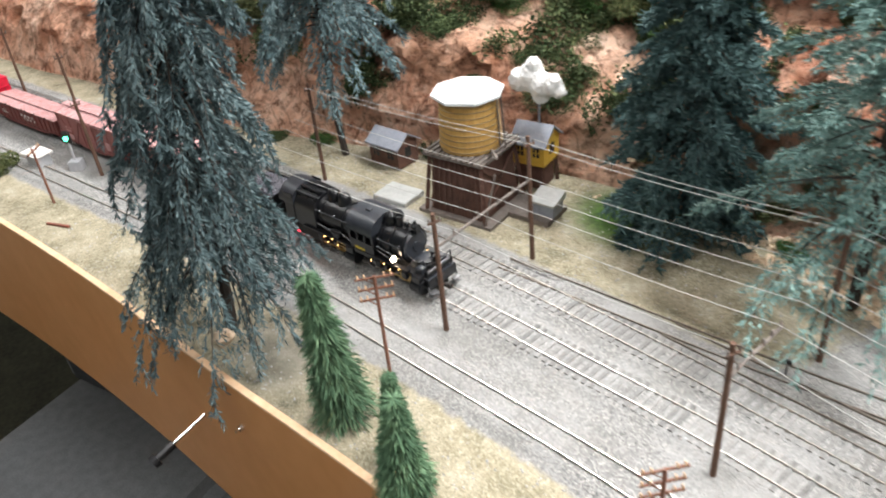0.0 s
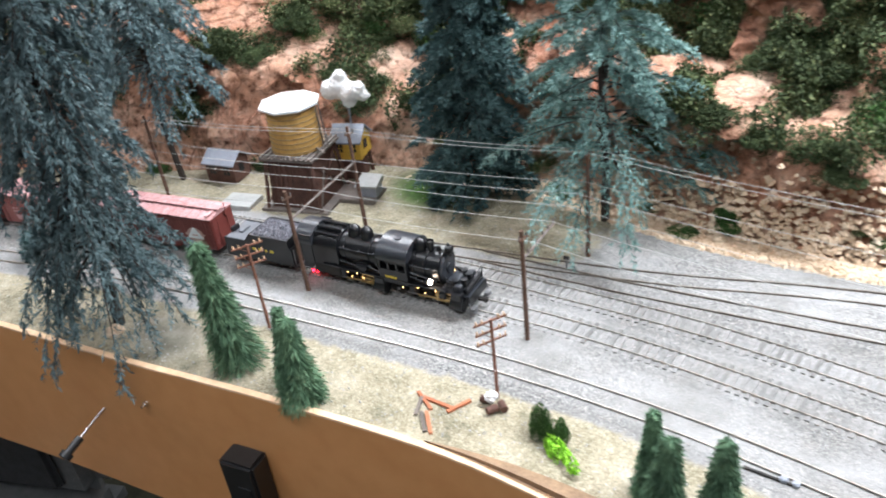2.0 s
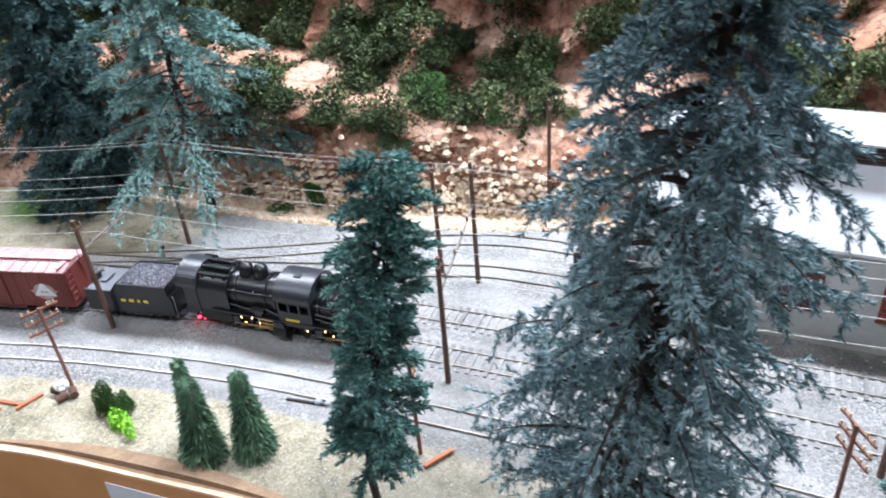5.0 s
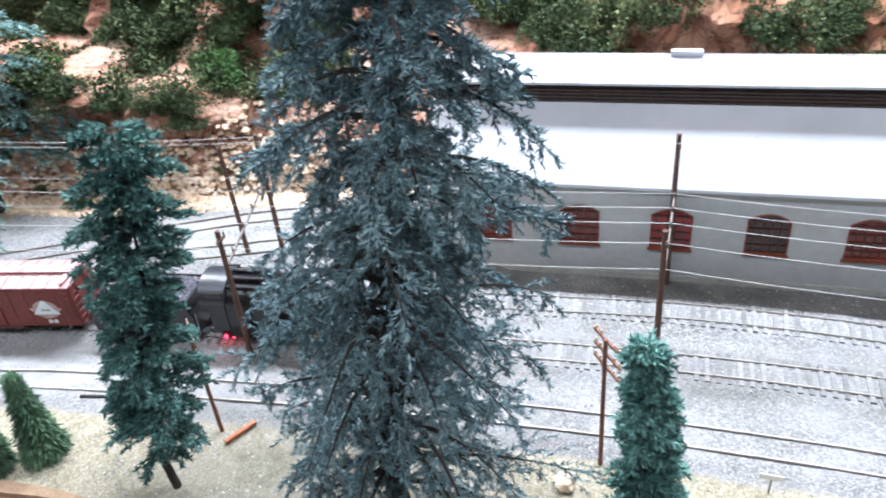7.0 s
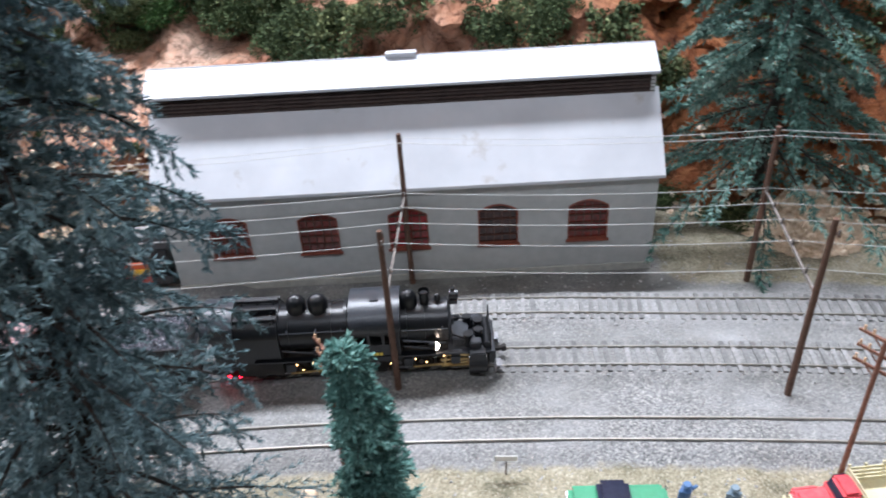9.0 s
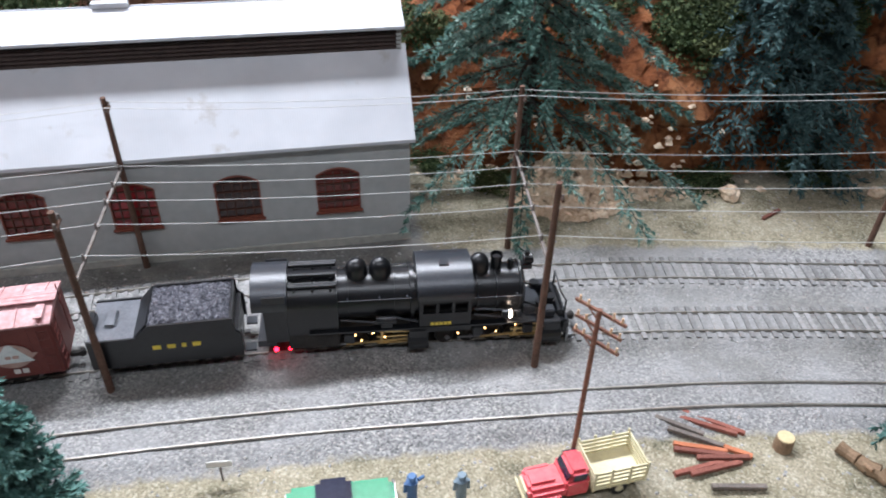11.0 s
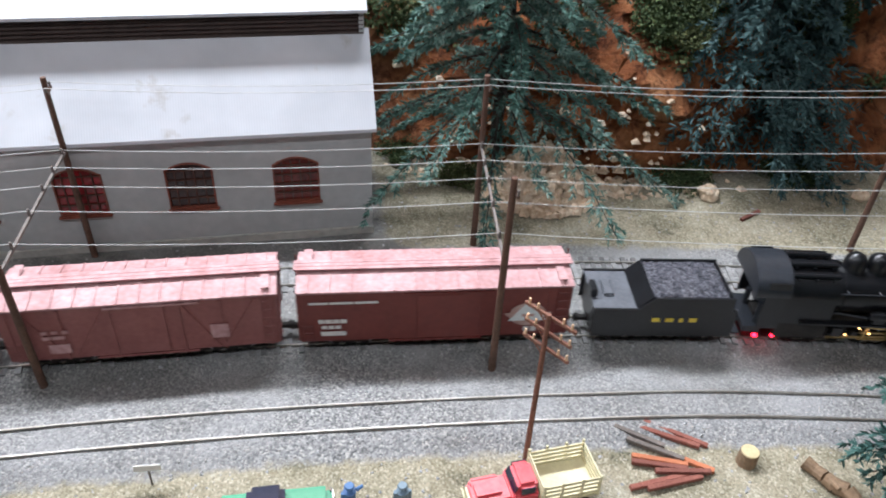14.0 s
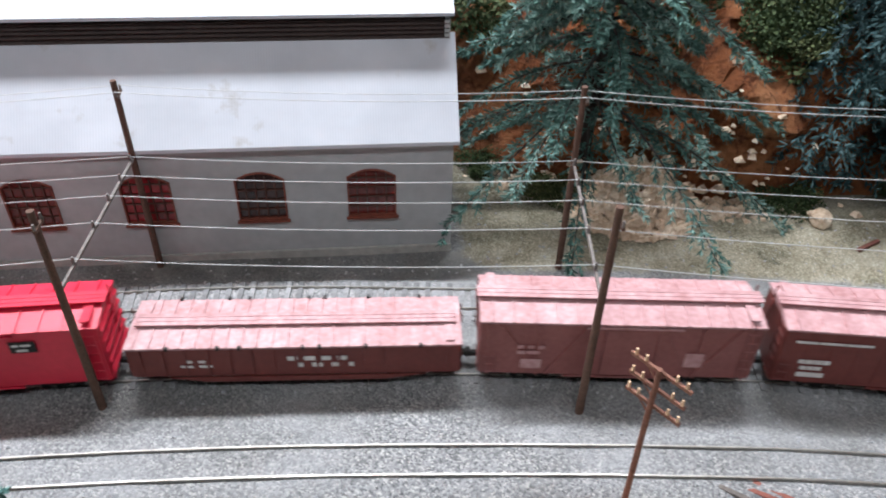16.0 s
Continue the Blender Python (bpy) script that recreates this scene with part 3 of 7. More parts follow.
def conifer(name, label, x, y, h, r, mat, seed, branches=80, twigs=16, blades=22, first=0.12, shape=0.8, rise=0.25, droop=0.6,
            blade=0.0045, width=0.0009, twig=0.32, trunk=0.004, lean=(0, 0), hang=0.0, z=0.0, wild=0.25, tip=0.06, fluff=0.0):
    """A conifer: tapered trunk, bending limbs with side twigs, and needles along every twig."""
    rng = np.random.default_rng(seed)
    tree = empty(name, pose(x, y, z))
    tagged(tree, label, "tree")
    bm = bmesh.new()
    joints = [Vector((lean[0] * k**1.5 + 0.003 * math.sin(k * 7 + seed), lean[1] * k**1.5 + 0.003 * math.cos(k * 5 + seed), h * k)) for k in np.linspace(0, 1, 9)]
    joints[0] = Vector((0, 0, -0.002))
    for i in range(8):
        rod(bm, joints[i], joints[i + 1], trunk * (1 - i / 8.6), trunk * (1 - (i + 1) / 8.6), 8)
    part("trunk", bm, M_BARK, tree, smooth=True)
    P, D, wood_v, wood_f = [], [], [], []
    for b in range(branches):
        k = first + (1 - first) * (b + rng.uniform(0, 1)) / branches
        kk = (k - first) / (1 - first)
        axis = np.array([lean[0] * k**1.5, lean[1] * k**1.5, h * k])
        L = r * (tip + (1 - tip) * (1 - kk) ** shape) * rng.uniform(1 - wild, 1 + wild)
        az = b * 2.39996 + rng.uniform(-0.5, 0.5)
        out = np.array([math.cos(az), math.sin(az), 0.0])
        side = np.array([-math.sin(az), math.cos(az), 0.0])
        bend = rng.uniform(-0.25, 0.25)
        dr = droop * rng.uniform(0.7, 1.3)

        def at(s):
            return axis + out * L * s * (1 - 0.12 * dr * s) + side * L * bend * s * s + np.array([0, 0, L * (rise * s - dr * s * s)])

        ss = np.linspace(0, 1, 7)
        ring0 = len(wood_v)
        for s in ss:
            p, w = at(s), max(0.0003, trunk * 0.28 * (1 - s))
            wood_v += [p + side * w, p - side * w, p + np.array([0, 0, w * 1.4])]
        for i in range(6):
            for j in range(3):
                a, c = ring0 + i * 3 + j, ring0 + i * 3 + (j + 1) % 3
                wood_f.append((a, c, c + 3, a + 3))
        for i in range(twigs):
            s = 0.12 + 0.88 * (i + rng.uniform(0, 1)) / twigs
            p0 = at(s)
            tang = at(min(1.0, s + 0.03)) - at(s - 0.03)
            tang /= np.linalg.norm(tang) + 1e-9
            sgn = 1 if i % 2 else -1
            ang = rng.uniform(0.4, 1.0) * (1 - 0.5 * s)
            d = tang * math.cos(ang) + side * sgn * math.sin(ang) + np.array([0, 0, rng.uniform(-0.30, 0.12) - hang]) + rng.normal(size=3) * fluff
            d /= np.linalg.norm(d)
            ln = max(L * twig * (1.15 - 0.7 * s), 0.006) * rng.uniform(0.6, 1.25)
            u = rng.uniform(0, 1, (blades, 1))
            sag = np.concatenate([np.zeros((blades, 2)), -0.35 * ln * (0.4 + hang) * u**2], 1)
            pp = p0 + d * ln * u + sag
            rad = rng.normal(size=(blades, 3))
            rad /= np.linalg.norm(rad, axis=1, keepdims=True)
            dd = d * 0.9 + rad * 0.75 + np.array([0, 0, 0.05 - 0.4 * hang])
            dd /= np.linalg.norm(dd, axis=1, keepdims=True)
            P.append(pp)
            D.append(dd)
    soup("branchwork", wood_v, wood_f, M_BARK, tree, kind="stuff")
    v, f = needles(np.concatenate(P), np.concatenate(D), blade, width, rng)
    soup("crown", v, f, mat, tree, kind="stuff")
    return tree


def bristle_tree(label, x, y, h, r, seed, mat=None):
    """A small bottle-brush fir: dense drooping bristles round a wire stem."""
    rng = np.random.default_rng(seed)
    tree = empty("fir_tree", pose(x, y, 0, rng.uniform(-3, 3), rng.uniform(-3, 3)))
    tagged(tree, label, "tree", "small bottle-brush firs")
    bm = bmesh.new()
    rod(bm, (0, 0, -0.002), (0, 0, h * 0.97), 0.0016, 0.0006, 7)
    part("trunk", bm, M_BARK, tree)
    n = 2600
    k = rng.uniform(0, 1, n) ** 1.25
    az = rng.uniform(0, 2 * math.pi, n)
    reach = r * (1.02 - k) ** 0.85 * (0.82 + 0.18 * np.sin(k * 60)) * rng.uniform(0.8, 1.08, n)
    out = np.stack([np.cos(az), np.sin(az), np.zeros(n)], 1)
    P, D = [], []
    for s in (0.12, 0.32, 0.52, 0.72):
        P.append(np.stack([np.zeros(n), np.zeros(n), h * (0.05 + 0.93 * k)], 1) + out * (reach * s)[:, None] + np.array([0, 0, 1.0]) * (reach * (0.10 * s - 0.55 * s * s))[:, None])
        d = out + np.array([0, 0, -0.25 - 0.7 * s]) + rng.normal(size=(n, 3)) * 0.28
        D.append(d / np.linalg.norm(d, axis=1, keepdims=True))
    v, f = needles(np.concatenate(P), np.concatenate(D), r * 0.30, 0.0008, rng)
    soup("crown", v, f, mat or M_BRISTLE, tree, kind="stuff")
    return tree


def bush_mesh(seed, mat, leaf=0.0035, n=2600, lumps=7):
    """Clumped foam foliage about 1 unit wide: lumps covered in little leaves over a dark core."""
    rng = np.random.default_rng(seed)
    P, D = [], []
    for i in range(lumps):
        c = np.array([rng.uniform(-0.35, 0.35), rng.uniform(-0.3, 0.3), rng.uniform(0.1, 0.42)])
        rr = rng.uniform(0.16, 0.30)
        d = rng.normal(size=(n // lumps, 3))
        d /= np.linalg.norm(d, axis=1, keepdims=True)
        P.append(c + d * rr * rng.uniform(0.72, 1.05, (n // lumps, 1)) * np.array([1, 1, 0.85]))
        D.append(d * 0.6 + rng.normal(size=d.shape) * 0.5)
    P, D = np.concatenate(P), np.concatenate(D)
    D /= np.linalg.norm(D, axis=1, keepdims=True)
    v, f = needles(P, D, leaf, leaf * 0.8, rng)
    me = bpy.data.meshes.new("foliage")
    me.from_pydata([tuple(q) for q in v], [], f)
    me.materials.append(mat)
    return me


# unit bushes, scaled at each place
BUSHES = [bush_mesh(s, m, 0.040, 6400, 14) for s, m in ((1, M_BUSH), (2, M_BUSH), (3, M_OLIVE), (4, M_GREEN), (5, M_BUSH))]
BUSH_LABELS = ["dark green foam bush on the rock hillside", "dark green foam bush on the rock hillside", "olive green foam bush on the rock hillside", "bright green foam bush on the hillside", "dark green foam bush on the rock hillside"]


def bush(kind, place, size, turn=0.0, flat=1.0, group="hillside bushes", label=None):
    ob = new("bush", BUSHES[kind])
    ob.matrix_basis = Matrix.Translation(place) @ pose(0, 0, 0, 0, 0, turn) @ Matrix.Diagonal((size, size, size * flat, 1))
    return tagged(ob, label or BUSH_LABELS[kind], "bush", group)


# bare faces and thick growth on the hillside: along, up the slope, radius
BARE = [(-0.045, 0.076, 0.02), (-0.135, 0.064, 0.027), (-0.316, 0.070, 0.028), (-0.378, 0.081, 0.03), (-0.392, 0.081, 0.05), (-0.398, 0.041, 0.034), (-0.426, 0.024, 0.028), (-0.484, 0.121, 0.02), (-0.558, 0.087, 0.02), (-0.562, 0.034, 0.022), (-0.612, 0.066, 0.016), (-0.636, 0.034, 0.02), (-0.70, 0.093, 0.022), (-1.007, 0.127, 0.024), (-1.037, 0.013, 0.022), (-1.098, 0.064, 0.023), (-1.18, 0.09, 0.024), (-1.214, 0.036, 0.044), (-1.239, 0.156, 0.02), (-1.253, 0.116, 0.022), (0.052, 0.076, 0.036), (0.188, 0.047, 0.028), (0.20, 0.065, 0.022), (0.432, 0.019, 0.029), (0.437, 0.047, 0.024)]
GROWN = [(-0.085, 0.070, 0.015), (-0.197, 0.079, 0.02), (-0.235, 0.067, 0.027), (-0.292, 0.085, 0.018), (-0.36, 0.112, 0.024), (-0.438, 0.112, 0.03), (-0.468, 0.059, 0.02), (-0.505, 0.097, 0.027), (-0.529, 0.057, 0.02), (-0.593, 0.112, 0.024), (-0.598, 0.081, 0.014), (-0.604, 0.050, 0.02), (-0.626, 0.125, 0.03), (-0.66, 0.053, 0.02), (-0.69, 0.118, 0.026), (-0.72, 0.068, 0.022), (-0.765, 0.121, 0.033), (-1.054, 0.030, 0.02), (-1.11, 0.042, 0.02), (-1.116, 0.116, 0.03), (-1.14, 0.070, 0.022), (-1.18, 0.136, 0.03), (-1.215, 0.112, 0.02), (-1.251, 0.078, 0.02), (0.222, 0.072, 0.016), (0.395, 0.03, 0.02)]


def cover_mask(x, u):
    """Where bushes and undergrowth hold on the rock: above nought they grow."""
    m = 0.55 * fn(x, u, 7, 12.0) + 0.45 * fn(x, u, 2, 30) - 0.02 - 0.5 * smooth(0.045, 0.015, u)
    for cx, cu, cr in GROWN:
        m += 0.55 * smooth(cr * 1.15, cr * 0.45, math.hypot(x - cx, 1.35 * (u - cu)))
    for cx, cu, cr in BARE:
        m -= 0.85 * smooth(cr * 1.15, cr * 0.55, math.hypot(x - cx, 1.35 * (u - cu)))
    return m


def plant_hill():
    """Bushes of the hillside, with bare rock left between."""
    rng = random.Random(5)
    made, tries = 0, 0
    spots = []
    while made < 230 and tries < 12000:
        tries += 1
        x, u = rng.uniform(-1.45, 0.55), 0.030 + 0.155 * rng.random()
        if cover_mask(x, u) < 0.16:
            continue
        if any(abs(x - a) + abs(u - b) < 0.022 for a, b in spots):
            continue
        spots.append((x, u))
        p = hill_point(x, u)
        kind = rng.choice([0, 1, 2, 4, 0, 1, 4, 1, 0, 2, 3])
        bush(kind, p - Vector((0, 0.002, 0.012)), rng.uniform(0.036, 0.062), rng.uniform(0, 360), rng.uniform(0.65, 1.0))
        made += 1


def undergrowth():
    """Low leafy scrub that clings to the rock between the bushes, as one mass."""
    rng = np.random.default_rng(77)
    P = []
    while len(P) < 190000:
        x, u = rng.uniform(-1.6, 0.65), 0.020 + 0.20 * rng.random()
        m = cover_mask(x, u) + rng.normal(0, 0.05)
        if m < 0:
            continue
        deep = min(1.0, m * 4) * (0.014 + 0.030 * (0.5 + fn(x, u, 1, 45)))
        P.append(hill_point(x, u) + Vector((0, -0.62, 0.78)) * deep * rng.uniform(0.3, 1.0))
    D = rng.normal(size=(len(P), 3)) + np.array([0, -0.5, 0.3])
    D /= np.linalg.norm(D, axis=1, keepdims=True)
    v, f = needles(np.array([tuple(q) for q in P]), D, 0.0036, 0.0025, rng)
    ob = soup("undergrowth", v, f, M_SCRUB)
    tagged(ob, "dark green and olive leafy scrub clinging to the rock", "undergrowth", kind="stuff")


def scatter(name, label, count, where, size, mat, seed, cat):
    """Loose chips of stone as one mass."""
    rng = np.random.default_rng(seed)
    verts, faces = [], []
    for i in range(count):
        p = where(rng)
        s = size * rng.uniform(0.5, 1.5)
        a = rng.uniform(0, 6.28)
        o = np.array([[-1, -0.7, 0], [1, -0.8, 0], [0.8, 0.9, 0], [-0.9, 0.7, 0], [-0.5, -0.3, 0.8], [0.6, -0.4, 0.9], [0.3, 0.5, 0.7]]) * rng.uniform(0.6, 1.3, (7, 3)) * s
        c, d = math.cos(a), math.sin(a)
        o = o @ np.array([[c, d, 0], [-d, c, 0], [0, 0, 1]])
        b = len(verts)
        verts += [tuple(q + p) for q in o]
        faces += [(b, b + 1, b + 5, b + 4), (b + 1, b + 2, b + 6, b + 5), (b + 2, b + 3, b + 6), (b + 3, b, b + 4, b + 6), (b + 4, b + 5, b + 6)]
    return tagged(soup(name, verts, faces, mat), label, cat, kind="stuff")


def talus_place(rng):
    while True:
        if rng.random() < 0.92:
            x = rng.normal(-0.59, 0.13)
        else:
            x = rng.normal(0.14, 0.05)
        u = abs(rng.normal(0, 0.024)) - 0.026
        if u > 0:
            p = hill_point(x, u)
            return np.array([p.x, p.y - 0.004, p.z - 0.001])
        y = curve_at(HILL, x)[0] + u
        return np.array([x, y, ground_z(x, y) - 0.0005])


def grit_place(rng):
    x = rng.uniform(-1.3, 0.5)
    y0, y1 = curve_at(FASCIA, x)[0] + 0.008, curve_at(HILL, x)[0]
    while True:
        y = rng.uniform(y0, y1)
        if min(abs(y - curve_at(c, x)[0]) for c in (TRACK_1, TRACK_2, TRACK_3)) > 0.011:
            break
    return np.array([x, y, ground_z(x, y) - 0.0003])


def heap_place(rng):
    """A mound of dry tan leaf litter under the spruce."""
    a, r = rng.uniform(0, 6.283), 0.040 * math.sqrt(rng.random())
    return np.array([0.128 + r * math.cos(a) * 1.1, 0.040 + r * math.sin(a), 0.030 * max(0.0, 1 - (r / 0.034) ** 2) * rng.uniform(0.75, 1.0)])


plant_hill()
undergrowth()
_t = random.Random(9)
for _i in range(22):
    _x, _u = _t.uniform(-1.2, -0.34), _t.uniform(0.004, 0.05)
    bush(_t.choice((2, 2, 3, 0)), hill_point(_x, _u) - Vector((0, 0.002, 0.004)), _t.uniform(0.014, 0.030), _t.uniform(0, 360), 0.7, "tufts at the hill's foot", "small olive green tuft on the rock chips")
scatter("leaf_litter", "mound of dry tan leaf litter under the spruce", 1300, heap_place, 0.0034, M_CHIP, 6, "leaf litter")
scatter("talus", "heap of broken tan and orange rock chips", 6500, talus_place, 0.0028, M_CHIP, 3, "rock chips")
scatter("loose_gravel", "loose grey and tan gravel over the yard", 9000, grit_place, 0.0008, M_STONE, 4, "gravel")

conifer("spruce_tree", "tall feathery blue-grey spruce at the layout's edge", -0.3053, -0.2427, 0.3978, 0.072, M_SPRUCE, 11, branches=170, twigs=24, blades=54, first=0.10, shape=0.62, rise=0.30, droop=0.55, blade=0.0030, width=0.00058, twig=0.36, trunk=0.0062, hang=0.15, wild=0.38, lean=(0.046, 0.0), fluff=0.55)
conifer("spruce_tree", "tall weeping blue-grey spruce beside the fascia", -1.0388, -0.3533, 0.3917, 0.0746, M_SPRUCE, 12, branches=140, twigs=20, blades=32, first=0.16, shape=0.5, rise=0.2, droop=1.1, blade=0.0052, width=0.0010, twig=0.42, trunk=0.005, hang=0.5, lean=(0.022, 0.022), fluff=0.3)
conifer("spruce_tree", "dense dark blue-green spruce before the hillside", -0.9351, 0.0148, 0.3401, 0.0567, M_DARKFIR, 13, branches=190, twigs=18, blades=26, first=0.04, shape=0.4, rise=0.05, droop=0.4, blade=0.006, width=0.0014, twig=0.5, trunk=0.004)
conifer("spruce_tree", "open pale teal spruce with wide lower limbs", -0.7859, 0.0318, 0.3467, 0.1107, M_TEAL, 14, branches=95, twigs=22, blades=30, first=0.17, shape=1.0, rise=0.15, droop=0.35, blade=0.0052, width=0.0011, twig=0.36, trunk=0.0048, hang=0.12, wild=0.35)
conifer("spruce_tree", "tall dark blue spruce with a bare lower trunk", -1.2591, -0.1584, 0.3782, 0.081, M_SPRUCE, 15, branches=110, twigs=18, blades=24, first=0.36, shape=0.5, droop=0.8, blade=0.006, width=0.0013, twig=0.4, hang=0.3)
conifer("column_tree", "narrow dark green column tree leaning over the yard", -0.4432, -0.2357, 0.2123, 0.0205, M_COLUMN, 16, branches=110, twigs=14, blades=34, first=0.17, shape=0.15, rise=0.25, droop=0.30, blade=0.0036, width=0.0009, twig=0.55, trunk=0.0026, lean=(0.018, 0.030), wild=0.42, tip=0.5, fluff=0.2)
conifer("column_tree", "short dark green column tree by the siding", -0.1834, -0.2251, 0.130, 0.0155, M_COLUMN, 17, branches=110, twigs=10, blades=30, first=0.06, shape=0.6, rise=0.35, droop=0.3, blade=0.0032, width=0.0009, twig=0.5, trunk=0.002, wild=0.5, tip=0.1, fluff=0.25, lean=(-0.006, 0.0))
conifer("spruce_tree", "dark green spruce with long drooping limbs and pale tips", 0.0999, 0.0706, 0.3, 0.12, M_SPRUCER, 18, branches=110, twigs=24, blades=32, first=0.17, shape=0.75, rise=-0.05, droop=0.30, blade=0.0046, width=0.0010, twig=0.17, trunk=0.005, wild=0.35)
conifer("spruce_tree", "dense dark teal spruce against the orange hillside", 0.3052, 0.0858, 0.3, 0.08, M_DARKFIR, 19, branches=200, twigs=18, blades=26, first=0.06, shape=0.4, droop=0.5, blade=0.006, width=0.0014, twig=0.45, wild=0.35, fluff=0.35)
conifer("spruce_tree", "dark spruce at the end of the yard", 0.4776, 0.0315, 0.24, 0.075, M_DARKFIR, 21, branches=120, twigs=16, blades=22, first=0.10, shape=0.5, droop=0.5, blade=0.006, width=0.0014, twig=0.45, wild=0.3)
conifer("column_tree", "dense dark green round-topped tree at the layout's edge", 0.2391, -0.2487, 0.15, 0.036, M_COLUMN, 20, branches=230, twigs=13, blades=26, first=0.16, shape=0.3, rise=0.3, droop=0.4, blade=0.0042, width=0.0011, twig=0.45, trunk=0.003, wild=0.4, tip=0.3, fluff=0.35)
for bx, by, bh, br, bs in ((-0.9026, -0.3165, 0.114, 0.0285, 31), (-0.8485, -0.3046, 0.069, 0.0160, 32), (-0.8252, -0.3109, 0.074, 0.0235, 33), (-0.5657, -0.2448, 0.0649, 0.0197, 34), (-0.5805, -0.2318, 0.0668, 0.0147, 35), (-0.5382, -0.2274, 0.0649, 0.0187, 36)):
    bristle_tree("small green bottle-brush fir standing in tan grass", bx, by, bh, br, bs)
for hx, hu, hh, hs in ((-0.585, 0.30, 0.13, 41), (-0.385, 0.26, 0.14, 42), (-1.05, 0.20, 0.10, 43), (0.45, 0.10, 0.16, 44)):
    hp = hill_point(hx, hu)
    conifer("hill_fir", "slim dark fir growing on the hillside", hp.x, hp.y, hh, 0.028, M_DARKFIR if hs % 2 else M_COLUMN, hs, branches=60, twigs=9, blades=14, first=0.05, shape=0.8, blade=0.005, width=0.0013, twig=0.5, trunk=0.002, z=hp.z - 0.008)
bush(3, Vector((-0.6640, -0.2330, -0.003)), 0.017, 20, 2.6, "yard bushes", "leafy green bush in the tan grass")
bush(3, Vector((-0.6500, -0.2310, -0.003)), 0.015, 95, 2.2, "yard bushes", "leafy green bush in the tan grass")
bush(3, Vector((-0.71, 0.0445, -0.003)), 0.030, 70, 0.55, "yard bushes", "low teal bush at the foot of the rocks")
LIME = bush_mesh(8, M_LIME, 0.10, 900, 5)
lime = new("lime_bush", LIME)
lime.matrix_basis = Matrix.Translation((-0.6400, -0.2440, -0.003)) @ pose(0, 0, 0, 0, 0, -28) @ Matrix.Diagonal((0.036, 0.014, 0.020, 1))
tagged(lime, "bright lime green foam bush on the grass", "bush")


# ---- engine house ----
M_BRICKRED = material("window_brick_red", [(0.13, 0.03, 0.018), (0.24, 0.065, 0.035)], 180, 0.7)
M_MULLION = material("rust_mullions", [(0.05, 0.018, 0.012), (0.10, 0.035, 0.02)], 200, 0.7)
M_PANE = material("dusty_red_glass", [(0.07, 0.012, 0.010), (0.20, 0.03, 0.022)], 90, 0.18, bump=0.0)
M_CONCRETEWALL = material("dusty_footing", [(0.30, 0.30, 0.27), (0.48, 0.47, 0.42)], 40, 0.85)
# Unlit and red-lit panes: the light behind each window is put into its colour.
M_DARKPANE = material("unlit_window_glass", [(0.018, 0.012, 0.012), (0.06, 0.022, 0.018)], 90, 0.18, bump=0.0)
M_LITPANE = material("lit_red_glass", [(0.10, 0.012, 0.012), (0.38, 0.03, 0.035)], 70, 0.18, bump=0.0)
M_LOUVRE = material("brown_louvres", [(0.035, 0.022, 0.018), (0.07, 0.045, 0.038)], 120, 0.8)
# Near-black that paints the shade inside the building.
M_INSIDE_SHADE = material("inside_shade", [(0.02, 0.02, 0.02), (0.04, 0.035, 0.03)], 40, 0.9)


def roof_material():
    """White painted sheet: fine ribs, faint grime, a few brown stains."""
    m, N, L, b = nodes_of("white_roof_sheet", 0.5)
    pos = N.new("ShaderNodeTexCoord").outputs["Object"]
    base = ramp_node(N, [(0.3, (0.46, 0.47, 0.495)), (0.7, (0.62, 0.63, 0.66))])
    L.new(noise_node(N, L, pos, 14, 6), base.inputs[0])
    stain = ramp_node(N, [(0.62, (1, 1, 1)), (0.72, (0.58, 0.47, 0.34))])
    L.new(noise_node(N, L, pos, 30, 6, 0.6), stain.inputs[0])
    L.new(mix_node(N, L, 0.6, base.outputs[0], stain.outputs[0], "MULTIPLY"), b.inputs["Base Color"])
    w = N.new("ShaderNodeTexWave")
    w.inputs["Scale"].default_value = 210
    L.new(pos, w.inputs["Vector"])
    bp = N.new("ShaderNodeBump")
    bp.inputs["Strength"].default_value, bp.inputs["Distance"].default_value = 0.10, 0.0003
    L.new(w.outputs[0], bp.inputs["Height"])
    L.new(bp.outputs[0], b.inputs["Normal"])
    return m


M_SHEET = roof_material()


def arch(x0, x1, z0, z1, rise, n=8):
    """An outline with a segmental arch on top."""
    pts = [(x0, z0), (x1, z0)]
    for i in range(n + 1):
        u = i / n
        pts.append((x1 + (x0 - x1) * u, z1 - rise + rise * (1 - (2 * u - 1) ** 2)))
    return pts


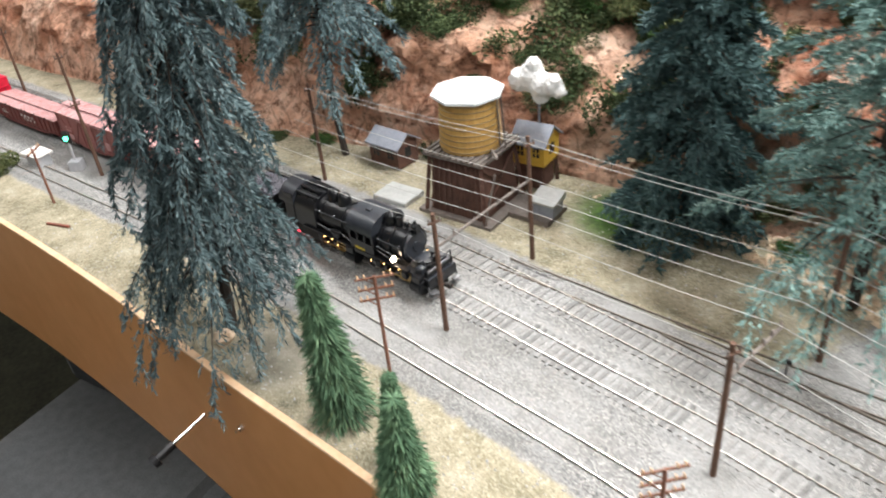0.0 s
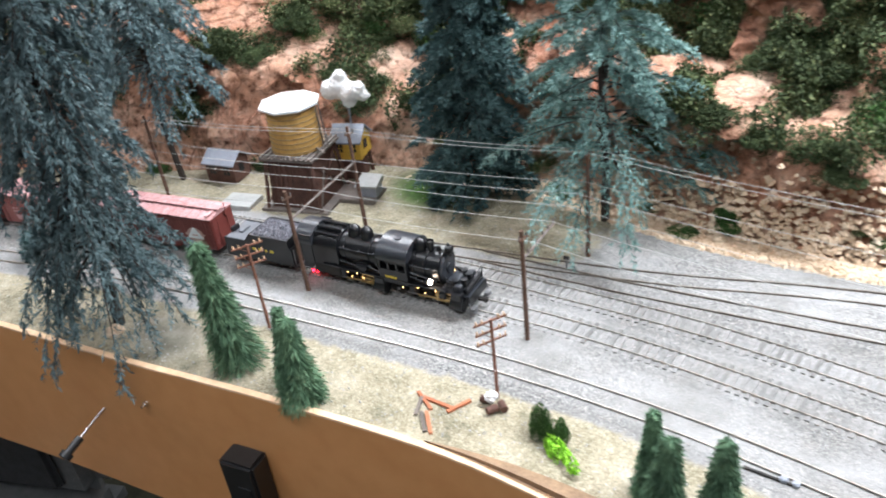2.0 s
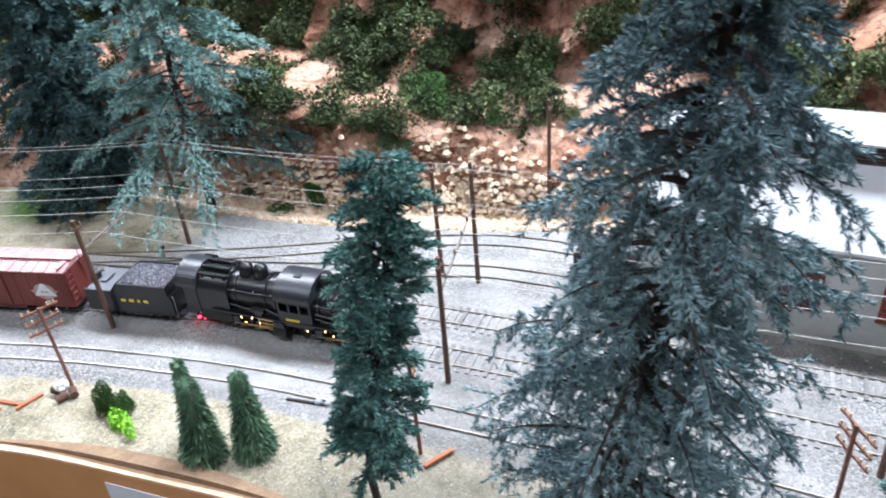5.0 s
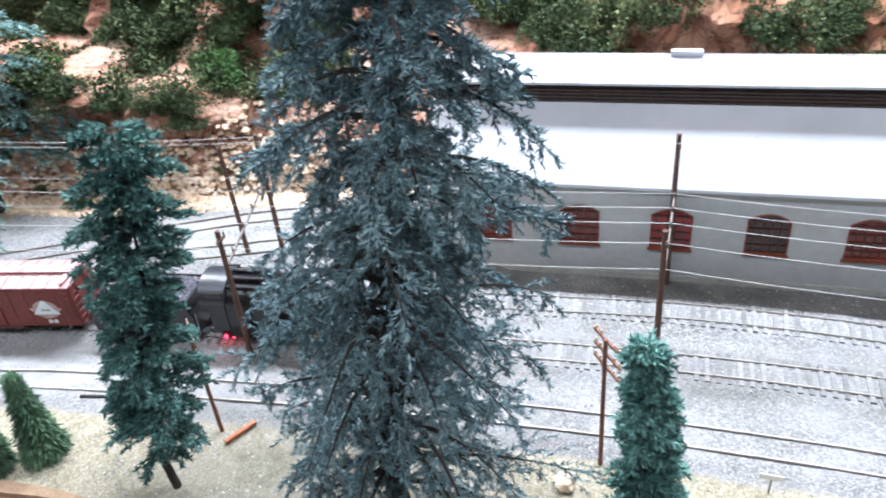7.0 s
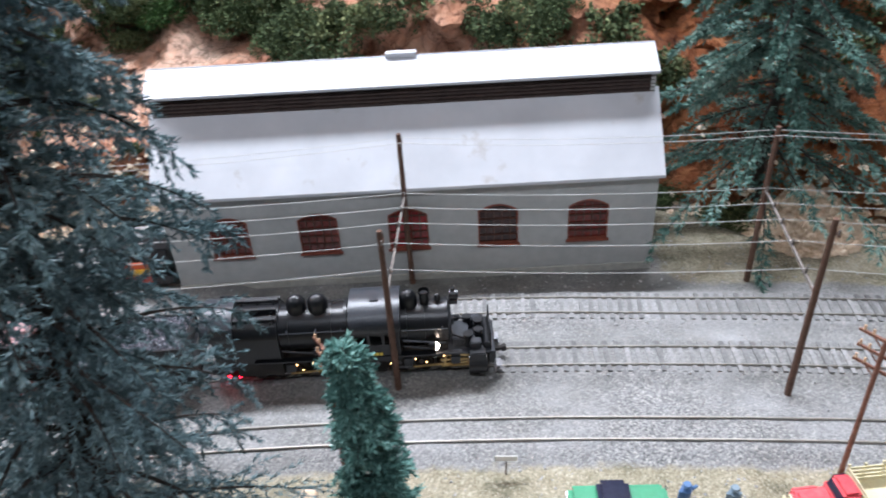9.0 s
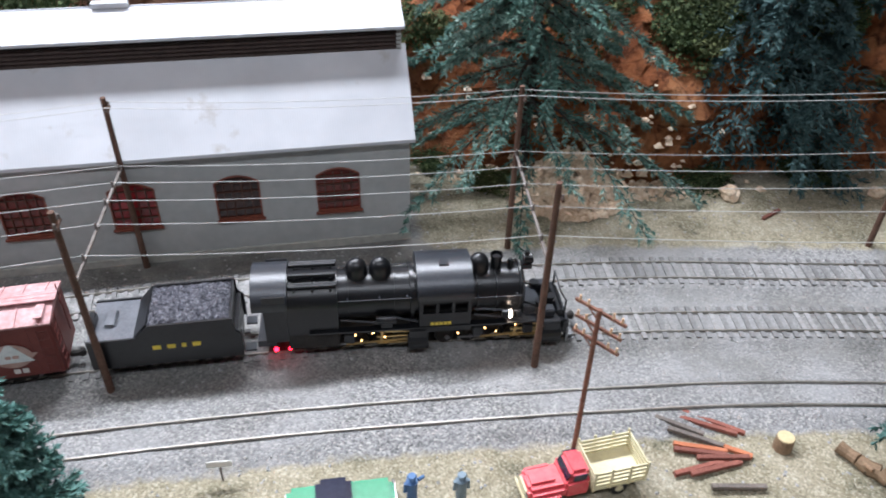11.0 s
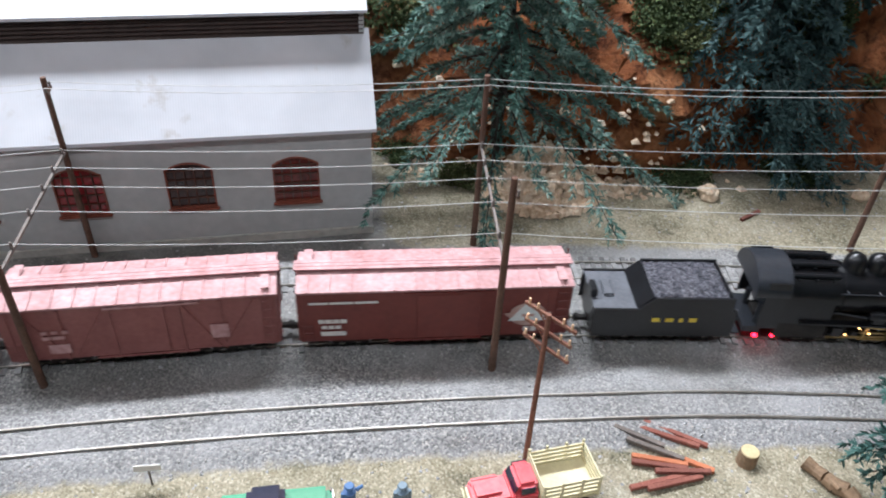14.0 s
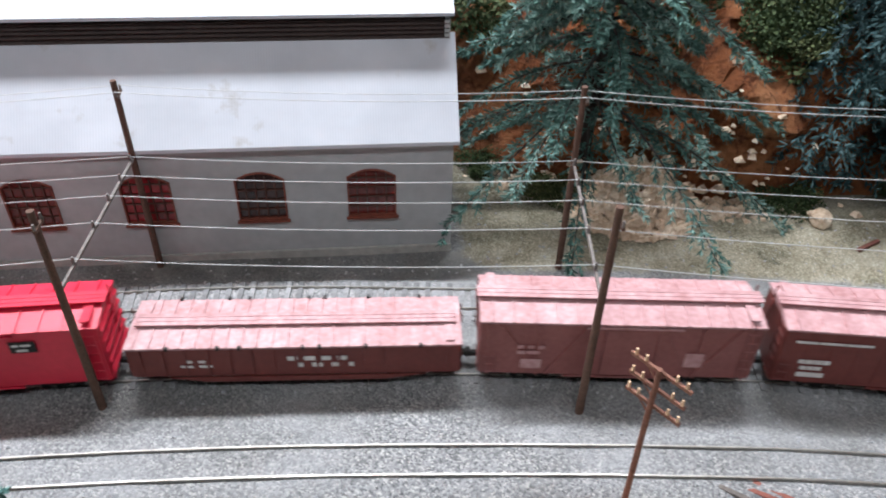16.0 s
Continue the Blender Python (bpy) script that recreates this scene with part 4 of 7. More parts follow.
def engine_house():
    house = empty("engine_house")
    tagged(house, "grey engine house with white roof and arched red windows", "building")
    X0, X1, Y1, EAVE = -0.345, 0.0, 0.106, 0.0765
    wins = [-0.301 + 0.0635 * i for i in range(5)]
    W, Z0, Z1 = 0.0282, 0.027, 0.0595
    # front wall in piers, aprons and arched heads, so that the windows go through
    bm = bmesh.new()
    found = {}

    def corner(x, z):
        key = (round(x, 6), round(z, 6))
        if key not in found:
            found[key] = bm.verts.new((x, 0.0, z))
        return found[key]

    spring = Z1 - 0.005
    edges = [X0] + [e for w in wins for e in (w - W / 2, w + W / 2)] + [X1]
    for i in range(0, len(edges), 2):
        for z0, z1 in ((-0.004, Z0), (Z0, spring), (spring, EAVE)):
            bm.faces.new([corner(edges[i], z0), corner(edges[i + 1], z0), corner(edges[i + 1], z1), corner(edges[i], z1)])
    for w in wins:
        a, c = w - W / 2, w + W / 2
        bm.faces.new([corner(a, -0.004), corner(c, -0.004), corner(c, Z0), corner(a, Z0)])
        curve = [(a + W * k / 8, spring + 0.005 * (1 - (k / 4 - 1) ** 2)) for k in range(9)]
        for (xa, za), (xc, zc) in zip(curve, curve[1:]):
            bm.faces.new([corner(xa, za), corner(xc, zc), corner(xc, EAVE), corner(xa, EAVE)])
    grown = bmesh.ops.extrude_face_region(bm, geom=bm.faces[:])
    bmesh.ops.translate(bm, verts=[g for g in grown["geom"] if isinstance(g, bmesh.types.BMVert)], vec=(0, 0.003, 0))
    bmesh.ops.recalc_face_normals(bm, faces=bm.faces[:])
    part("front_wall", bm, M_WALL, house)
    bm = bmesh.new()
    box(bm, (X0 + X1) / 2, Y1 - 0.0015, -0.004, X1 - X0, 0.003, EAVE + 0.004)
    part("back_wall", bm, M_WALL, house)
    gable = [(0.003, -0.004), (Y1 - 0.003, -0.004), (Y1 - 0.003, EAVE), (0.073, 0.122), (0.073, 0.134), (0.053, 0.147), (0.033, 0.134), (0.033, 0.122), (0.003, EAVE)]
    bm = bmesh.new()
    prism(bm, gable, "x", X1 - 0.003, X1)
    part("end_wall", bm, M_WALL, house)
    # the yard end is open to two tracks
    bm = bmesh.new()
    prism(bm, [(0.003, 0.056), (Y1 - 0.003, 0.056), (Y1 - 0.003, EAVE), (0.073, 0.122), (0.073, 0.134), (0.053, 0.147), (0.033, 0.134), (0.033, 0.122), (0.003, EAVE)], "x", X0, X0 + 0.003)
    box(bm, X0 + 0.0015, 0.034, -0.004, 0.003, 0.012, 0.06)
    box(bm, X0 + 0.0015, 0.093, -0.004, 0.003, 0.02, 0.06)
    part("doorway_wall", bm, M_WALL, house)
    for name, a, b in (("front_roof", (-0.0045, 0.0757), (0.0355, 0.1232)), ("back_roof", (Y1 + 0.0045, 0.0757), (0.0705, 0.1232))):
        bm = bmesh.new()
        prism(bm, [a, b, (b[0], b[1] + 0.0022), (a[0], a[1] + 0.0022)], "x", X0 - 0.003, X1 + 0.003)
        part(name, bm, M_SHEET, house, "white ribbed roof sheet with a few stains")
    for a, b in (((0.0305, 0.1362), (0.0535, 0.1490)), ((0.0755, 0.1362), (0.0525, 0.1490))):
        bm = bmesh.new()
        prism(bm, [a, b, (b[0], b[1] + 0.0018), (a[0], a[1] + 0.0018)], "x", X0 - 0.003, X1 + 0.002)
        part("monitor_roof", bm, M_SHEET, house)
    bm = bmesh.new()
    box(bm, -0.172, 0.0535, 0.1500, 0.021, 0.006, 0.0032, bevel=0.0004)
    part("ridge_vent", bm, M_SHEET, house)
    for i in range(5):
        for y, s in ((0.034, 1), (0.072, -1)):
            bm = bmesh.new()
            box(bm, (X0 + X1) / 2, y, 0.1232 + i * 0.0026, X1 - X0 - 0.001, 0.0025, 0.0009, turn=Euler((0.6 * s, 0, 0)).to_matrix())
            part("louvre", bm, M_LOUVRE, house)
    # added sheet, coloured as the shade between the louvres
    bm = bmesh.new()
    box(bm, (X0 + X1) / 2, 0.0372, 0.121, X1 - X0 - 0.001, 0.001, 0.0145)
    part("louvre_backing", bm, M_INSIDE_SHADE, house)
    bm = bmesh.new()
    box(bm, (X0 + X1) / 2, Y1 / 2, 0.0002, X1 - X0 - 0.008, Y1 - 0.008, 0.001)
    part("inside_floor", bm, M_INSIDE_SHADE, house)
    for w in wins:
        bm = bmesh.new()
        ring = arch(w - W / 2, w + W / 2, Z0, Z1, 0.005)
        inner = arch(w - W / 2 + 0.0010, w + W / 2 - 0.0010, Z0 + 0.0010, Z1 - 0.0010, 0.0045)
        vo = [[bm.verts.new((x, y, z)) for x, z in o] for o in (ring, inner) for y in (-0.0006, 0.0022)]
        n = len(ring)
        for i in range(n):
            j = (i + 1) % n
            bm.faces.new((vo[0][i], vo[0][j], vo[2][j], vo[2][i]))
            bm.faces.new((vo[2][i], vo[2][j], vo[3][j], vo[3][i]))
            bm.faces.new((vo[0][j], vo[0][i], vo[1][i], vo[1][j]))
        win = part("window", bm, M_BRICKRED, house, "arched window with rust-red frame")
        bm = bmesh.new()
        for i in range(1, 5):
            box(bm, w - W / 2 + W * i / 5, 0.0008, Z0 + 0.001, 0.0008, 0.0009, Z1 - Z0 - 0.0045)
        for i in range(1, 5):
            box(bm, w, 0.0008, Z0 + (Z1 - Z0) * i / 5, W - 0.002, 0.0008, 0.0007)
        part("mullion_grid", bm, M_MULLION, win)
        bm = bmesh.new()
        prism(bm, arch(w - W / 2 + 0.001, w + W / 2 - 0.001, Z0 + 0.001, Z1 - 0.001, 0.0045), "y", 0.0014, 0.002)
        # third pane painted as lit red, fourth as dark inside
        part("pane", bm, {2: M_LITPANE, 3: M_DARKPANE}.get(wins.index(w), M_PANE), win)
        bm = bmesh.new()
        box(bm, w, -0.0010, Z0 - 0.0013, W + 0.0024, 0.0026, 0.0013, bevel=0.0003)
        part("sill", bm, M_BRICKRED, win)
    bm = bmesh.new()
    box(bm, (X0 + X1) / 2, -0.0008, -0.004, X1 - X0 + 0.001, 0.0016, 0.0085, bevel=0.0004)
    part("footing", bm, M_CONCRETEWALL, house, "dusty pale footing along the wall")
    return house


engine_house()


def shop_switcher():
    """A small dark engine standing nose out at the shop door."""
    y, a = curve_at(TRACK_5, -0.375)
    car = empty("diesel_switcher", pose(-0.372, y, 0.0, 0, 0, math.degrees(math.atan(a))))
    tagged(car, "black switch engine with orange and yellow striped end", "locomotive")
    bm = bmesh.new()
    box(bm, 0, 0, 0.010, 0.05, 0.03, 0.006)
    box(bm, 0.0, 0, 0.016, 0.046, 0.02, 0.020, bevel=0.001)
    box(bm, -0.018, 0, 0.016, 0.012, 0.028, 0.026, bevel=0.001)
    part("body", bm, M_BLACK, car)
    for i, c in enumerate(((0.55, 0.05, 0.02), (0.75, 0.42, 0.03), (0.60, 0.10, 0.02))):
        bm = bmesh.new()
        box(bm, 0.0, -0.0152, 0.012 + i * 0.006, 0.018, 0.0008, 0.0052)
        part("stripe", bm, material("stripe_paint", [c, tuple(v * 1.15 for v in c)], 100, 0.5), car)
    for x in (-0.015, 0.015):
        for s in (-1, 1):
            bm = bmesh.new()
            rod(bm, (x, s * 0.0075, 0.0088), (x, s * 0.0095, 0.0088), 0.0048, seg=14)
            part("wheel", bm, M_BLACK, car)


shop_switcher()


# ---- train ----
# Roof red paled to pink: overhead glare is put into the colour.
M_ROOFRED = material("glare_roof_red", [(0.36, 0.17, 0.165), (0.47, 0.26, 0.26), (0.57, 0.37, 0.365)], 60, 0.6, bump=0.1)
M_PALERED = material("faded_boxcar_red", [(0.21, 0.066, 0.060), (0.29, 0.105, 0.097)], 60, 0.6, bump=0.08)
M_BRIGHT = material("bright_caboose_red", [(0.56, 0.012, 0.040), (0.68, 0.022, 0.058)], 40, 0.4, bump=0.04)
M_LETTER = material("white_lettering", [(0.55, 0.52, 0.50), (0.72, 0.70, 0.68)], 300, 0.7, bump=0)
M_BADGE = material("faded_badge", [(0.34, 0.20, 0.17), (0.52, 0.38, 0.34)], 260, 0.7, bump=0)
M_PALELETTER = material("pale_badge_paint", [(0.50, 0.58, 0.60), (0.74, 0.78, 0.78)], 260, 0.7, bump=0)
M_YELLOW = material("yellow_lettering", [(0.62, 0.46, 0.05), (0.75, 0.58, 0.08)], 300, 0.6, bump=0)
# The pale grey flecks are sparkle painted into the coal's colour.
M_COAL = material("coal", [(0.012, 0.012, 0.016), (0.10, 0.10, 0.12), (0.34, 0.34, 0.38)], 520, 0.25, bump=0.8, dist=0.0015)
M_BRASS = material("brass_rods", [(0.45, 0.30, 0.12), (0.62, 0.46, 0.22)], 200, 0.3, 0.9, bump=0.1)
M_STEEL = material("dull_steel", [(0.20, 0.20, 0.21), (0.36, 0.36, 0.37)], 200, 0.4, 0.8, bump=0.1)
M_DECK = material("grey_deck", [(0.016, 0.018, 0.023), (0.034, 0.038, 0.046)], 120, 0.34, bump=0.1, spec=0.6)
# Lighter than the other decks: a reflected sheen is painted into the grey.
M_TENDERDECK = material("sheen_grey_deck", [(0.085, 0.090, 0.102), (0.15, 0.158, 0.175)], 120, 0.32, bump=0.1)
M_UNDER = material("dark_underframe", [(0.012, 0.011, 0.010), (0.035, 0.03, 0.027)], 150, 0.85)
M_LAMP = glow("headlamp_glow", (1.0, 0.80, 0.62), 60.0)
M_AMBER = glow("amber_glow", (1.0, 0.55, 0.20), 9.0)
M_REDLED = glow("red_glow", (1.0, 0.01, 0.03), 16.0)
TRAIN, WHEELS = [], []


def wheel(x, side, r, parent, mat, name="wheel"):
    """A flanged wheel with spokes, about its own axle."""
    bm = bmesh.new()
    rod(bm, (0, 0.0013 * side, 0), (0, -0.0013 * side, 0), r, seg=20)
    rod(bm, (0, -0.0013 * side, 0), (0, -0.0018 * side, 0), r * 1.08, seg=20)
    ob = part(name, bm, mat, parent)
    ob.matrix_basis = pose(x, 0.0088 * side, 0.0041 + r)
    bm = bmesh.new()
    box(bm, r * 0.45, 0.0016 * side, -r * 0.22, r * 0.5, 0.0006, r * 0.44)
    part("counterweight", bm, M_STEEL, ob)
    WHEELS.append((ob, x, 0.0088 * side, 0.0041 + r, r))
    return ob


def bogie(x, parent):
    t = empty("bogie", pose(x, 0, 0))
    t.parent = parent
    for s in (-1, 1):
        bm = bmesh.new()
        box(bm, 0, 0.0112 * s, 0.0065, 0.020, 0.0016, 0.0028, bevel=0.0003)
        box(bm, 0, 0.0112 * s, 0.0052, 0.006, 0.0018, 0.0066)
        for wx in (-0.008, 0.008):
            box(bm, wx, 0.0112 * s, 0.0062, 0.0036, 0.0022, 0.0036)
        part("side_frame", bm, M_UNDER, t)
        for wx in (-0.008, 0.008):
            bm = bmesh.new()
            rod(bm, (wx, 0.0080 * s, 0.0088), (wx, 0.0100 * s, 0.0088), 0.0047, seg=16)
            part("wheel", bm, M_STEEL, t)


def coupler(x, s, parent):
    bm = bmesh.new()
    box(bm, x + s * 0.002, 0, 0.0085, 0.006, 0.0024, 0.0024)
    box(bm, x + s * 0.0052, 0.0004, 0.0076, 0.0030, 0.0038, 0.0042, bevel=0.0006)
    part("coupler", bm, M_UNDER, parent)


def bars(parent, mat, x, y, z, widths, h, gap=0.0008, name="lettering"):
    """Illegible lettering as little bars on a side."""
    bm = bmesh.new()
    for w in widths:
        box(bm, x + w / 2, y, z, w, 0.0003, h)
        x += w + gap
    part(name, bm, mat, parent)


def ladder(parent, x, y, z0, z1, mat, across="x", w=0.0055, n=6):
    bm = bmesh.new()
    dx, dy = (w / 2, 0) if across == "x" else (0, w / 2)
    for i in range(n):
        z = z0 + (z1 - z0) * i / (n - 1)
        rod(bm, (x - dx, y - dy, z), (x + dx, y + dy, z), 0.00035, seg=5)
    for s in (-1, 1):
        rod(bm, (x + s * dx, y + s * dy, z0 - 0.001), (x + s * dx, y + s * dy, z1 + 0.001), 0.0003, seg=5)
    part("ladder", bm, mat, parent)


def freight_car(name, label, ln, mat, roof, style):
    car = tagged(empty(name), label, "freight car", "cars of the freight train")
    hw, z0 = 0.0165, 0.0125
    ez = {"gondola": 0.0315}.get(style, 0.0465)
    half = ln / 2
    bm = bmesh.new()
    box(bm, 0, 0, z0, ln, hw * 2, ez - z0, bevel=0.0004)
    part("body", bm, mat, car)
    bm = bmesh.new()
    box(bm, 0, 0, 0.0095, ln * 0.96, 0.010, 0.003)
    box(bm, 0, -0.008, 0.008, 0.020, 0.006, 0.0045)
    part("underframe", bm, M_UNDER, car)
    bogie(half - 0.026, car)
    bogie(-half + 0.026, car)
    coupler(half, 1, car)
    coupler(-half, -1, car)
    peak = ez + (0.0016 if style == "gondola" else 0.0034)
    bm = bmesh.new()
    o = 0.0009
    prism(bm, [(-hw - o, ez - 0.0004), (hw + o, ez - 0.0004), (hw + o, ez + 0.0006), (0, peak), (-hw - o, ez + 0.0006)], "x", -half - 0.0006, half + 0.0006)
    # the roof's pink carries painted glare
    part("roof", bm, roof, car, "pink-red roof sheets with painted-in glare")
    n = 22 if style == "gondola" else 13
    for i in range(n):
        x = -half + ln * (i + 0.5) / n
        bm = bmesh.new()
        for s in (-1, 1):
            beam(bm, (x, s * (hw + o), ez + 0.0008), (x, 0, peak + 0.0002), 0.0007, 0.0008)
        part("roof_rib", bm, roof, car)
    for y in (-0.0028, 0.0, 0.0028):
        bm = bmesh.new()
        box(bm, 0, y, peak + 0.0011, ln + (0.004 if style != "gondola" else -0.004), 0.0025, 0.0007)
        part("running_board", bm, roof, car)
    for s, x in ((-1, half - 0.005), (1, -half + 0.005)):
        bm = bmesh.new()
        box(bm, x, s * 0.0095, ez + 0.0030 if style != "gondola" else ez + 0.0014, 0.0042, 0.012, 0.0006)
        part("roof_step", bm, roof, car)
    for s in (-1, 1):
        y = s * (hw + 0.0004)
        if style == "gondola":
            for i in range(15):
                x = -half + 0.006 + (ln - 0.012) * i / 14
                bm = bmesh.new()
                box(bm, x, y, z0 + 0.001, 0.0012, 0.0010, ez - z0 - 0.002)
                part("side_post", bm, mat, car)
            bm = bmesh.new()
            prism(bm, [(-half * 0.78, z0), (-half * 0.55, z0 - 0.003), (half * 0.55, z0 - 0.003), (half * 0.78, z0)], "y", y - 0.0005, y + 0.0002)
            part("fishbelly_sill", bm, mat, car)
            for x in (-0.06, -0.036, -0.026, 0.004, 0.012, 0.034, 0.06):
                bm = bmesh.new()
                box(bm, x * ln / 0.159, s * (hw + 0.0012), ez, 0.0014, 0.0018, 0.0016)
                part("cover_clamp", bm, M_UNDER, car)
            bars(car, M_LETTER, -0.052, y + s * 0.0001, z0 + 0.0095, (0.003, 0.003), 0.0016, 0.003)
            bars(car, M_LETTER, -0.055, y + s * 0.0001, z0 + 0.0065, (0.006, 0.006), 0.0014, 0.003)
            bars(car, M_LETTER, -0.004, y + s * 0.0003, z0 + 0.0105, (0.0050, 0.0052, 0.0046, 0.0046), 0.0026, 0.0030)
            bars(car, M_LETTER, 0.001, y + s * 0.0003, z0 + 0.0062, (0.0024, 0.0050, 0.0042, 0.0024), 0.0026, 0.0042)
        else:
            bm = bmesh.new()
            box(bm, 0.002, y, z0 + 0.0012, 0.019 if style == "wood" else 0.024, 0.0012, ez - z0 - 0.004, bevel=0.0003)
            part("door", bm, mat, car)
            bm = bmesh.new()
            box(bm, 0.006, y, ez - 0.0025, 0.046, 0.0012, 0.0009)
            part("door_track", bm, roof if style == "wood" else mat, car)
            bm = bmesh.new()
            box(bm, 0, s * (hw - 0.0003), z0 - 0.0013, 0.05, 0.0012, 0.0014)
            part("side_sill", bm, mat, car)
            ladder(car, half - 0.0045, y + s * 0.0006, z0 + 0.002, ez - 0.004, mat)
            ladder(car, -half + 0.0045, y + s * 0.0006, z0 + 0.002, z0 + 0.012, mat, n=3)
            if style == "wood":
                for a, b in ((-half + 0.010, -half + 0.028), (half - 0.010, half - 0.028), (-0.016, -0.034), (0.019, 0.036)):
                    bm = bmesh.new()
                    beam(bm, (a, y, ez - 0.002), (b, y, z0 + 0.001), 0.0009, 0.0016)
                    part("diagonal_brace", bm, mat, car)
                for x in (-half + 0.004, -half + 0.028, -0.0145, 0.0185, half - 0.028, half - 0.004):
                    bm = bmesh.new()
                    box(bm, x, y, z0 + 0.0005, 0.0014, 0.0010, ez - z0 - 0.002)
                    part("side_post", bm, mat, car)
                bars(car, M_ROOFRED, -half + 0.018, y + s * 0.0005, z0 + 0.018, (0.003, 0.003, 0.003), 0.002, 0.002)
                bars(car, M_ROOFRED, -half + 0.018, y + s * 0.0005, z0 + 0.0145, (0.004, 0.006), 0.002)
                bars(car, M_ROOFRED, -half + 0.020, y + s * 0.0005, z0 + 0.005, (0.010,), 0.006)
                bars(car, M_ROOFRED, half - 0.034, y + s * 0.0005, z0 + 0.008, (0.009,), 0.009)
            elif style == "steel":
                for i in range(1, 12):
                    x = -half + ln * i / 12
                    if abs(x) > 0.014:
                        bm = bmesh.new()
                        box(bm, x, y - s * 0.0003, z0 + 0.0005, 0.0006, 0.0004, ez - z0 - 0.002)
                        part("panel_seam", bm, mat, car)
                bars(car, M_LETTER, -half + 0.0055, y + s * 0.0003, ez - 0.0075, (0.010, 0.012, 0.012), 0.0013)
                bars(car, M_LETTER, -half + 0.010, y + s * 0.0003, z0 + 0.0135, (0.0030, 0.0034, 0.0034, 0.0034), 0.0024, 0.0005)
                bars(car, M_LETTER, -half + 0.0115, y + s * 0.0003, z0 + 0.0095, (0.0030, 0.0030, 0.0030), 0.0022, 0.0005)
                bars(car, M_LETTER, -half + 0.011, y + s * 0.0003, z0 + 0.0048, (0.013,), 0.0028)
                bars(car, M_LETTER, half - 0.024, y + s * 0.0003, z0 + 0.0035, (0.003, 0.003), 0.0030, 0.001)
                hx, hz = half - 0.0225, z0 + 0.0155
                bm = bmesh.new()
                prism(bm, [(hx + 0.0098 * math.cos(k), hz + 0.0078 * math.sin(k)) for k in np.linspace(0, 2 * math.pi, 28, endpoint=False)], "y", y + s * 0.0001, y + s * 0.0004)
                badge = part("herald", bm, M_BADGE, car, "faded round badge with a white triangle")
                bm = bmesh.new()
                prism(bm, [(hx - 0.0128, hz + 0.0012), (hx - 0.0100, hz - 0.0018), (hx + 0.0100, hz - 0.0018), (hx + 0.0128, hz + 0.0012)], "y", y + s * 0.0003, y + s * 0.0006)
                part("herald_band", bm, M_BADGE, badge)
                bm = bmesh.new()
                prism(bm, [(hx - 0.0102, hz - 0.0040), (hx + 0.0102, hz - 0.0040), (hx + 0.0012, hz + 0.0080), (hx - 0.0012, hz + 0.0080)], "y", y + s * 0.0005, y + s * 0.0008)
                part("herald_field", bm, M_PALELETTER, badge)
                bars(car, M_BADGE, hx - 0.0030, y + s * 0.0009, hz - 0.0010, (0.0026, 0.0030), 0.0018, 0.0008)
            else:
                bm = bmesh.new()
                box(bm, half - 0.034, y + s * 0.0003, ez - 0.0115, 0.0115, 0.0005, 0.0065)
                p = part("sign_panel", bm, M_UNDER, car, "small black sign panel")
                bars(car, M_LETTER, half - 0.0385, y + s * 0.0008, ez - 0.0075, (0.003, 0.0045), 0.0012)
                bars(car, M_LETTER, half - 0.0370, y + s * 0.0008, ez - 0.0105, (0.005,), 0.0012)
    for s in (-1, 1):
        ladder(car, s * (half + 0.0006), -0.0115, z0 + 0.001, ez - 0.001, mat, "y", 0.007, 7)
        if style == "plain":
            for i in range(5):
                bm = bmesh.new()
                box(bm, s * (half + 0.0008), 0, z0 + 0.003 + i * 0.0065, 0.0016, 0.031, 0.0022, bevel=0.0005)
                part("end_rib", bm, mat, car)
        bm = bmesh.new()
        rod(bm, (s * (half + 0.0012), 0.006, z0 + 0.010), (s * (half + 0.0012), 0.006, peak + 0.004), 0.0004, seg=5)
        rod(bm, (s * (half + 0.0012), 0.006, ez - 0.003), (s * (half + 0.0020), 0.006, ez - 0.003), 0.0028, seg=12)
        part("brake_wheel", bm, mat, car)
    return car


def round_top(hw, z0, z1, rise, n=10):
    """An outline of a boxy body with a rounded top."""
    return [(-hw, z0), (hw, z0)] + [(hw * math.cos(a), z1 - rise + rise * math.sin(a)) for a in np.linspace(0, math.pi, n)]


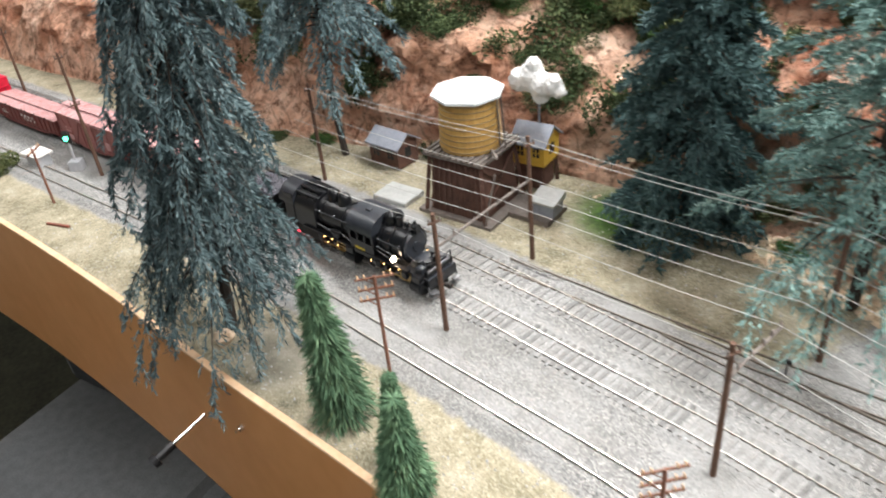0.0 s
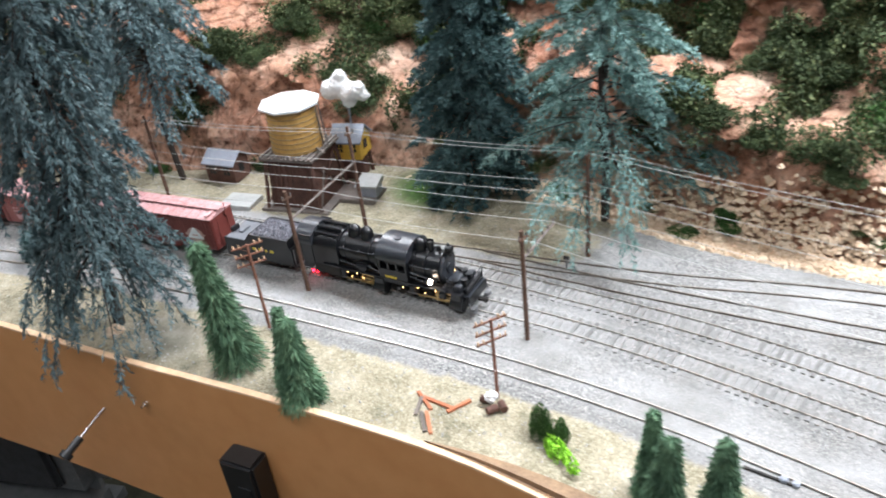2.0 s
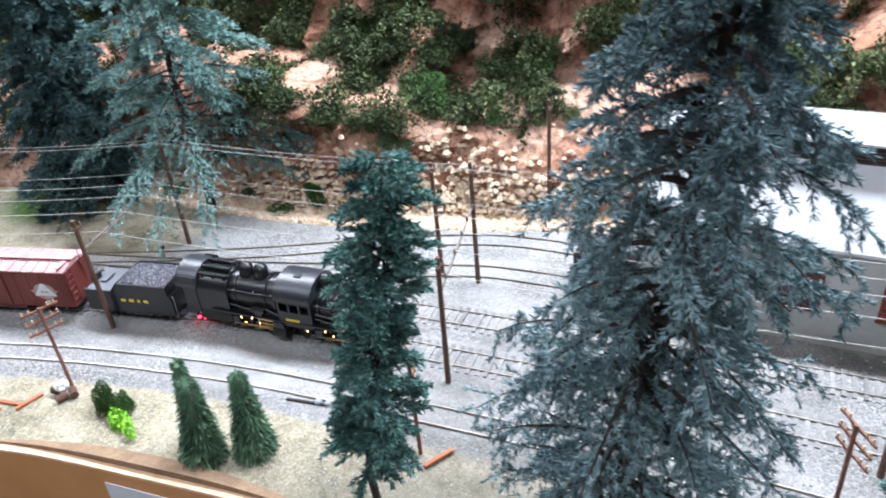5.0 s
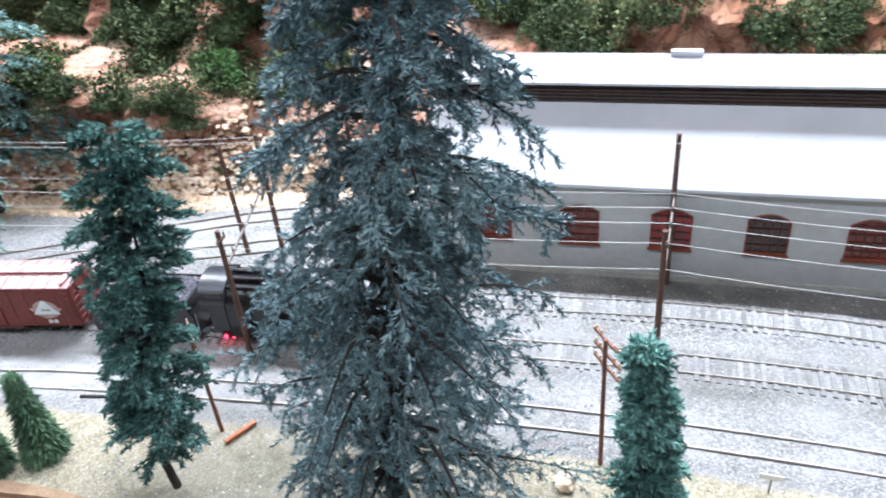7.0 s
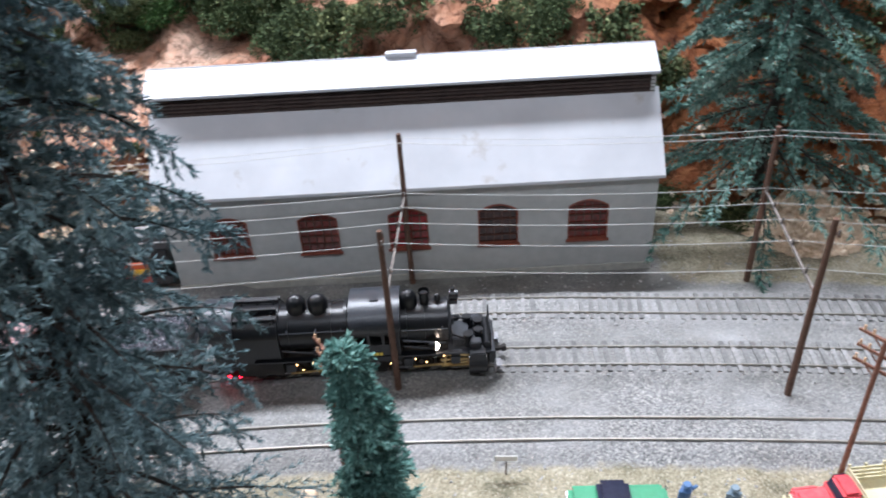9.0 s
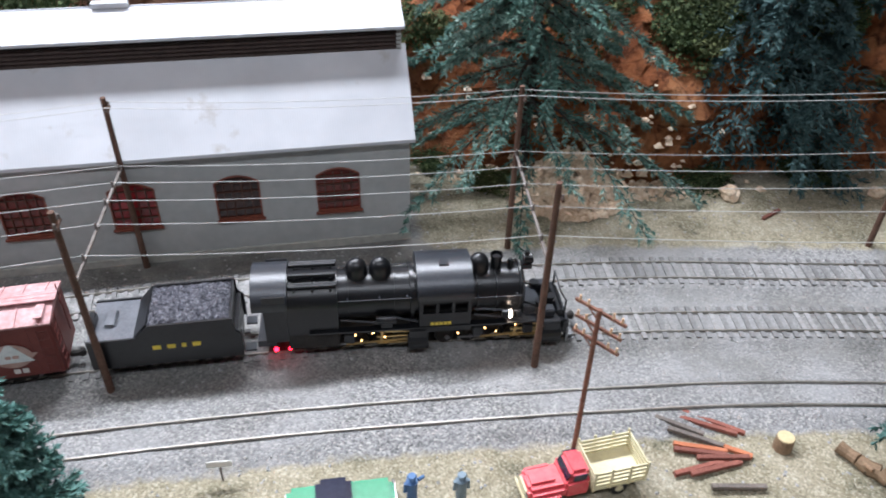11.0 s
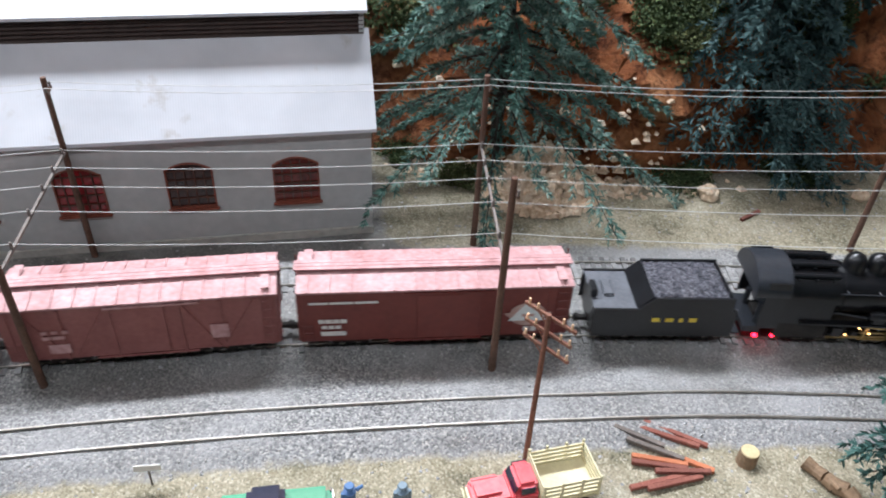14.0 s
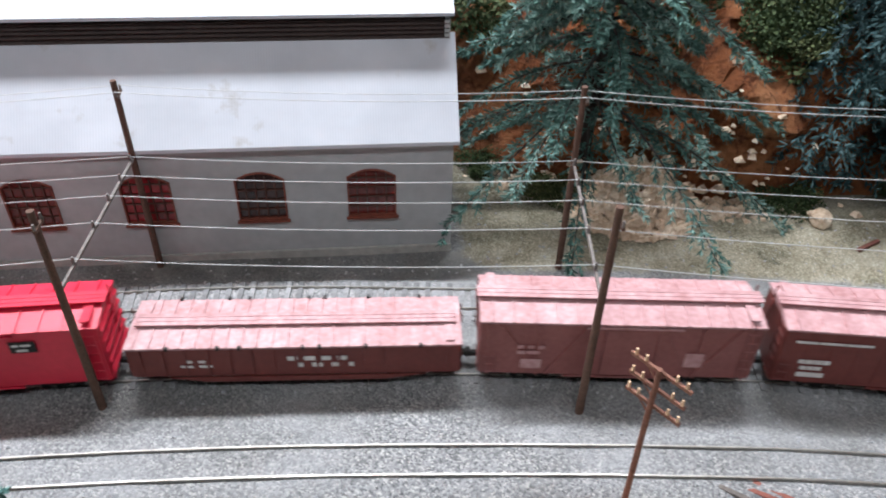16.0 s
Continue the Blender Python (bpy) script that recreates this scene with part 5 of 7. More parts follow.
def locomotive():
    """A centre-cab articulated steam engine; x forward, the pilot at 0.083."""
    lo = tagged(empty("steam_locomotive"), "black centre-cab articulated steam engine with lit headlamp", "locomotive")
    bm = bmesh.new()
    rod(bm, (-0.041, 0, 0.0355), (0.0535, 0, 0.0355), 0.0140, 0.0132, seg=28)
    part("boiler", bm, M_BLACK, lo, "satin black round boiler", smooth=True)
    for x in (-0.036, -0.012, 0.030, 0.040, 0.0525):
        bm = bmesh.new()
        rod(bm, (x - 0.0005, 0, 0.0355), (x + 0.0005, 0, 0.0355), 0.01455, seg=28)
        part("boiler_band", bm, M_BLACK, lo, smooth=True)
    bm = bmesh.new()
    rod(bm, (-0.0045, 0, 0.0355), (-0.0025, 0, 0.0355), 0.0158, seg=28)
    part("boiler_ring", bm, M_BLACK, lo, smooth=True)
    bm = bmesh.new()
    rod(bm, (0.0535, 0, 0.0355), (0.0550, 0, 0.0355), 0.0128, 0.0110, seg=28)
    rod(bm, (0.0550, 0, 0.0355), (0.0562, 0, 0.0355), 0.0040, seg=14)
    part("smokebox_front", bm, M_DECK, lo)
    bm = bmesh.new()
    prism(bm, round_top(0.0165, 0.0215, 0.0515, 0.013, 24), "x", -0.0667, -0.041)
    part("firebox", bm, M_BLACK, lo, smooth=True)
    bm = bmesh.new()
    prism(bm, round_top(0.0165, 0.012, 0.0225, 0.001), "x", -0.0667, -0.041)
    part("ash_pan", bm, M_UNDER, lo)
    bm = bmesh.new()
    prism(bm, round_top(0.0178, 0.040, 0.0545, 0.0135, 24), "x", -0.083, -0.0655)
    part("rear_hood", bm, M_DECK, lo, "grey-blue rounded rear hood", smooth=True)
    for s in (-1, 1):
        bm = bmesh.new()
        box(bm, -0.072, s * 0.0166, 0.018, 0.011, 0.0010, 0.031)
        part("rear_hood_side", bm, M_BLACK, lo)
        for y, z in ((0.0045, 0.0530), (0.0105, 0.0500)):
            bm = bmesh.new()
            rod(bm, (-0.065, s * y, z), (-0.0415, s * y, z), 0.0014, seg=8)
            part("steam_pipe", bm, M_BLACK, lo)
            bm = bmesh.new()
            for x in (-0.062, -0.053, -0.044):
                box(bm, x, s * y, z - 0.0022, 0.0012, 0.0042, 0.0016)
            part("pipe_clips", bm, M_BLACK, lo)
        bm = bmesh.new()
        box(bm, 0.002, s * 0.0165, 0.0225, 0.116, 0.0040, 0.0012)
        part("running_board", bm, M_BLACK, lo)
        for xa, xb, z, posts in ((-0.040, -0.004, 0.0425, (-0.036, -0.020, -0.006)), (0.028, 0.053, 0.0400, (0.030, 0.050))):
            bm = bmesh.new()
            rod(bm, (xa, s * 0.0152, z), (xb, s * 0.0152, z), 0.00035, seg=5)
            for x in posts:
                rod(bm, (x, s * 0.0125, z), (x, s * 0.0154, z), 0.0004, seg=5)
            part("handrail", bm, M_DECK, lo)
        bm = bmesh.new()
        rod(bm, (-0.022, s * 0.0158, 0.0285), (-0.012, s * 0.0158, 0.0285), 0.0026, seg=10)
        box(bm, -0.017, s * 0.0165, 0.0245, 0.006, 0.003, 0.004)
        part("air_pump", bm, M_BLACK, lo)
        # cab sides with three windows each
        bm = bmesh.new()
        box(bm, 0.013, s * 0.0172, 0.0195, 0.026, 0.0012, 0.0130)
        for i in range(4):
            box(bm, 0.0008 + i * 0.00815, s * 0.0172, 0.0325, 0.0016, 0.0012, 0.0075)
        box(bm, 0.013, s * 0.0172, 0.0400, 0.026, 0.0012, 0.0025)
        part("cab_side", bm, M_BLACK, lo)
        bars(lo, M_YELLOW, 0.0055, s * 0.0179, 0.0245, (0.0018,) * 5, 0.0020, 0.0004, "cab_number")
        # cylinders and valve gear of both engine units
        for cx, r in ((-0.001, 0.0056), (0.0690, 0.0062)):
            bm = bmesh.new()
            rod(bm, (cx - 0.0052, s * 0.0152, 0.0125), (cx + 0.0052, s * 0.0152, 0.0125), r, seg=18)
            box(bm, cx, s * 0.0152, 0.0165, 0.0090, 0.0085, 0.0062, bevel=0.0006)
            part("cylinder", bm, M_BLACK, lo)
        for w0, cyl in ((-0.058, -0.006), (0.012, 0.064)):
            bm = bmesh.new()
            beam(bm, (w0 + 0.008, s * 0.0128, 0.0098), (w0 + 0.042, s * 0.0128, 0.0098), 0.0006, 0.0012)
            part("coupling_rod", bm, M_STEEL, lo)
            bm = bmesh.new()
            beam(bm, (w0 + 0.020, s * 0.0140, 0.0105), (cyl, s * 0.0145, 0.0128), 0.0006, 0.0014)
            part("main_rod", bm, M_BRASS, lo)
            bm = bmesh.new()
            beam(bm, (cyl - 0.016, s * 0.0145, 0.0155), (cyl, s * 0.0145, 0.0155), 0.0012, 0.0012)
            beam(bm, (cyl - 0.016, s * 0.0145, 0.0108), (cyl, s * 0.0145, 0.0108), 0.0012, 0.0010)
            beam(bm, (cyl - 0.015, s * 0.0150, 0.0200), (cyl + 0.002, s * 0.0150, 0.0185), 0.0008, 0.0012)
            beam(bm, (cyl - 0.013, s * 0.0150, 0.0205), (cyl - 0.014, s * 0.0150, 0.0110), 0.0008, 0.0012)
            part("crosshead_guide", bm, M_BRASS, lo, "brass crosshead and link gear")
        for w0 in (-0.058, 0.012):
            for i in range(4):
                wheel(w0 + 0.0015 + i * 0.0125, s, 0.0056, lo, M_UNDER, "driving_wheel")
        for x, z in ((-0.033, 0.0192), (-0.030, 0.0150), (-0.024, 0.0200), (-0.018, 0.0165), (0.020, 0.0165), (0.034, 0.0190), (0.040, 0.0160), (0.050, 0.0205), (0.056, 0.0170)):
            bm = bmesh.new()
            bmesh.ops.create_icosphere(bm, subdivisions=1, radius=0.00055, matrix=pose(x, s * 0.0165, z))
            part("amber_lamp", bm, M_AMBER, lo, "tiny glowing amber lamp")
        bm = bmesh.new()
        rod(bm, (0.0425, s * 0.0165, 0.0290), (0.0460, s * 0.0168, 0.0288), 0.0020, 0.0031, seg=16)
        shell = part("headlamp", bm, M_BLACK, lo, "black lamp with a glowing warm white lens")
        bm = bmesh.new()
        v = bmesh.ops.create_icosphere(bm, subdivisions=2, radius=0.0027)["verts"]
        bmesh.ops.transform(bm, matrix=Matrix.Translation((0.0458, s * 0.0168, 0.0288)) @ Matrix.Diagonal((0.75, 1, 1, 1)), verts=v)
        part("lens", bm, M_LAMP, shell)
        # pipes, steps and small fittings low on the side
        for x0, z0, x1, z1 in ((-0.040, 0.0300, -0.022, 0.0272), (-0.012, 0.0300, -0.001, 0.0262), (0.028, 0.0330, 0.052, 0.0300), (0.028, 0.0290, 0.042, 0.0262)):
            bm = bmesh.new()
            rod(bm, (x0, s * 0.0158, z0), (x1, s * 0.0160, z1), 0.0006, seg=6)
            part("side_pipe", bm, M_DECK, lo)
        for x in (-0.036, 0.0300, 0.0565):
            bm = bmesh.new()
            box(bm, x, s * 0.0172, 0.0150, 0.0052, 0.0032, 0.0066, bevel=0.0005)
            part("tool_box", bm, M_BLACK, lo)
    bm = bmesh.new()
    prism(bm, round_top(0.0190, 0.0425, 0.0562, 0.0130, 24), "x", -0.001, 0.027)
    part("cab_roof", bm, M_DECK, lo, "grey-blue arched cab roof", smooth=True)
    bm = bmesh.new()
    box(bm, 0.013, -0.003, 0.0553, 0.005, 0.0055, 0.0012, bevel=0.0003)
    part("roof_hatch", bm, M_DECK, lo)
    for x in (0.0002, 0.0258):
        bm = bmesh.new()
        prism(bm, round_top(0.0170, 0.0195, 0.0520, 0.009), "x", x - 0.0005, x + 0.0005)
        part("cab_end", bm, M_BLACK, lo)
    for x, r, h in ((-0.031, 0.0056, 0.0115), (-0.019, 0.0056, 0.0115), (0.0315, 0.0052, 0.0110)):
        bm = bmesh.new()
        dome(bm, x, 0, 0.0475, r, h)
        part("dome", bm, M_BLACK, lo, smooth=True)
    bm = bmesh.new()
    rod(bm, (0.0406, 0, 0.0475), (0.0406, 0, 0.0570), 0.0026, 0.0030, seg=16, caps=False)
    rod(bm, (0.0406, 0, 0.0565), (0.0406, 0, 0.0576), 0.0035, 0.0033, seg=16, caps=False)
    rod(bm, (0.0406, 0, 0.0475), (0.0406, 0, 0.0560), 0.0022, seg=12)
    part("chimney", bm, M_BLACK, lo)
    bm = bmesh.new()
    dome(bm, 0.0480, 0, 0.0505, 0.0017, 0.0040, 10, 4)
    beam(bm, (0.0480, -0.0026, 0.0500), (0.0480, -0.0026, 0.0545), 0.0006, 0.0006)
    part("bell", bm, M_BLACK, lo)
    bm = bmesh.new()
    rod(bm, (0.0545, 0, 0.0535), (0.0595, 0, 0.0535), 0.0030, seg=14)
    box(bm, 0.0565, 0, 0.0480, 0.005, 0.0050, 0.0028)
    rod(bm, (0.0565, 0, 0.0560), (0.0565, 0, 0.0585), 0.0012, seg=8)
    part("top_lamp", bm, M_BLACK, lo, "black unlit lamp on the smokebox")
    bm = bmesh.new()
    box(bm, 0.0655, 0, 0.0195, 0.026, 0.030, 0.0012)
    box(bm, 0.0600, 0, 0.0205, 0.009, 0.018, 0.0060, bevel=0.0006)
    part("front_deck", bm, M_DECK, lo)
    for x, y in ((0.0640, -0.0085), (0.0640, 0.0085), (0.0700, -0.0045), (0.0700, 0.0045)):
        bm = bmesh.new()
        rod(bm, (x, y, 0.0205), (x, y, 0.0300), 0.0021, seg=12)
        for z in (0.0222, 0.0262, 0.0290):
            rod(bm, (x, y, z), (x, y, z + 0.0009), 0.0028, seg=12)
        part("air_pump", bm, M_BLACK, lo)
    bm = bmesh.new()
    rod(bm, (0.0745, -0.0125, 0.0232), (0.0745, 0.0125, 0.0232), 0.0024, seg=14)
    part("air_tank", bm, M_BLACK, lo, smooth=True)
    for y in (-0.0115, 0.0115):
        bm = bmesh.new()
        box(bm, 0.0680, y, 0.0205, 0.0062, 0.0058, 0.0068, bevel=0.0006)
        part("valve_chest", bm, M_DECK, lo)
    for s in (-1, 1):
        bm = bmesh.new()
        beam(bm, (0.054, s * 0.009, 0.031), (0.075, s * 0.010, 0.0208), 0.0008, 0.0008)
        rod(bm, (0.0765, s * 0.0135, 0.0195), (0.0765, s * 0.0135, 0.0330), 0.0005, seg=6)
        rod(bm, (0.0765, s * 0.0135, 0.0330), (0.0765, 0, 0.0300), 0.0005, seg=6)
        part("deck_brace", bm, M_BLACK, lo)
    bm = bmesh.new()
    box(bm, 0.0775, 0, 0.0115, 0.0032, 0.032, 0.0085, bevel=0.0005)
    part("buffer_beam", bm, M_BLACK, lo)
    for s in (-1, 1):
        bm = bmesh.new()
        box(bm, 0.0805, s * 0.0125, 0.0055, 0.0045, 0.0075, 0.0010)
        box(bm, 0.0805, s * 0.0125, 0.0085, 0.0035, 0.0070, 0.0010)
        box(bm, 0.0788, s * 0.0160, 0.0050, 0.0010, 0.0008, 0.0100)
        part("pilot_step", bm, M_STEEL, lo)
    coupler(0.0795, 1, lo)
    bm = bmesh.new()
    box(bm, -0.005, 0, 0.0095, 0.140, 0.010, 0.0100)
    part("frame", bm, M_UNDER, lo)
    bm = bmesh.new()
    bmesh.ops.create_icosphere(bm, subdivisions=2, radius=0.0013, matrix=pose(-0.074, -0.0125, 0.0085))
    bmesh.ops.create_icosphere(bm, subdivisions=2, radius=0.0010, matrix=pose(-0.0665, -0.0155, 0.0115))
    part("ash_glow", bm, M_REDLED, lo, "red glowing firebox lamp")
    # cab back and fittings behind the firebox
    bm = bmesh.new()
    box(bm, -0.0780, 0, 0.0125, 0.009, 0.028, 0.004)
    box(bm, -0.0690, 0, 0.0165, 0.003, 0.026, 0.030)
    rod(bm, (-0.075, -0.010, 0.0165), (-0.075, -0.010, 0.030), 0.0016, seg=8)
    rod(bm, (-0.076, 0.006, 0.0165), (-0.076, 0.006, 0.027), 0.0016, seg=8)
    part("fireman_deck", bm, M_DECK, lo)
    return lo


def tender():
    te = tagged(empty("tender"), "black coal tender with yellow lettering and heaped coal", "tender")
    hw = 0.0168
    side = [(-0.046, 0.012), (0.0315, 0.012), (0.0315, 0.0275), (0.0290, 0.0300), (0.0285, 0.0385), (-0.014, 0.0385), (-0.022, 0.0310), (-0.046, 0.0310)]
    for s in (-1, 1):
        bm = bmesh.new()
        prism(bm, side, "y", s * hw - 0.0006, s * hw + 0.0006)
        part("side_plate", bm, M_BLACK, te)
        bars(te, M_YELLOW, -0.014, s * (hw + 0.0008), 0.0225, (0.0042, 0.0042, 0.0022, 0.0042), 0.0026, 0.0032)
    bm = bmesh.new()
    box(bm, -0.0072, 0, 0.012, 0.0755, hw * 2 - 0.002, 0.017)
    part("tank", bm, M_BLACK, te)
    bm = bmesh.new()
    box(bm, -0.034, 0, 0.029, 0.0235, hw * 2 - 0.0014, 0.0012)
    part("water_deck", bm, M_TENDERDECK, te, "grey-blue deck with painted-in sheen and filler hatch")
    bm = bmesh.new()
    box(bm, -0.036, 0.001, 0.0302, 0.0062, 0.014, 0.0016, bevel=0.0008)
    part("filler_hatch", bm, M_TENDERDECK, te)
    bm = bmesh.new()
    box(bm, -0.0445, -0.002, 0.0302, 0.0035, 0.010, 0.0050, bevel=0.0006)
    part("rear_box", bm, M_BLACK, te)
    bm = bmesh.new()
    beam(bm, (-0.0225, 0, 0.0300), (-0.0150, 0, 0.0385), hw * 2 - 0.0014, 0.0010)
    part("slope_sheet", bm, M_BLACK, te)
    bm = bmesh.new()
    box(bm, 0.0275, 0, 0.029, 0.0010, hw * 2 - 0.0014, 0.0095)
    part("bunker_wall", bm, M_BLACK, te)
    # coal heap: lumpy grid
    bm = bmesh.new()
    nx, ny = 46, 28
    rng = np.random.default_rng(2)
    grid = []
    for i in range(nx):
        for j in range(ny):
            u, v = i / (nx - 1), j / (ny - 1)
            z = 0.0375 + 0.0040 * math.sin(math.pi * u) ** 0.5 * math.sin(math.pi * v) ** 0.6 + rng.uniform(-0.0007, 0.0009)
            grid.append(bm.verts.new((-0.0150 + 0.0415 * u, (v - 0.5) * (hw * 2 - 0.003), z)))
    for i in range(nx - 1):
        for j in range(ny - 1):
            a = i * ny + j
            bm.faces.new((grid[a], grid[a + ny], grid[a + ny + 1], grid[a + 1]))
    part("coal", bm, M_COAL, te, "heaped black coal with painted grey glints")
    bm = bmesh.new()
    box(bm, -0.007, 0, 0.0095, 0.075, 0.022, 0.003)
    part("underframe", bm, M_UNDER, te)
    bogie(0.016, te)
    bogie(-0.029, te)
    coupler(-0.045, -1, te)
    for s in (-1, 1):
        for x, z in ((0.0320, 0.0290), (-0.0465, 0.0310)):
            bm = bmesh.new()
            rod(bm, (x, s * 0.0150, 0.012), (x, s * 0.0150, z), 0.0004, seg=5)
            part("grab_iron", bm, M_STEEL, te)
        bm = bmesh.new()
        box(bm, 0.0350, s * 0.0110, 0.0110, 0.006, 0.006, 0.0012)
        part("step", bm, M_DECK, te)
    return te


def lengthen(lo, k, at):
    """Draws the engine's parts out behind its pilot; wheels keep round."""
    for ob in lo.children_recursive:
        if ob.name.startswith("driving_wheel"):
            ob.location.x = at + (ob.location.x - at) * k
        elif ob.parent is lo or not ob.parent.name.startswith("driving_wheel"):
            for v in ob.data.vertices:
                v.co.x = at + (v.co.x - at) * k
    for i, (ob, x, y, z, r) in enumerate(WHEELS):
        WHEELS[i] = (ob, at + (x - at) * k, y, z, r)
    return lo


TRAIN.append((lengthen(locomotive(), 1.068, 0.083), -0.0875))
TRAIN.append((tender(), -0.2225))
for engine, _ in TRAIN:
    engine.scale = (1.01, 1.01, 1.01)
TRAIN.append((freight_car("boxcar", "red-brown steel boxcar with white lettering and glare-paled roof", 0.143, M_CARRED, M_ROOFRED, "steel"), -0.3550))
TRAIN.append((freight_car("boxcar", "faded red wooden boxcar with diagonal braces", 0.133, M_PALERED, M_ROOFRED, "wood"), -0.5045))
TRAIN.append((freight_car("covered_gondola", "low red covered gondola with pale ribbed lid", 0.158, M_CARRED, M_ROOFRED, "gondola"), -0.6600))
TRAIN.append((freight_car("caboose", "bright red car with ribbed ends and black sign", 0.132, M_BRIGHT, M_BRIGHT, "plain"), -0.8150))


# ---- poles and wires ----
M_RUSTPOLE = material("red_brown_pole", [(0.14, 0.055, 0.035), (0.26, 0.115, 0.075)], 150, 0.8)
M_WIRE = material("pale_wire", [(0.42, 0.42, 0.40), (0.58, 0.58, 0.56)], 100, 0.5, bump=0)
M_GREYBAR = material("grey_crossbar", [(0.11, 0.09, 0.08), (0.22, 0.19, 0.17)], 150, 0.8)


def line_pole(x, y, h, lean=(0, 0), arm=0.0):
    p = empty("line_pole", pose(x, y, 0))
    tagged(p, "dark brown wooden line pole planted in the ballast", "pole", "line poles along the tracks")
    bm = bmesh.new()
    rod(bm, (0, 0, -0.003), (lean[0], lean[1], h), 0.0021, 0.0016, 10)
    part("post", bm, M_POLE, p)
    bm = bmesh.new()
    box(bm, lean[0] + 0.0012, lean[1], h * 0.93, 0.0014, 0.010, 0.0014)
    part("top_arm", bm, M_POLE, p)
    for s in (-1, 1):
        bm = bmesh.new()
        rod(bm, (lean[0] + 0.0012, lean[1] + s * 0.0042, h * 0.93), (lean[0] + 0.0012, lean[1] + s * 0.0042, h * 0.93 + 0.0042), 0.0008, 0.0006, 7)
        part("insulator", bm, M_GREYBAR, p)
    return p


A_LINE = [(-1.3903, -0.394, 0.0884), (-1.1595, -0.3044, 0.0962), (-0.9373, -0.2185, 0.1011), (-0.7329, -0.158, 0.0998), (-0.4483, -0.1259, 0.1027), (-0.1811, -0.1149, 0.115), (0.0497, -0.1351, 0.121), (0.3368, -0.1878, 0.12), (0.6533, -0.2668, 0.12)]
B_LINE = [(-1.6827, -0.4403, 0.1051), (-1.2196, -0.1992, 0.1042), (-0.9758, -0.1129, 0.1109), (-0.7622, -0.0315, 0.1082), (-0.4743, -0.0091, 0.1104), (-0.1741, -0.0053, 0.119), (0.0634, -0.0235, 0.119), (0.3139, -0.062, 0.119), (0.6391, -0.1452, 0.12)]
for px, py, ph in A_LINE + B_LINE + [(-0.5067, -0.0088, 0.1064), (-0.451, 0.1041, 0.1184), (-1.5443, -0.3894, 0.0964)]:
    line_pole(px, py, ph, (0.001 * math.sin(px * 40), 0.001 * math.cos(px * 30)))
# crossbars tie each front pole to the one behind the tracks
BAR_PINS = (0.16, 0.41, 0.62, 0.79, 0.96)
BARS = [(A_LINE[2], B_LINE[2]), (A_LINE[3], B_LINE[3]), (A_LINE[4], B_LINE[4]), (A_LINE[5], B_LINE[5]), (A_LINE[6], B_LINE[6]), (A_LINE[7], B_LINE[7])]
for a, b in BARS:
    short = 0.45 if a is A_LINE[3] else 1.0
    e = (a[0] + (b[0] - a[0]) * short, a[1] + (b[1] - a[1]) * short)
    c = empty("crossbar")
    tagged(c, "grey wooden crossbar tied between two line poles", "crossbar", "crossbars over the tracks")
    bm = bmesh.new()
    beam(bm, (a[0], a[1], 0.074), (e[0], e[1], 0.074), 0.0013, 0.0016)
    part("bar", bm, M_GREYBAR, c)
    for k in BAR_PINS:
        x, y = a[0] + (e[0] - a[0]) * k, a[1] + (e[1] - a[1]) * k
        bm = bmesh.new()
        rod(bm, (x, y, 0.0745), (x, y, 0.0785), 0.0009, 0.0006, 7)
        part("insulator", bm, M_GREYBAR, c)


def wire(stops, sag=0.0025):
    cu = bpy.data.curves.new("wire", "CURVE")
    cu.dimensions, cu.bevel_depth, cu.bevel_resolution = "3D", 0.0002, 1
    sp = cu.splines.new("POLY")
    pts = []
    for (a, b) in zip(stops, stops[1:]):
        for i in range(8):
            u = i / 8
            pts.append((a[0] + (b[0] - a[0]) * u, a[1] + (b[1] - a[1]) * u, a[2] + (b[2] - a[2]) * u - sag * 4 * u * (1 - u)))
    pts.append(stops[-1])
    sp.points.add(len(pts) - 1)
    for p, q in zip(sp.points, pts):
        p.co = (*q, 1)
    ob = new("wire", cu)
    cu.materials.append(M_WIRE)
    return tagged(ob, "thin pale line wire strung from pole to pole", "wire", "line wires over the yard")


for dy in (-0.0042, 0.0042):
    wire([(x + 0.0012, y + dy, h * 0.93 + 0.004) for x, y, h in B_LINE[1:]], 0.0035)
for k in BAR_PINS:
    wire([(a[0] + (b[0] - a[0]) * k, a[1] + (b[1] - a[1]) * k, 0.0775) for a, b in zip(A_LINE[1:], B_LINE[1:])], 0.003)


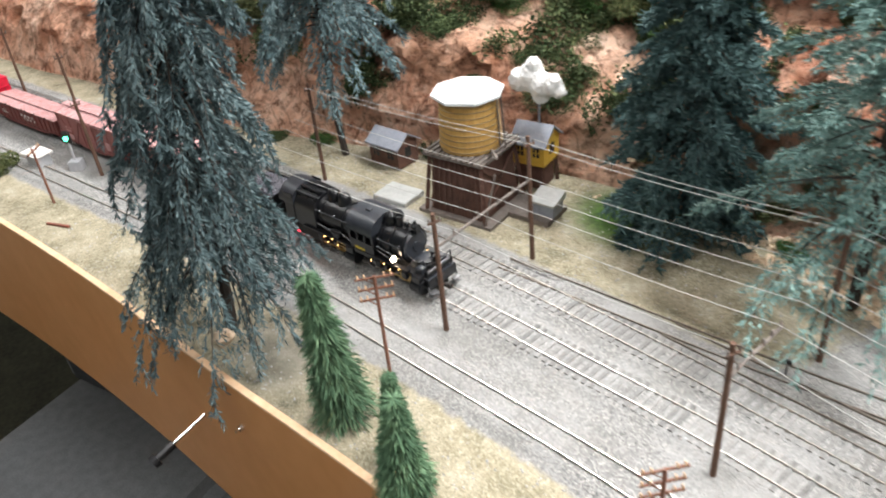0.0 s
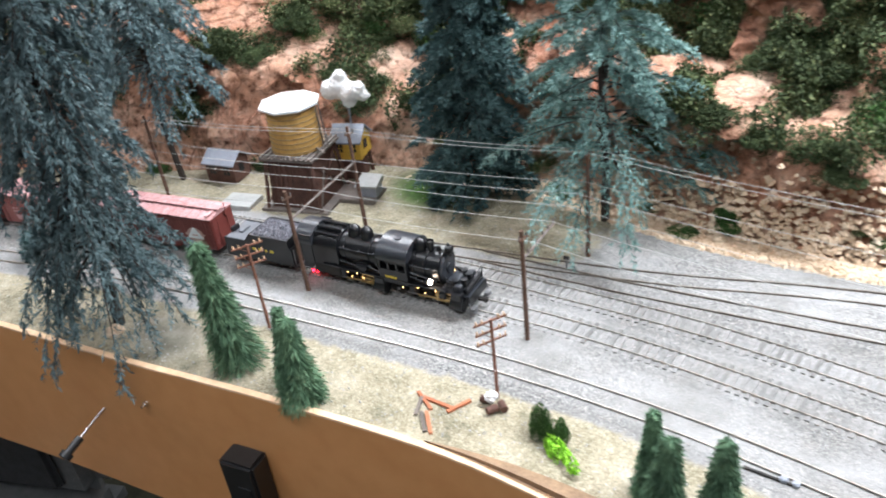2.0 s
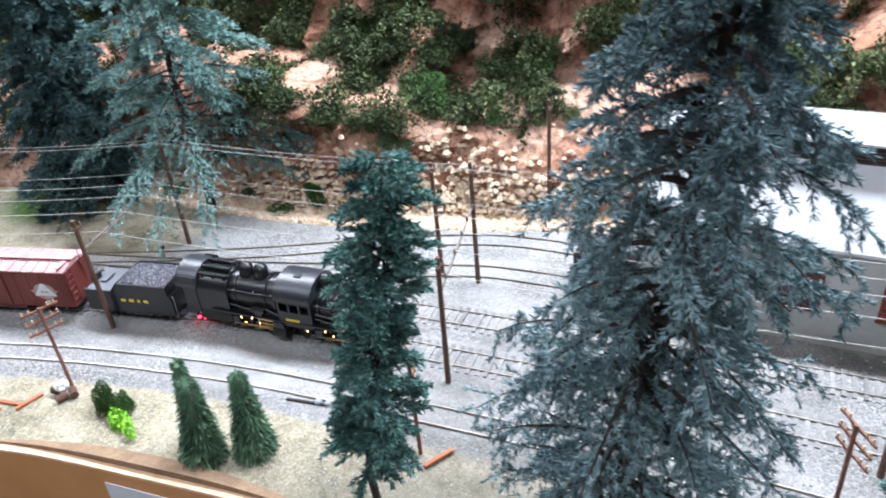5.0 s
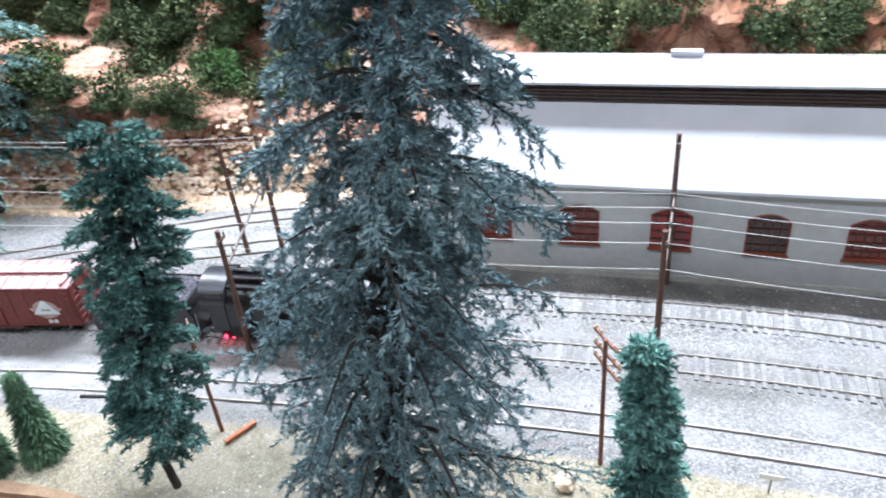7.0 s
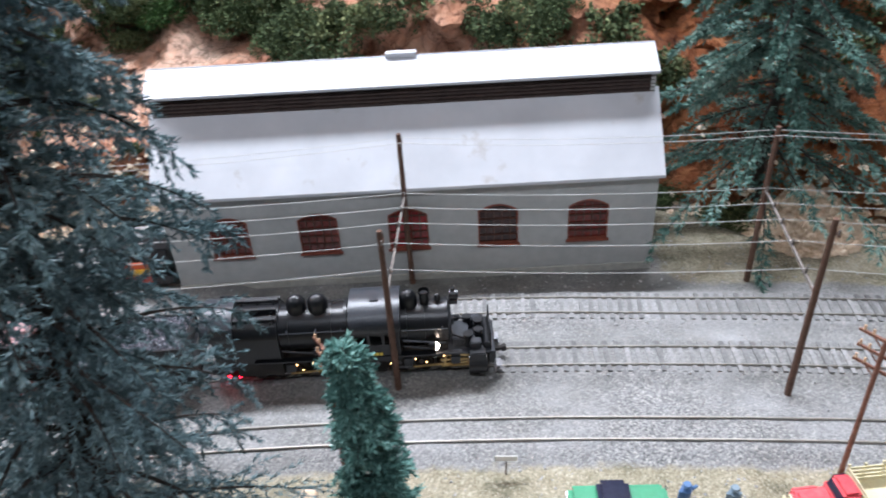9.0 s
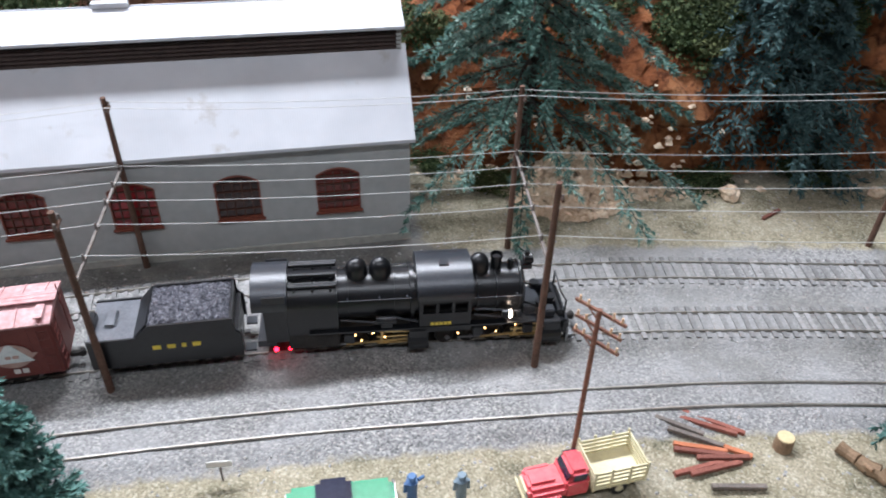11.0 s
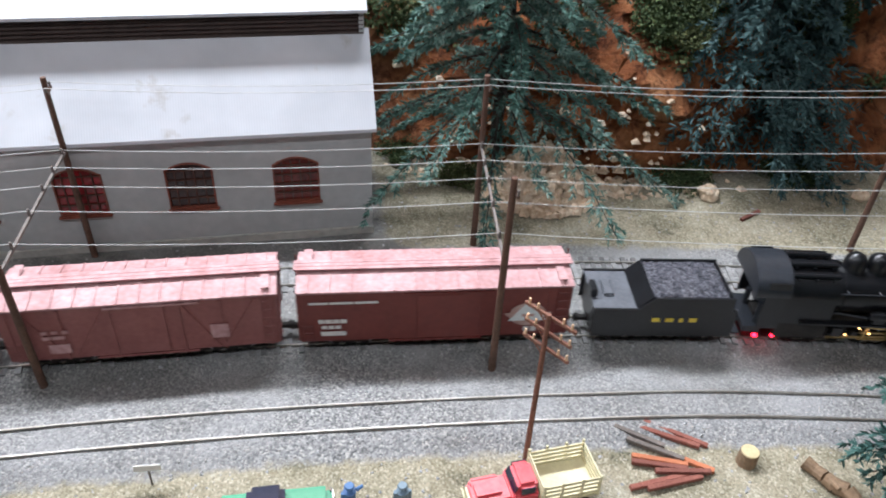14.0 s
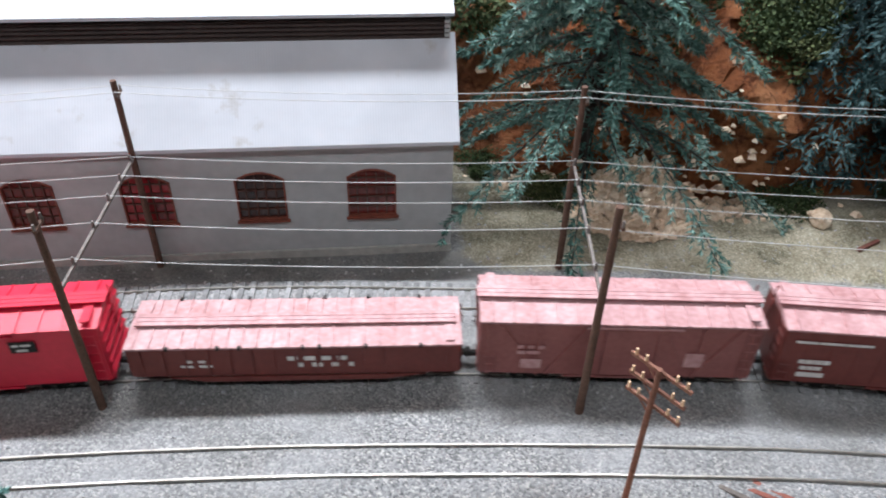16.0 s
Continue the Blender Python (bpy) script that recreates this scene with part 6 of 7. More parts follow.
def telegraph_pole(x, y, h, turn, arms=3):
    p = empty("telegraph_pole", pose(x, y, 0, 0, 0, turn))
    tagged(p, "red-brown telegraph pole with several crossarms", "pole", "telegraph poles by the siding")
    bm = bmesh.new()
    rod(bm, (0, 0, -0.003), (0, 0, h), 0.0014, 0.0011, 9)
    part("post", bm, M_RUSTPOLE, p)
    for i in range(arms):
        z = h - 0.003 - i * 0.0085
        bm = bmesh.new()
        box(bm, 0, 0.0013, z, 0.024 if i else 0.026, 0.0011, 0.0014)
        arm = part("crossarm", bm, M_RUSTPOLE, p)
        for k in (-0.0108, -0.0065, 0.0065, 0.0108):
            bm = bmesh.new()
            rod(bm, (k, 0.0013, z + 0.0014), (k, 0.0013, z + 0.0040), 0.0007, 0.0005, 7)
            part("insulator", bm, M_EDGE, arm)
        bm = bmesh.new()
        beam(bm, (-0.006, 0.0013, z), (0, 0.0013, z - 0.005), 0.0005, 0.0005)
        part("arm_brace", bm, M_RUSTPOLE, p)
    return p


telegraph_pole(0.0498, -0.2012, 0.098, -55)
telegraph_pole(-0.2082, -0.1783, 0.09, -55)
telegraph_pole(-0.4373, -0.1918, 0.079, -50)
telegraph_pole(-0.7091, -0.2232, 0.0699, 70)
telegraph_pole(-0.9198, -0.2745, 0.0834, 70)
telegraph_pole(-1.3565, -0.4481, 0.0622, -30, 1)
telegraph_pole(0.3544, -0.2661, 0.09, -60)


# ---- water tower and the buildings round it ----
M_STAVE = material("yellow_staves", [(0.36, 0.20, 0.055), (0.50, 0.30, 0.09)], 90, 0.7, stretch=(1, 1, 0.1))
M_HOOP = material("dull_hoop", [(0.22, 0.15, 0.07), (0.30, 0.21, 0.10)], 150, 0.6)
M_TIMBER = material("brown_timber", [(0.06, 0.028, 0.02), (0.13, 0.062, 0.045)], 120, 0.85)
M_TANKROOF = material("pale_tank_roof", [(0.60, 0.62, 0.62), (0.74, 0.76, 0.76)], 60, 0.7)
M_YELLOWWOOD = material("yellow_clapboard", [(0.52, 0.31, 0.04), (0.68, 0.42, 0.06)], 100, 0.7, stretch=(0.3, 0.3, 3))
M_SHINGLE = material("grey_shingle", [(0.20, 0.22, 0.26), (0.32, 0.34, 0.39)], 120, 0.8)
M_CONCRETE = material("pale_concrete", [(0.36, 0.37, 0.36), (0.48, 0.49, 0.48)], 60, 0.9)
M_COTTON = material("white_cotton", [(0.80, 0.80, 0.80), (0.92, 0.92, 0.92)], 60, 1.0, bump=0.6, dist=0.003)
M_DARKPANE = material("dark_pane", [(0.02, 0.02, 0.02), (0.05, 0.05, 0.05)], 100, 0.2, bump=0)


def water_tower(x, y, turn):
    t = empty("water_tower", pose(x, y, 0, 0, 0, turn))
    t.scale = (0.93, 0.93, 0.93)
    tagged(t, "yellow wooden water tower on a brown boxed frame", "water tower")
    bm = bmesh.new()
    box(bm, 0, 0, -0.002, 0.086, 0.076, 0.005)
    part("plinth", bm, M_GREYBAR, t)
    prof = 0.060
    bm = bmesh.new()
    for a, b in ((0.026, 0.029),):
        r = bmesh.ops.create_cone(bm, cap_ends=True, segments=4, radius1=0.044, radius2=0.039, depth=prof, matrix=pose(0, 0, 0.003 + prof / 2, 0, 0, 45))
    part("base_housing", bm, M_TIMBER, t, "brown boarded base")
    for sx in (-1, 1):
        for sy in (-1, 1):
            bm = bmesh.new()
            beam(bm, (sx * 0.035, sy * 0.035, 0.002), (sx * 0.029, sy * 0.029, 0.064), 0.0035, 0.0035)
            part("leg", bm, M_TIMBER, t)
    for i in range(9):
        for s in (-1, 1):
            u = -0.024 + i * 0.006
            bm = bmesh.new()
            beam(bm, (u * 1.15, s * 0.0318, 0.004), (u, s * 0.0283, 0.062), 0.0032, 0.0010)
            part("board", bm, M_TIMBER, t)
    for sx in (-1, 1):
        bm = bmesh.new()
        beam(bm, (sx * 0.033, -0.030, 0.010), (sx * 0.030, 0.028, 0.058), 0.002, 0.002)
        beam(bm, (sx * 0.033, 0.030, 0.010), (sx * 0.030, -0.028, 0.058), 0.002, 0.002)
        part("cross_brace", bm, M_TIMBER, t)
    bm = bmesh.new()
    box(bm, 0, 0, 0.0625, 0.068, 0.068, 0.003)
    part("platform", bm, M_GREYBAR, t)
    for i in range(11):
        bm = bmesh.new()
        box(bm, -0.031 + i * 0.0062, 0, 0.0655, 0.0022, 0.070, 0.0024)
        part("joist", bm, M_GREYBAR, t)
    bm = bmesh.new()
    rod(bm, (0, 0, 0.068), (0, 0, 0.119), 0.0300, 0.0275, 40)
    tank = part("tank", bm, M_STAVE, t, "yellow stave tank with hoops")
    for i in range(9):
        z = 0.070 + i * 0.0056
        r = 0.0300 - 0.0025 * (z - 0.068) / 0.051
        bm = bmesh.new()
        rod(bm, (0, 0, z), (0, 0, z + 0.0010), r + 0.0006, seg=40)
        part("hoop", bm, M_HOOP, tank)
    bm = bmesh.new()
    rod(bm, (0, 0, 0.119), (0, 0, 0.1215), 0.0350, 0.0350, 8)
    rod(bm, (0, 0, 0.1215), (0, 0, 0.1300), 0.0350, 0.0015, 8)
    part("roof", bm, M_TANKROOF, t, "pale eight-sided roof")
    bm = bmesh.new()
    rod(bm, (0.034, 0.008, 0.066), (0.031, 0.008, 0.120), 0.0009, seg=6)
    rod(bm, (0.031, 0.004, 0.066), (0.029, 0.004, 0.120), 0.0009, seg=6)
    part("ladder", bm, M_GREYBAR, t)
    bm = bmesh.new()
    beam(bm, (0.030, -0.010, 0.070), (0.052, -0.034, 0.078), 0.0022, 0.0022)
    beam(bm, (0.036, -0.036, 0.004), (0.046, -0.030, 0.058), 0.0016, 0.0016)
    part("spout", bm, M_GREYBAR, t)
    return t


water_tower(-1.0812, -0.1031, 24)


def gable_hut(name, label, x, y, z, turn, sx, sy, wall_h, rise, wall, roof, legs=0.0):
    h = empty(name, pose(x, y, z, 0, 0, turn))
    tagged(h, label, "hut")
    bm = bmesh.new()
    prism(bm, [(-sy / 2, 0), (sy / 2, 0), (sy / 2, wall_h), (0, wall_h + rise), (-sy / 2, wall_h)], "x", -sx / 2, sx / 2)
    part("wall", bm, wall, h)
    for s in (-1, 1):
        bm = bmesh.new()
        prism(bm, [(s * (sy / 2 + 0.003), wall_h - 0.002), (0, wall_h + rise + 0.0005), (0, wall_h + rise + 0.002), (s * (sy / 2 + 0.003), wall_h - 0.0003)], "x", -sx / 2 - 0.003, sx / 2 + 0.003)
        part("roof", bm, roof, h)
        for k in (-0.25, 0.25):
            bm = bmesh.new()
            box(bm, k * sx, s * (sy / 2 + 0.0002), wall_h * 0.42, sx * 0.20, 0.0010, wall_h * 0.42)
            w = part("window", bm, M_DARKPANE, h)
            bm = bmesh.new()
            box(bm, k * sx, s * (sy / 2 + 0.0008), wall_h * 0.62, sx * 0.22, 0.0006, 0.0007)
            box(bm, k * sx, s * (sy / 2 + 0.0008), wall_h * 0.42, 0.0007, 0.0006, wall_h * 0.42)
            part("glazing_bar", bm, wall, w)
    for s in (-1, 1):
        bm = bmesh.new()
        box(bm, s * (sx / 2 + 0.0002), 0, wall_h * 0.40, 0.0010, sy * 0.28, wall_h * 0.45)
        part("end_window", bm, M_DARKPANE, h)
    if legs:
        for a in (-1, 1):
            for b in (-1, 1):
                bm = bmesh.new()
                beam(bm, (a * sx * 0.46, b * sy * 0.46, -legs), (a * sx * 0.42, b * sy * 0.42, 0), 0.0028, 0.0028)
                part("leg", bm, M_TIMBER, h)
        bm = bmesh.new()
        box(bm, 0, 0, -legs + 0.001, sx * 0.75, sy * 0.75, legs)
        part("base_housing", bm, M_TIMBER, h)
    return h


gable_hut("signal_cabin", "yellow wooden cabin with grey roof on brown legs", -1.079, -0.0345, 0.026, 28, 0.032, 0.032, 0.022, 0.013, M_YELLOWWOOD, M_SHINGLE, 0.027)
gable_hut("tool_shed", "low weathered shed with grey boarded roof", -1.2109, -0.1225, 0.0, 20, 0.04, 0.03, 0.024, 0.010, M_TIMBER, M_SHINGLE)


def pad(name, label, x, y, turn, sx, sy, h, mat, cat):
    bm = bmesh.new()
    box(bm, 0, 0, -0.002, sx, sy, h + 0.002, bevel=0.0006)
    ob = part(name, bm, mat)
    ob.matrix_basis = pose(x, y, 0, 0, 0, turn)
    return tagged(ob, label, cat)


pad("concrete_slab", "pale flat concrete slab on the tan grass", -1.1401, -0.1545, 24, 0.040, 0.030, 0.004, M_CONCRETE, "slab")
pad("timber_deck", "weathered grey timber deck beside the cabin", -1.0322, -0.0674, 24, 0.042, 0.036, 0.004, M_GREYBAR, "deck")


def coal_bin(x, y, turn):
    b = empty("coal_bin", pose(x, y, 0.004, 0, 0, turn))
    tagged(b, "grey box with sloping lid on the timber deck", "bin")
    bm = bmesh.new()
    box(bm, 0, 0, 0, 0.022, 0.018, 0.012, bevel=0.0005)
    part("box", bm, M_SHINGLE, b)
    bm = bmesh.new()
    prism(bm, [(-0.011, 0.012), (0.011, 0.012), (0.011, 0.019), (-0.011, 0.014)], "x", -0.0125, 0.0125)
    part("lid", bm, M_CONCRETE, b)


coal_bin(-1.0218, -0.0636, 24)


def cotton_smoke():
    rng = random.Random(4)
    bm = bmesh.new()
    for dx, dy, dz, r in ((-0.022, 0, 0.006, 0.013), (-0.008, 0.002, 0.010, 0.016), (0.006, 0, 0.004, 0.014), (0.020, 0, 0.006, 0.012), (-0.004, 0, 0.024, 0.009), (0.028, 0.001, 0.0, 0.008), (0.005, 0.0, -0.008, 0.009)):
        r0 = bmesh.ops.create_icosphere(bm, subdivisions=4, radius=r, matrix=pose(dx, dy, dz))
        for v in r0["verts"]:
            v.co += v.co.normalized() * 0.0028 * noise.noise(v.co * 190) + Vector((1, 1, 1)) * 0.0012 * noise.noise(v.co * 520)
    ob = part("cotton_smoke", bm, M_COTTON, None, smooth=True)
    ob.matrix_basis = pose(-1.077, -0.0335, 0.097, 0, 0, 24) @ Matrix.Diagonal((0.78, 0.78, 0.85, 1))
    tagged(ob, "puff of white cotton wool smoke over a chimney pipe", "smoke puff")
    bm = bmesh.new()
    rod(bm, (-1.0755, -0.0326, 0.055), (-1.0755, -0.0326, 0.090), 0.0011, seg=8)
    tagged(part("chimney_pipe", bm, M_SHINGLE), "thin grey chimney pipe on the cabin roof", "chimney")


cotton_smoke()


# ---- yard clutter ----
M_TIEBROWN = material("red_brown_timber", [(0.17, 0.05, 0.035), (0.28, 0.10, 0.07)], 150, 0.8, per_piece=0.25)
M_TIEORANGE = material("orange_timber", [(0.36, 0.11, 0.05), (0.48, 0.17, 0.08)], 150, 0.8, per_piece=0.2)
M_TIEGREY = material("weathered_timber", [(0.09, 0.075, 0.065), (0.18, 0.15, 0.13)], 150, 0.85, per_piece=0.25)
M_CUTWOOD = material("cut_wood", [(0.50, 0.40, 0.22), (0.62, 0.52, 0.31)], 120, 0.8)
M_LOGBARK = material("log_bark", [(0.16, 0.10, 0.06), (0.30, 0.20, 0.12)], 120, 0.9)
# Red lifted towards pink, with the glare on the paint mixed in.
M_TRUCKRED = material("truck_red", [(0.62, 0.06, 0.08), (0.72, 0.13, 0.14)], 60, 0.25, bump=0.0)
M_CREAM = material("cream_wood", [(0.62, 0.56, 0.36), (0.74, 0.68, 0.46)], 90, 0.7)
M_CARGREEN = material("car_green", [(0.015, 0.22, 0.10), (0.03, 0.29, 0.14)], 60, 0.25, bump=0.0)
M_NAVY = material("dark_glass_roof", [(0.010, 0.012, 0.03), (0.02, 0.024, 0.05)], 60, 0.15, bump=0.0)
M_CHROME = material("chrome", [(0.70, 0.70, 0.70), (0.80, 0.80, 0.80)], 60, 0.2, 1.0, bump=0)
M_TYRE = material("black_tyre", [(0.012, 0.012, 0.012), (0.03, 0.03, 0.03)], 90, 0.8)
M_BLUEFIG = material("blue_figure_paint", [(0.05, 0.12, 0.27), (0.09, 0.19, 0.36)], 90, 0.6, bump=0)
M_GREYFIG = material("grey_figure_paint", [(0.12, 0.18, 0.23), (0.22, 0.28, 0.32)], 90, 0.6, bump=0)
M_WHITEBOARD = material("white_board", [(0.72, 0.70, 0.66), (0.82, 0.80, 0.77)], 60, 0.7)


def timber(x, y, turn, ln, mat, label, z=0.0, w=0.0026, group="loose timbers on the ground", name="timber"):
    bm = bmesh.new()
    box(bm, 0, 0, 0, ln, w, 0.0022, bevel=0.0002)
    ob = part(name, bm, mat)
    ob.matrix_basis = pose(x, y, z - 0.0008, random.uniform(-1, 1), random.uniform(-2, 2), turn)
    return tagged(ob, label, "timber", group)


RB, WG, OR = "red-brown stained timber lying in the lumber pile", "weathered grey-brown timber lying on the gravel", "bright orange-brown timber lying on tan grass"
for i, (x0, y0, x1, y1, mat, lab) in enumerate((
    (0.1174, -0.1828, 0.1434, -0.2023, M_TIEBROWN, RB), (0.1138, -0.1863, 0.1388, -0.2028, M_TIEBROWN, RB), (0.1012, -0.1842, 0.1214, -0.2001, M_TIEGREY, WG),
    (0.1045, -0.1929, 0.1274, -0.2093, M_TIEGREY, WG), (0.1193, -0.2022, 0.1397, -0.217, M_TIEORANGE, RB), (0.1034, -0.2026, 0.1284, -0.2119, M_TIEORANGE, RB),
    (0.1018, -0.2062, 0.1274, -0.2144, M_TIEBROWN, RB), (0.111, -0.2133, 0.1371, -0.218, M_TIEBROWN, RB), (0.0957, -0.2203, 0.1268, -0.2165, M_TIEBROWN, RB),
    (0.1037, -0.222, 0.1325, -0.2191, M_TIEBROWN, RB), (0.1102, -0.2307, 0.1368, -0.2354, M_TIEGREY, WG))):
    timber((x0 + x1) / 2, (y0 + y1) / 2, math.degrees(math.atan2(y1 - y0, x1 - x0)), math.hypot(x1 - x0, y1 - y0), mat, lab, 0.0006 + 0.0004 * (i % 4))
for x, y, a, ln, mat in ((-0.7246, -0.2478, 75, 0.020, M_TIEORANGE), (-0.7386, -0.2544, 8, 0.026, M_TIEORANGE), (-0.7488, -0.2586, -20, 0.022, M_TIEORANGE), (-0.7481, -0.2654, -62, 0.018, M_TIEGREY), (-0.7309, -0.2729, -38, 0.022, M_TIEORANGE), (-0.7346, -0.2748, -38, 0.020, M_TIEGREY)):
    timber(x, y, a, ln, mat, OR if mat is M_TIEORANGE else WG)
timber(-1.3025, -0.4505, 38, 0.030, M_TIEBROWN, "red-brown timber lying on tan grass")
timber(0.2659, -0.0156, 25, 0.020, M_TIEBROWN, "red-brown timber lying by the hillside foot")
timber(-0.4238, -0.1929, 60, 0.022, M_TIEORANGE, "orange-brown timber leaning in the ballast", 0.001)


def stump(x, y, r, h):
    s = empty("tree_stump", pose(x, y, 0))
    tagged(s, "cut tree stump with pale yellow top", "stump")
    bm = bmesh.new()
    rod(bm, (0, 0, -0.002), (0, 0, h), r * 1.1, r, 14)
    part("bark", bm, M_LOGBARK, s)
    bm = bmesh.new()
    rod(bm, (0, 0, h), (0, 0, h + 0.0006), r * 0.96, r * 0.94, 14)
    part("cut_face", bm, M_CUTWOOD, s)


stump(0.1583, -0.2135, 0.0045, 0.0075)


def log(x, y, turn, ln, r):
    s = empty("log", pose(x, y, r * 0.8, 0, 0, turn))
    tagged(s, "rough brown broken log lying on the gravel", "log")
    bm = bmesh.new()
    for i in range(5):
        a, b = -ln / 2 + ln * i / 5, -ln / 2 + ln * (i + 1) / 5
        rod(bm, (a, 0.0006 * math.sin(i * 2), 0.0005 * math.cos(i * 3)), (b, 0.0006 * math.sin(i * 2 + 2), 0.0005 * math.cos(i * 3 + 3)), r * (1 + 0.15 * math.sin(i * 5)), r * (1 + 0.15 * math.sin(i * 5 + 5)), 11)
    part("bark", bm, M_LOGBARK, s)
    bm = bmesh.new()
    rod(bm, (-0.002, 0, 0.001), (0.006, -0.005, 0.004), r * 0.5, r * 0.3, 8)
    part("knot", bm, M_LOGBARK, s)


log(0.1912, -0.2319, -62, 0.027, 0.0036)


def stake_truck():
    t = empty("stake_truck", pose(0.0454, -0.2175, 0, 0, 0, 184))
    t.scale = (0.94, 0.94, 0.94)
    tagged(t, "red toy truck with cream slatted stake bed", "truck")
    bm = bmesh.new()
    box(bm, 0.0175, 0, 0.0045, 0.022, 0.0165, 0.0085, bevel=0.0022)
    box(bm, 0.0195, 0, 0.0105, 0.016, 0.0105, 0.0042, bevel=0.0018)
    part("hood", bm, M_TRUCKRED, t, smooth=False)
    for s in (-1, 1):
        bm = bmesh.new()
        box(bm, 0.0185, s * 0.0082, 0.0050, 0.016, 0.0044, 0.0062, bevel=0.0018)
        part("fender", bm, M_TRUCKRED, t)
    bm = bmesh.new()
    box(bm, 0.0030, 0, 0.0045, 0.0130, 0.0175, 0.0110, bevel=0.0012)
    box(bm, 0.0022, 0, 0.0150, 0.0105, 0.0158, 0.0066, bevel=0.0020)
    part("cab", bm, M_TRUCKRED, t, "glossy red cab")
    bm = bmesh.new()
    box(bm, 0.0078, 0, 0.0155, 0.0008, 0.0130, 0.0042, turn=Euler((0, -0.35, 0)).to_matrix())
    part("windscreen", bm, M_NAVY, t)
    for s in (-1, 1):
        bm = bmesh.new()
        box(bm, 0.0022, s * 0.0080, 0.0158, 0.0070, 0.0006, 0.0040)
        part("side_window", bm, M_NAVY, t)
        bm = bmesh.new()
        rod(bm, (0.0290, s * 0.0062, 0.0100), (0.0297, s * 0.0062, 0.0100), 0.0014, seg=12)
        part("headlight", bm, M_CHROME, t)
    bm = bmesh.new()
    box(bm, 0.0290, 0, 0.0040, 0.0014, 0.0185, 0.0020, bevel=0.0004)
    box(bm, 0.0288, 0, 0.0068, 0.0010, 0.0095, 0.0050)
    part("bumper", bm, M_CREAM, t)
    bm = bmesh.new()
    box(bm, -0.0185, 0, 0.0085, 0.0290, 0.0215, 0.0014)
    part("bed_floor", bm, M_CREAM, t)
    for s in (-1, 1):
        for k in range(4):
            bm = bmesh.new()
            box(bm, -0.0185, s * 0.0103, 0.0105 + k * 0.0030, 0.0290, 0.0007, 0.0017)
            part("side_slat", bm, M_CREAM, t)
            bm = bmesh.new()
            box(bm, -0.0185 + s * 0.0143, 0, 0.0105 + k * 0.0030, 0.0007, 0.0206, 0.0017)
            part("end_slat", bm, M_CREAM, t)
        for k in (-0.0140, -0.0050, 0.0050, 0.0140):
            bm = bmesh.new()
            box(bm, -0.0185 + k, s * 0.0110, 0.0088, 0.0012, 0.0008, 0.0142)
            part("stake", bm, M_CREAM, t)
    bm = bmesh.new()
    box(bm, -0.005, 0, 0.0040, 0.056, 0.0080, 0.0030)
    part("chassis", bm, M_TYRE, t)
    for x in (0.0190, -0.0200):
        for s in (-1, 1):
            bm = bmesh.new()
            rod(bm, (x, s * 0.0068, 0.0042), (x, s * 0.0095, 0.0042), 0.0044, seg=18)
            w = part("wheel", bm, M_TYRE, t)
            bm = bmesh.new()
            rod(bm, (x, s * 0.0095, 0.0042), (x, s * 0.0098, 0.0042), 0.0022, seg=12)
            part("hub", bm, M_CREAM, w)


stake_truck()


def green_car():
    t = empty("sedan_car", pose(-0.0659, -0.2119, 0, 0, 0, 178))
    tagged(t, "green toy car with a dark top", "car")
    bm = bmesh.new()
    box(bm, 0, 0, 0.0035, 0.050, 0.0195, 0.0075, bevel=0.0026)
    part("body", bm, M_CARGREEN, t)
    bm = bmesh.new()
    box(bm, 0.003, 0, 0.0098, 0.0165, 0.0165, 0.0070, bevel=0.0024)
    part("top", bm, M_NAVY, t, "dark folding top")
    bm = bmesh.new()
    box(bm, -0.0090, 0, 0.0104, 0.010, 0.0120, 0.0012, bevel=0.0005)
    part("hood_panel", bm, M_CARGREEN, t)
    for s in (-1, 1):
        bm = bmesh.new()
        box(bm, s * 0.0252, 0, 0.0035, 0.0012, 0.0190, 0.0018, bevel=0.0004)
        part("bumper", bm, M_CHROME, t)
        bm = bmesh.new()
        rod(bm, (-0.0242, s * 0.0070, 0.0085), (-0.0252, s * 0.0070, 0.0085), 0.0013, seg=12)
        part("headlight", bm, M_CHROME, t)
        for x in (0.0150, -0.0150):
            bm = bmesh.new()
            rod(bm, (x, s * 0.0078, 0.0038), (x, s * 0.0098, 0.0038), 0.0039, seg=18)
            part("wheel", bm, M_TYRE, t)


green_car()


def figurine(x, y, turn, mat, label, arm):
    """A painted toy figure as one plain mesh."""
    bm = bmesh.new()
    for s in (-1, 1):
        rod(bm, (s * 0.0012, 0, -0.0008), (s * 0.0011, 0, 0.0095), 0.0013, 0.0015, 8)
    rod(bm, (0, 0, 0.0090), (0, 0, 0.0160), 0.0024, 0.0029, 10)
    bmesh.ops.create_icosphere(bm, subdivisions=2, radius=0.0017, matrix=pose(0, 0, 0.0182))
    rod(bm, (0, 0, 0.0190), (0, 0, 0.0199), 0.0024, 0.0019, 10)
    rod(bm, (0.0030, 0, 0.0155), (0.0062, 0.0010, 0.0155) if arm else (0.0034, 0, 0.0095), 0.0010, 0.0008, 7)
    rod(bm, (-0.0030, 0, 0.0155), (-0.0034, 0, 0.0095), 0.0010, 0.0008, 7)
    ob = part("figurine", bm, mat)
    ob.matrix_basis = pose(x, y, 0, 0, 0, turn)
    tagged(ob, label, "figurine")


figurine(-0.0331, -0.2127, 10, M_BLUEFIG, "tiny blue painted toy figure with an arm out", True)
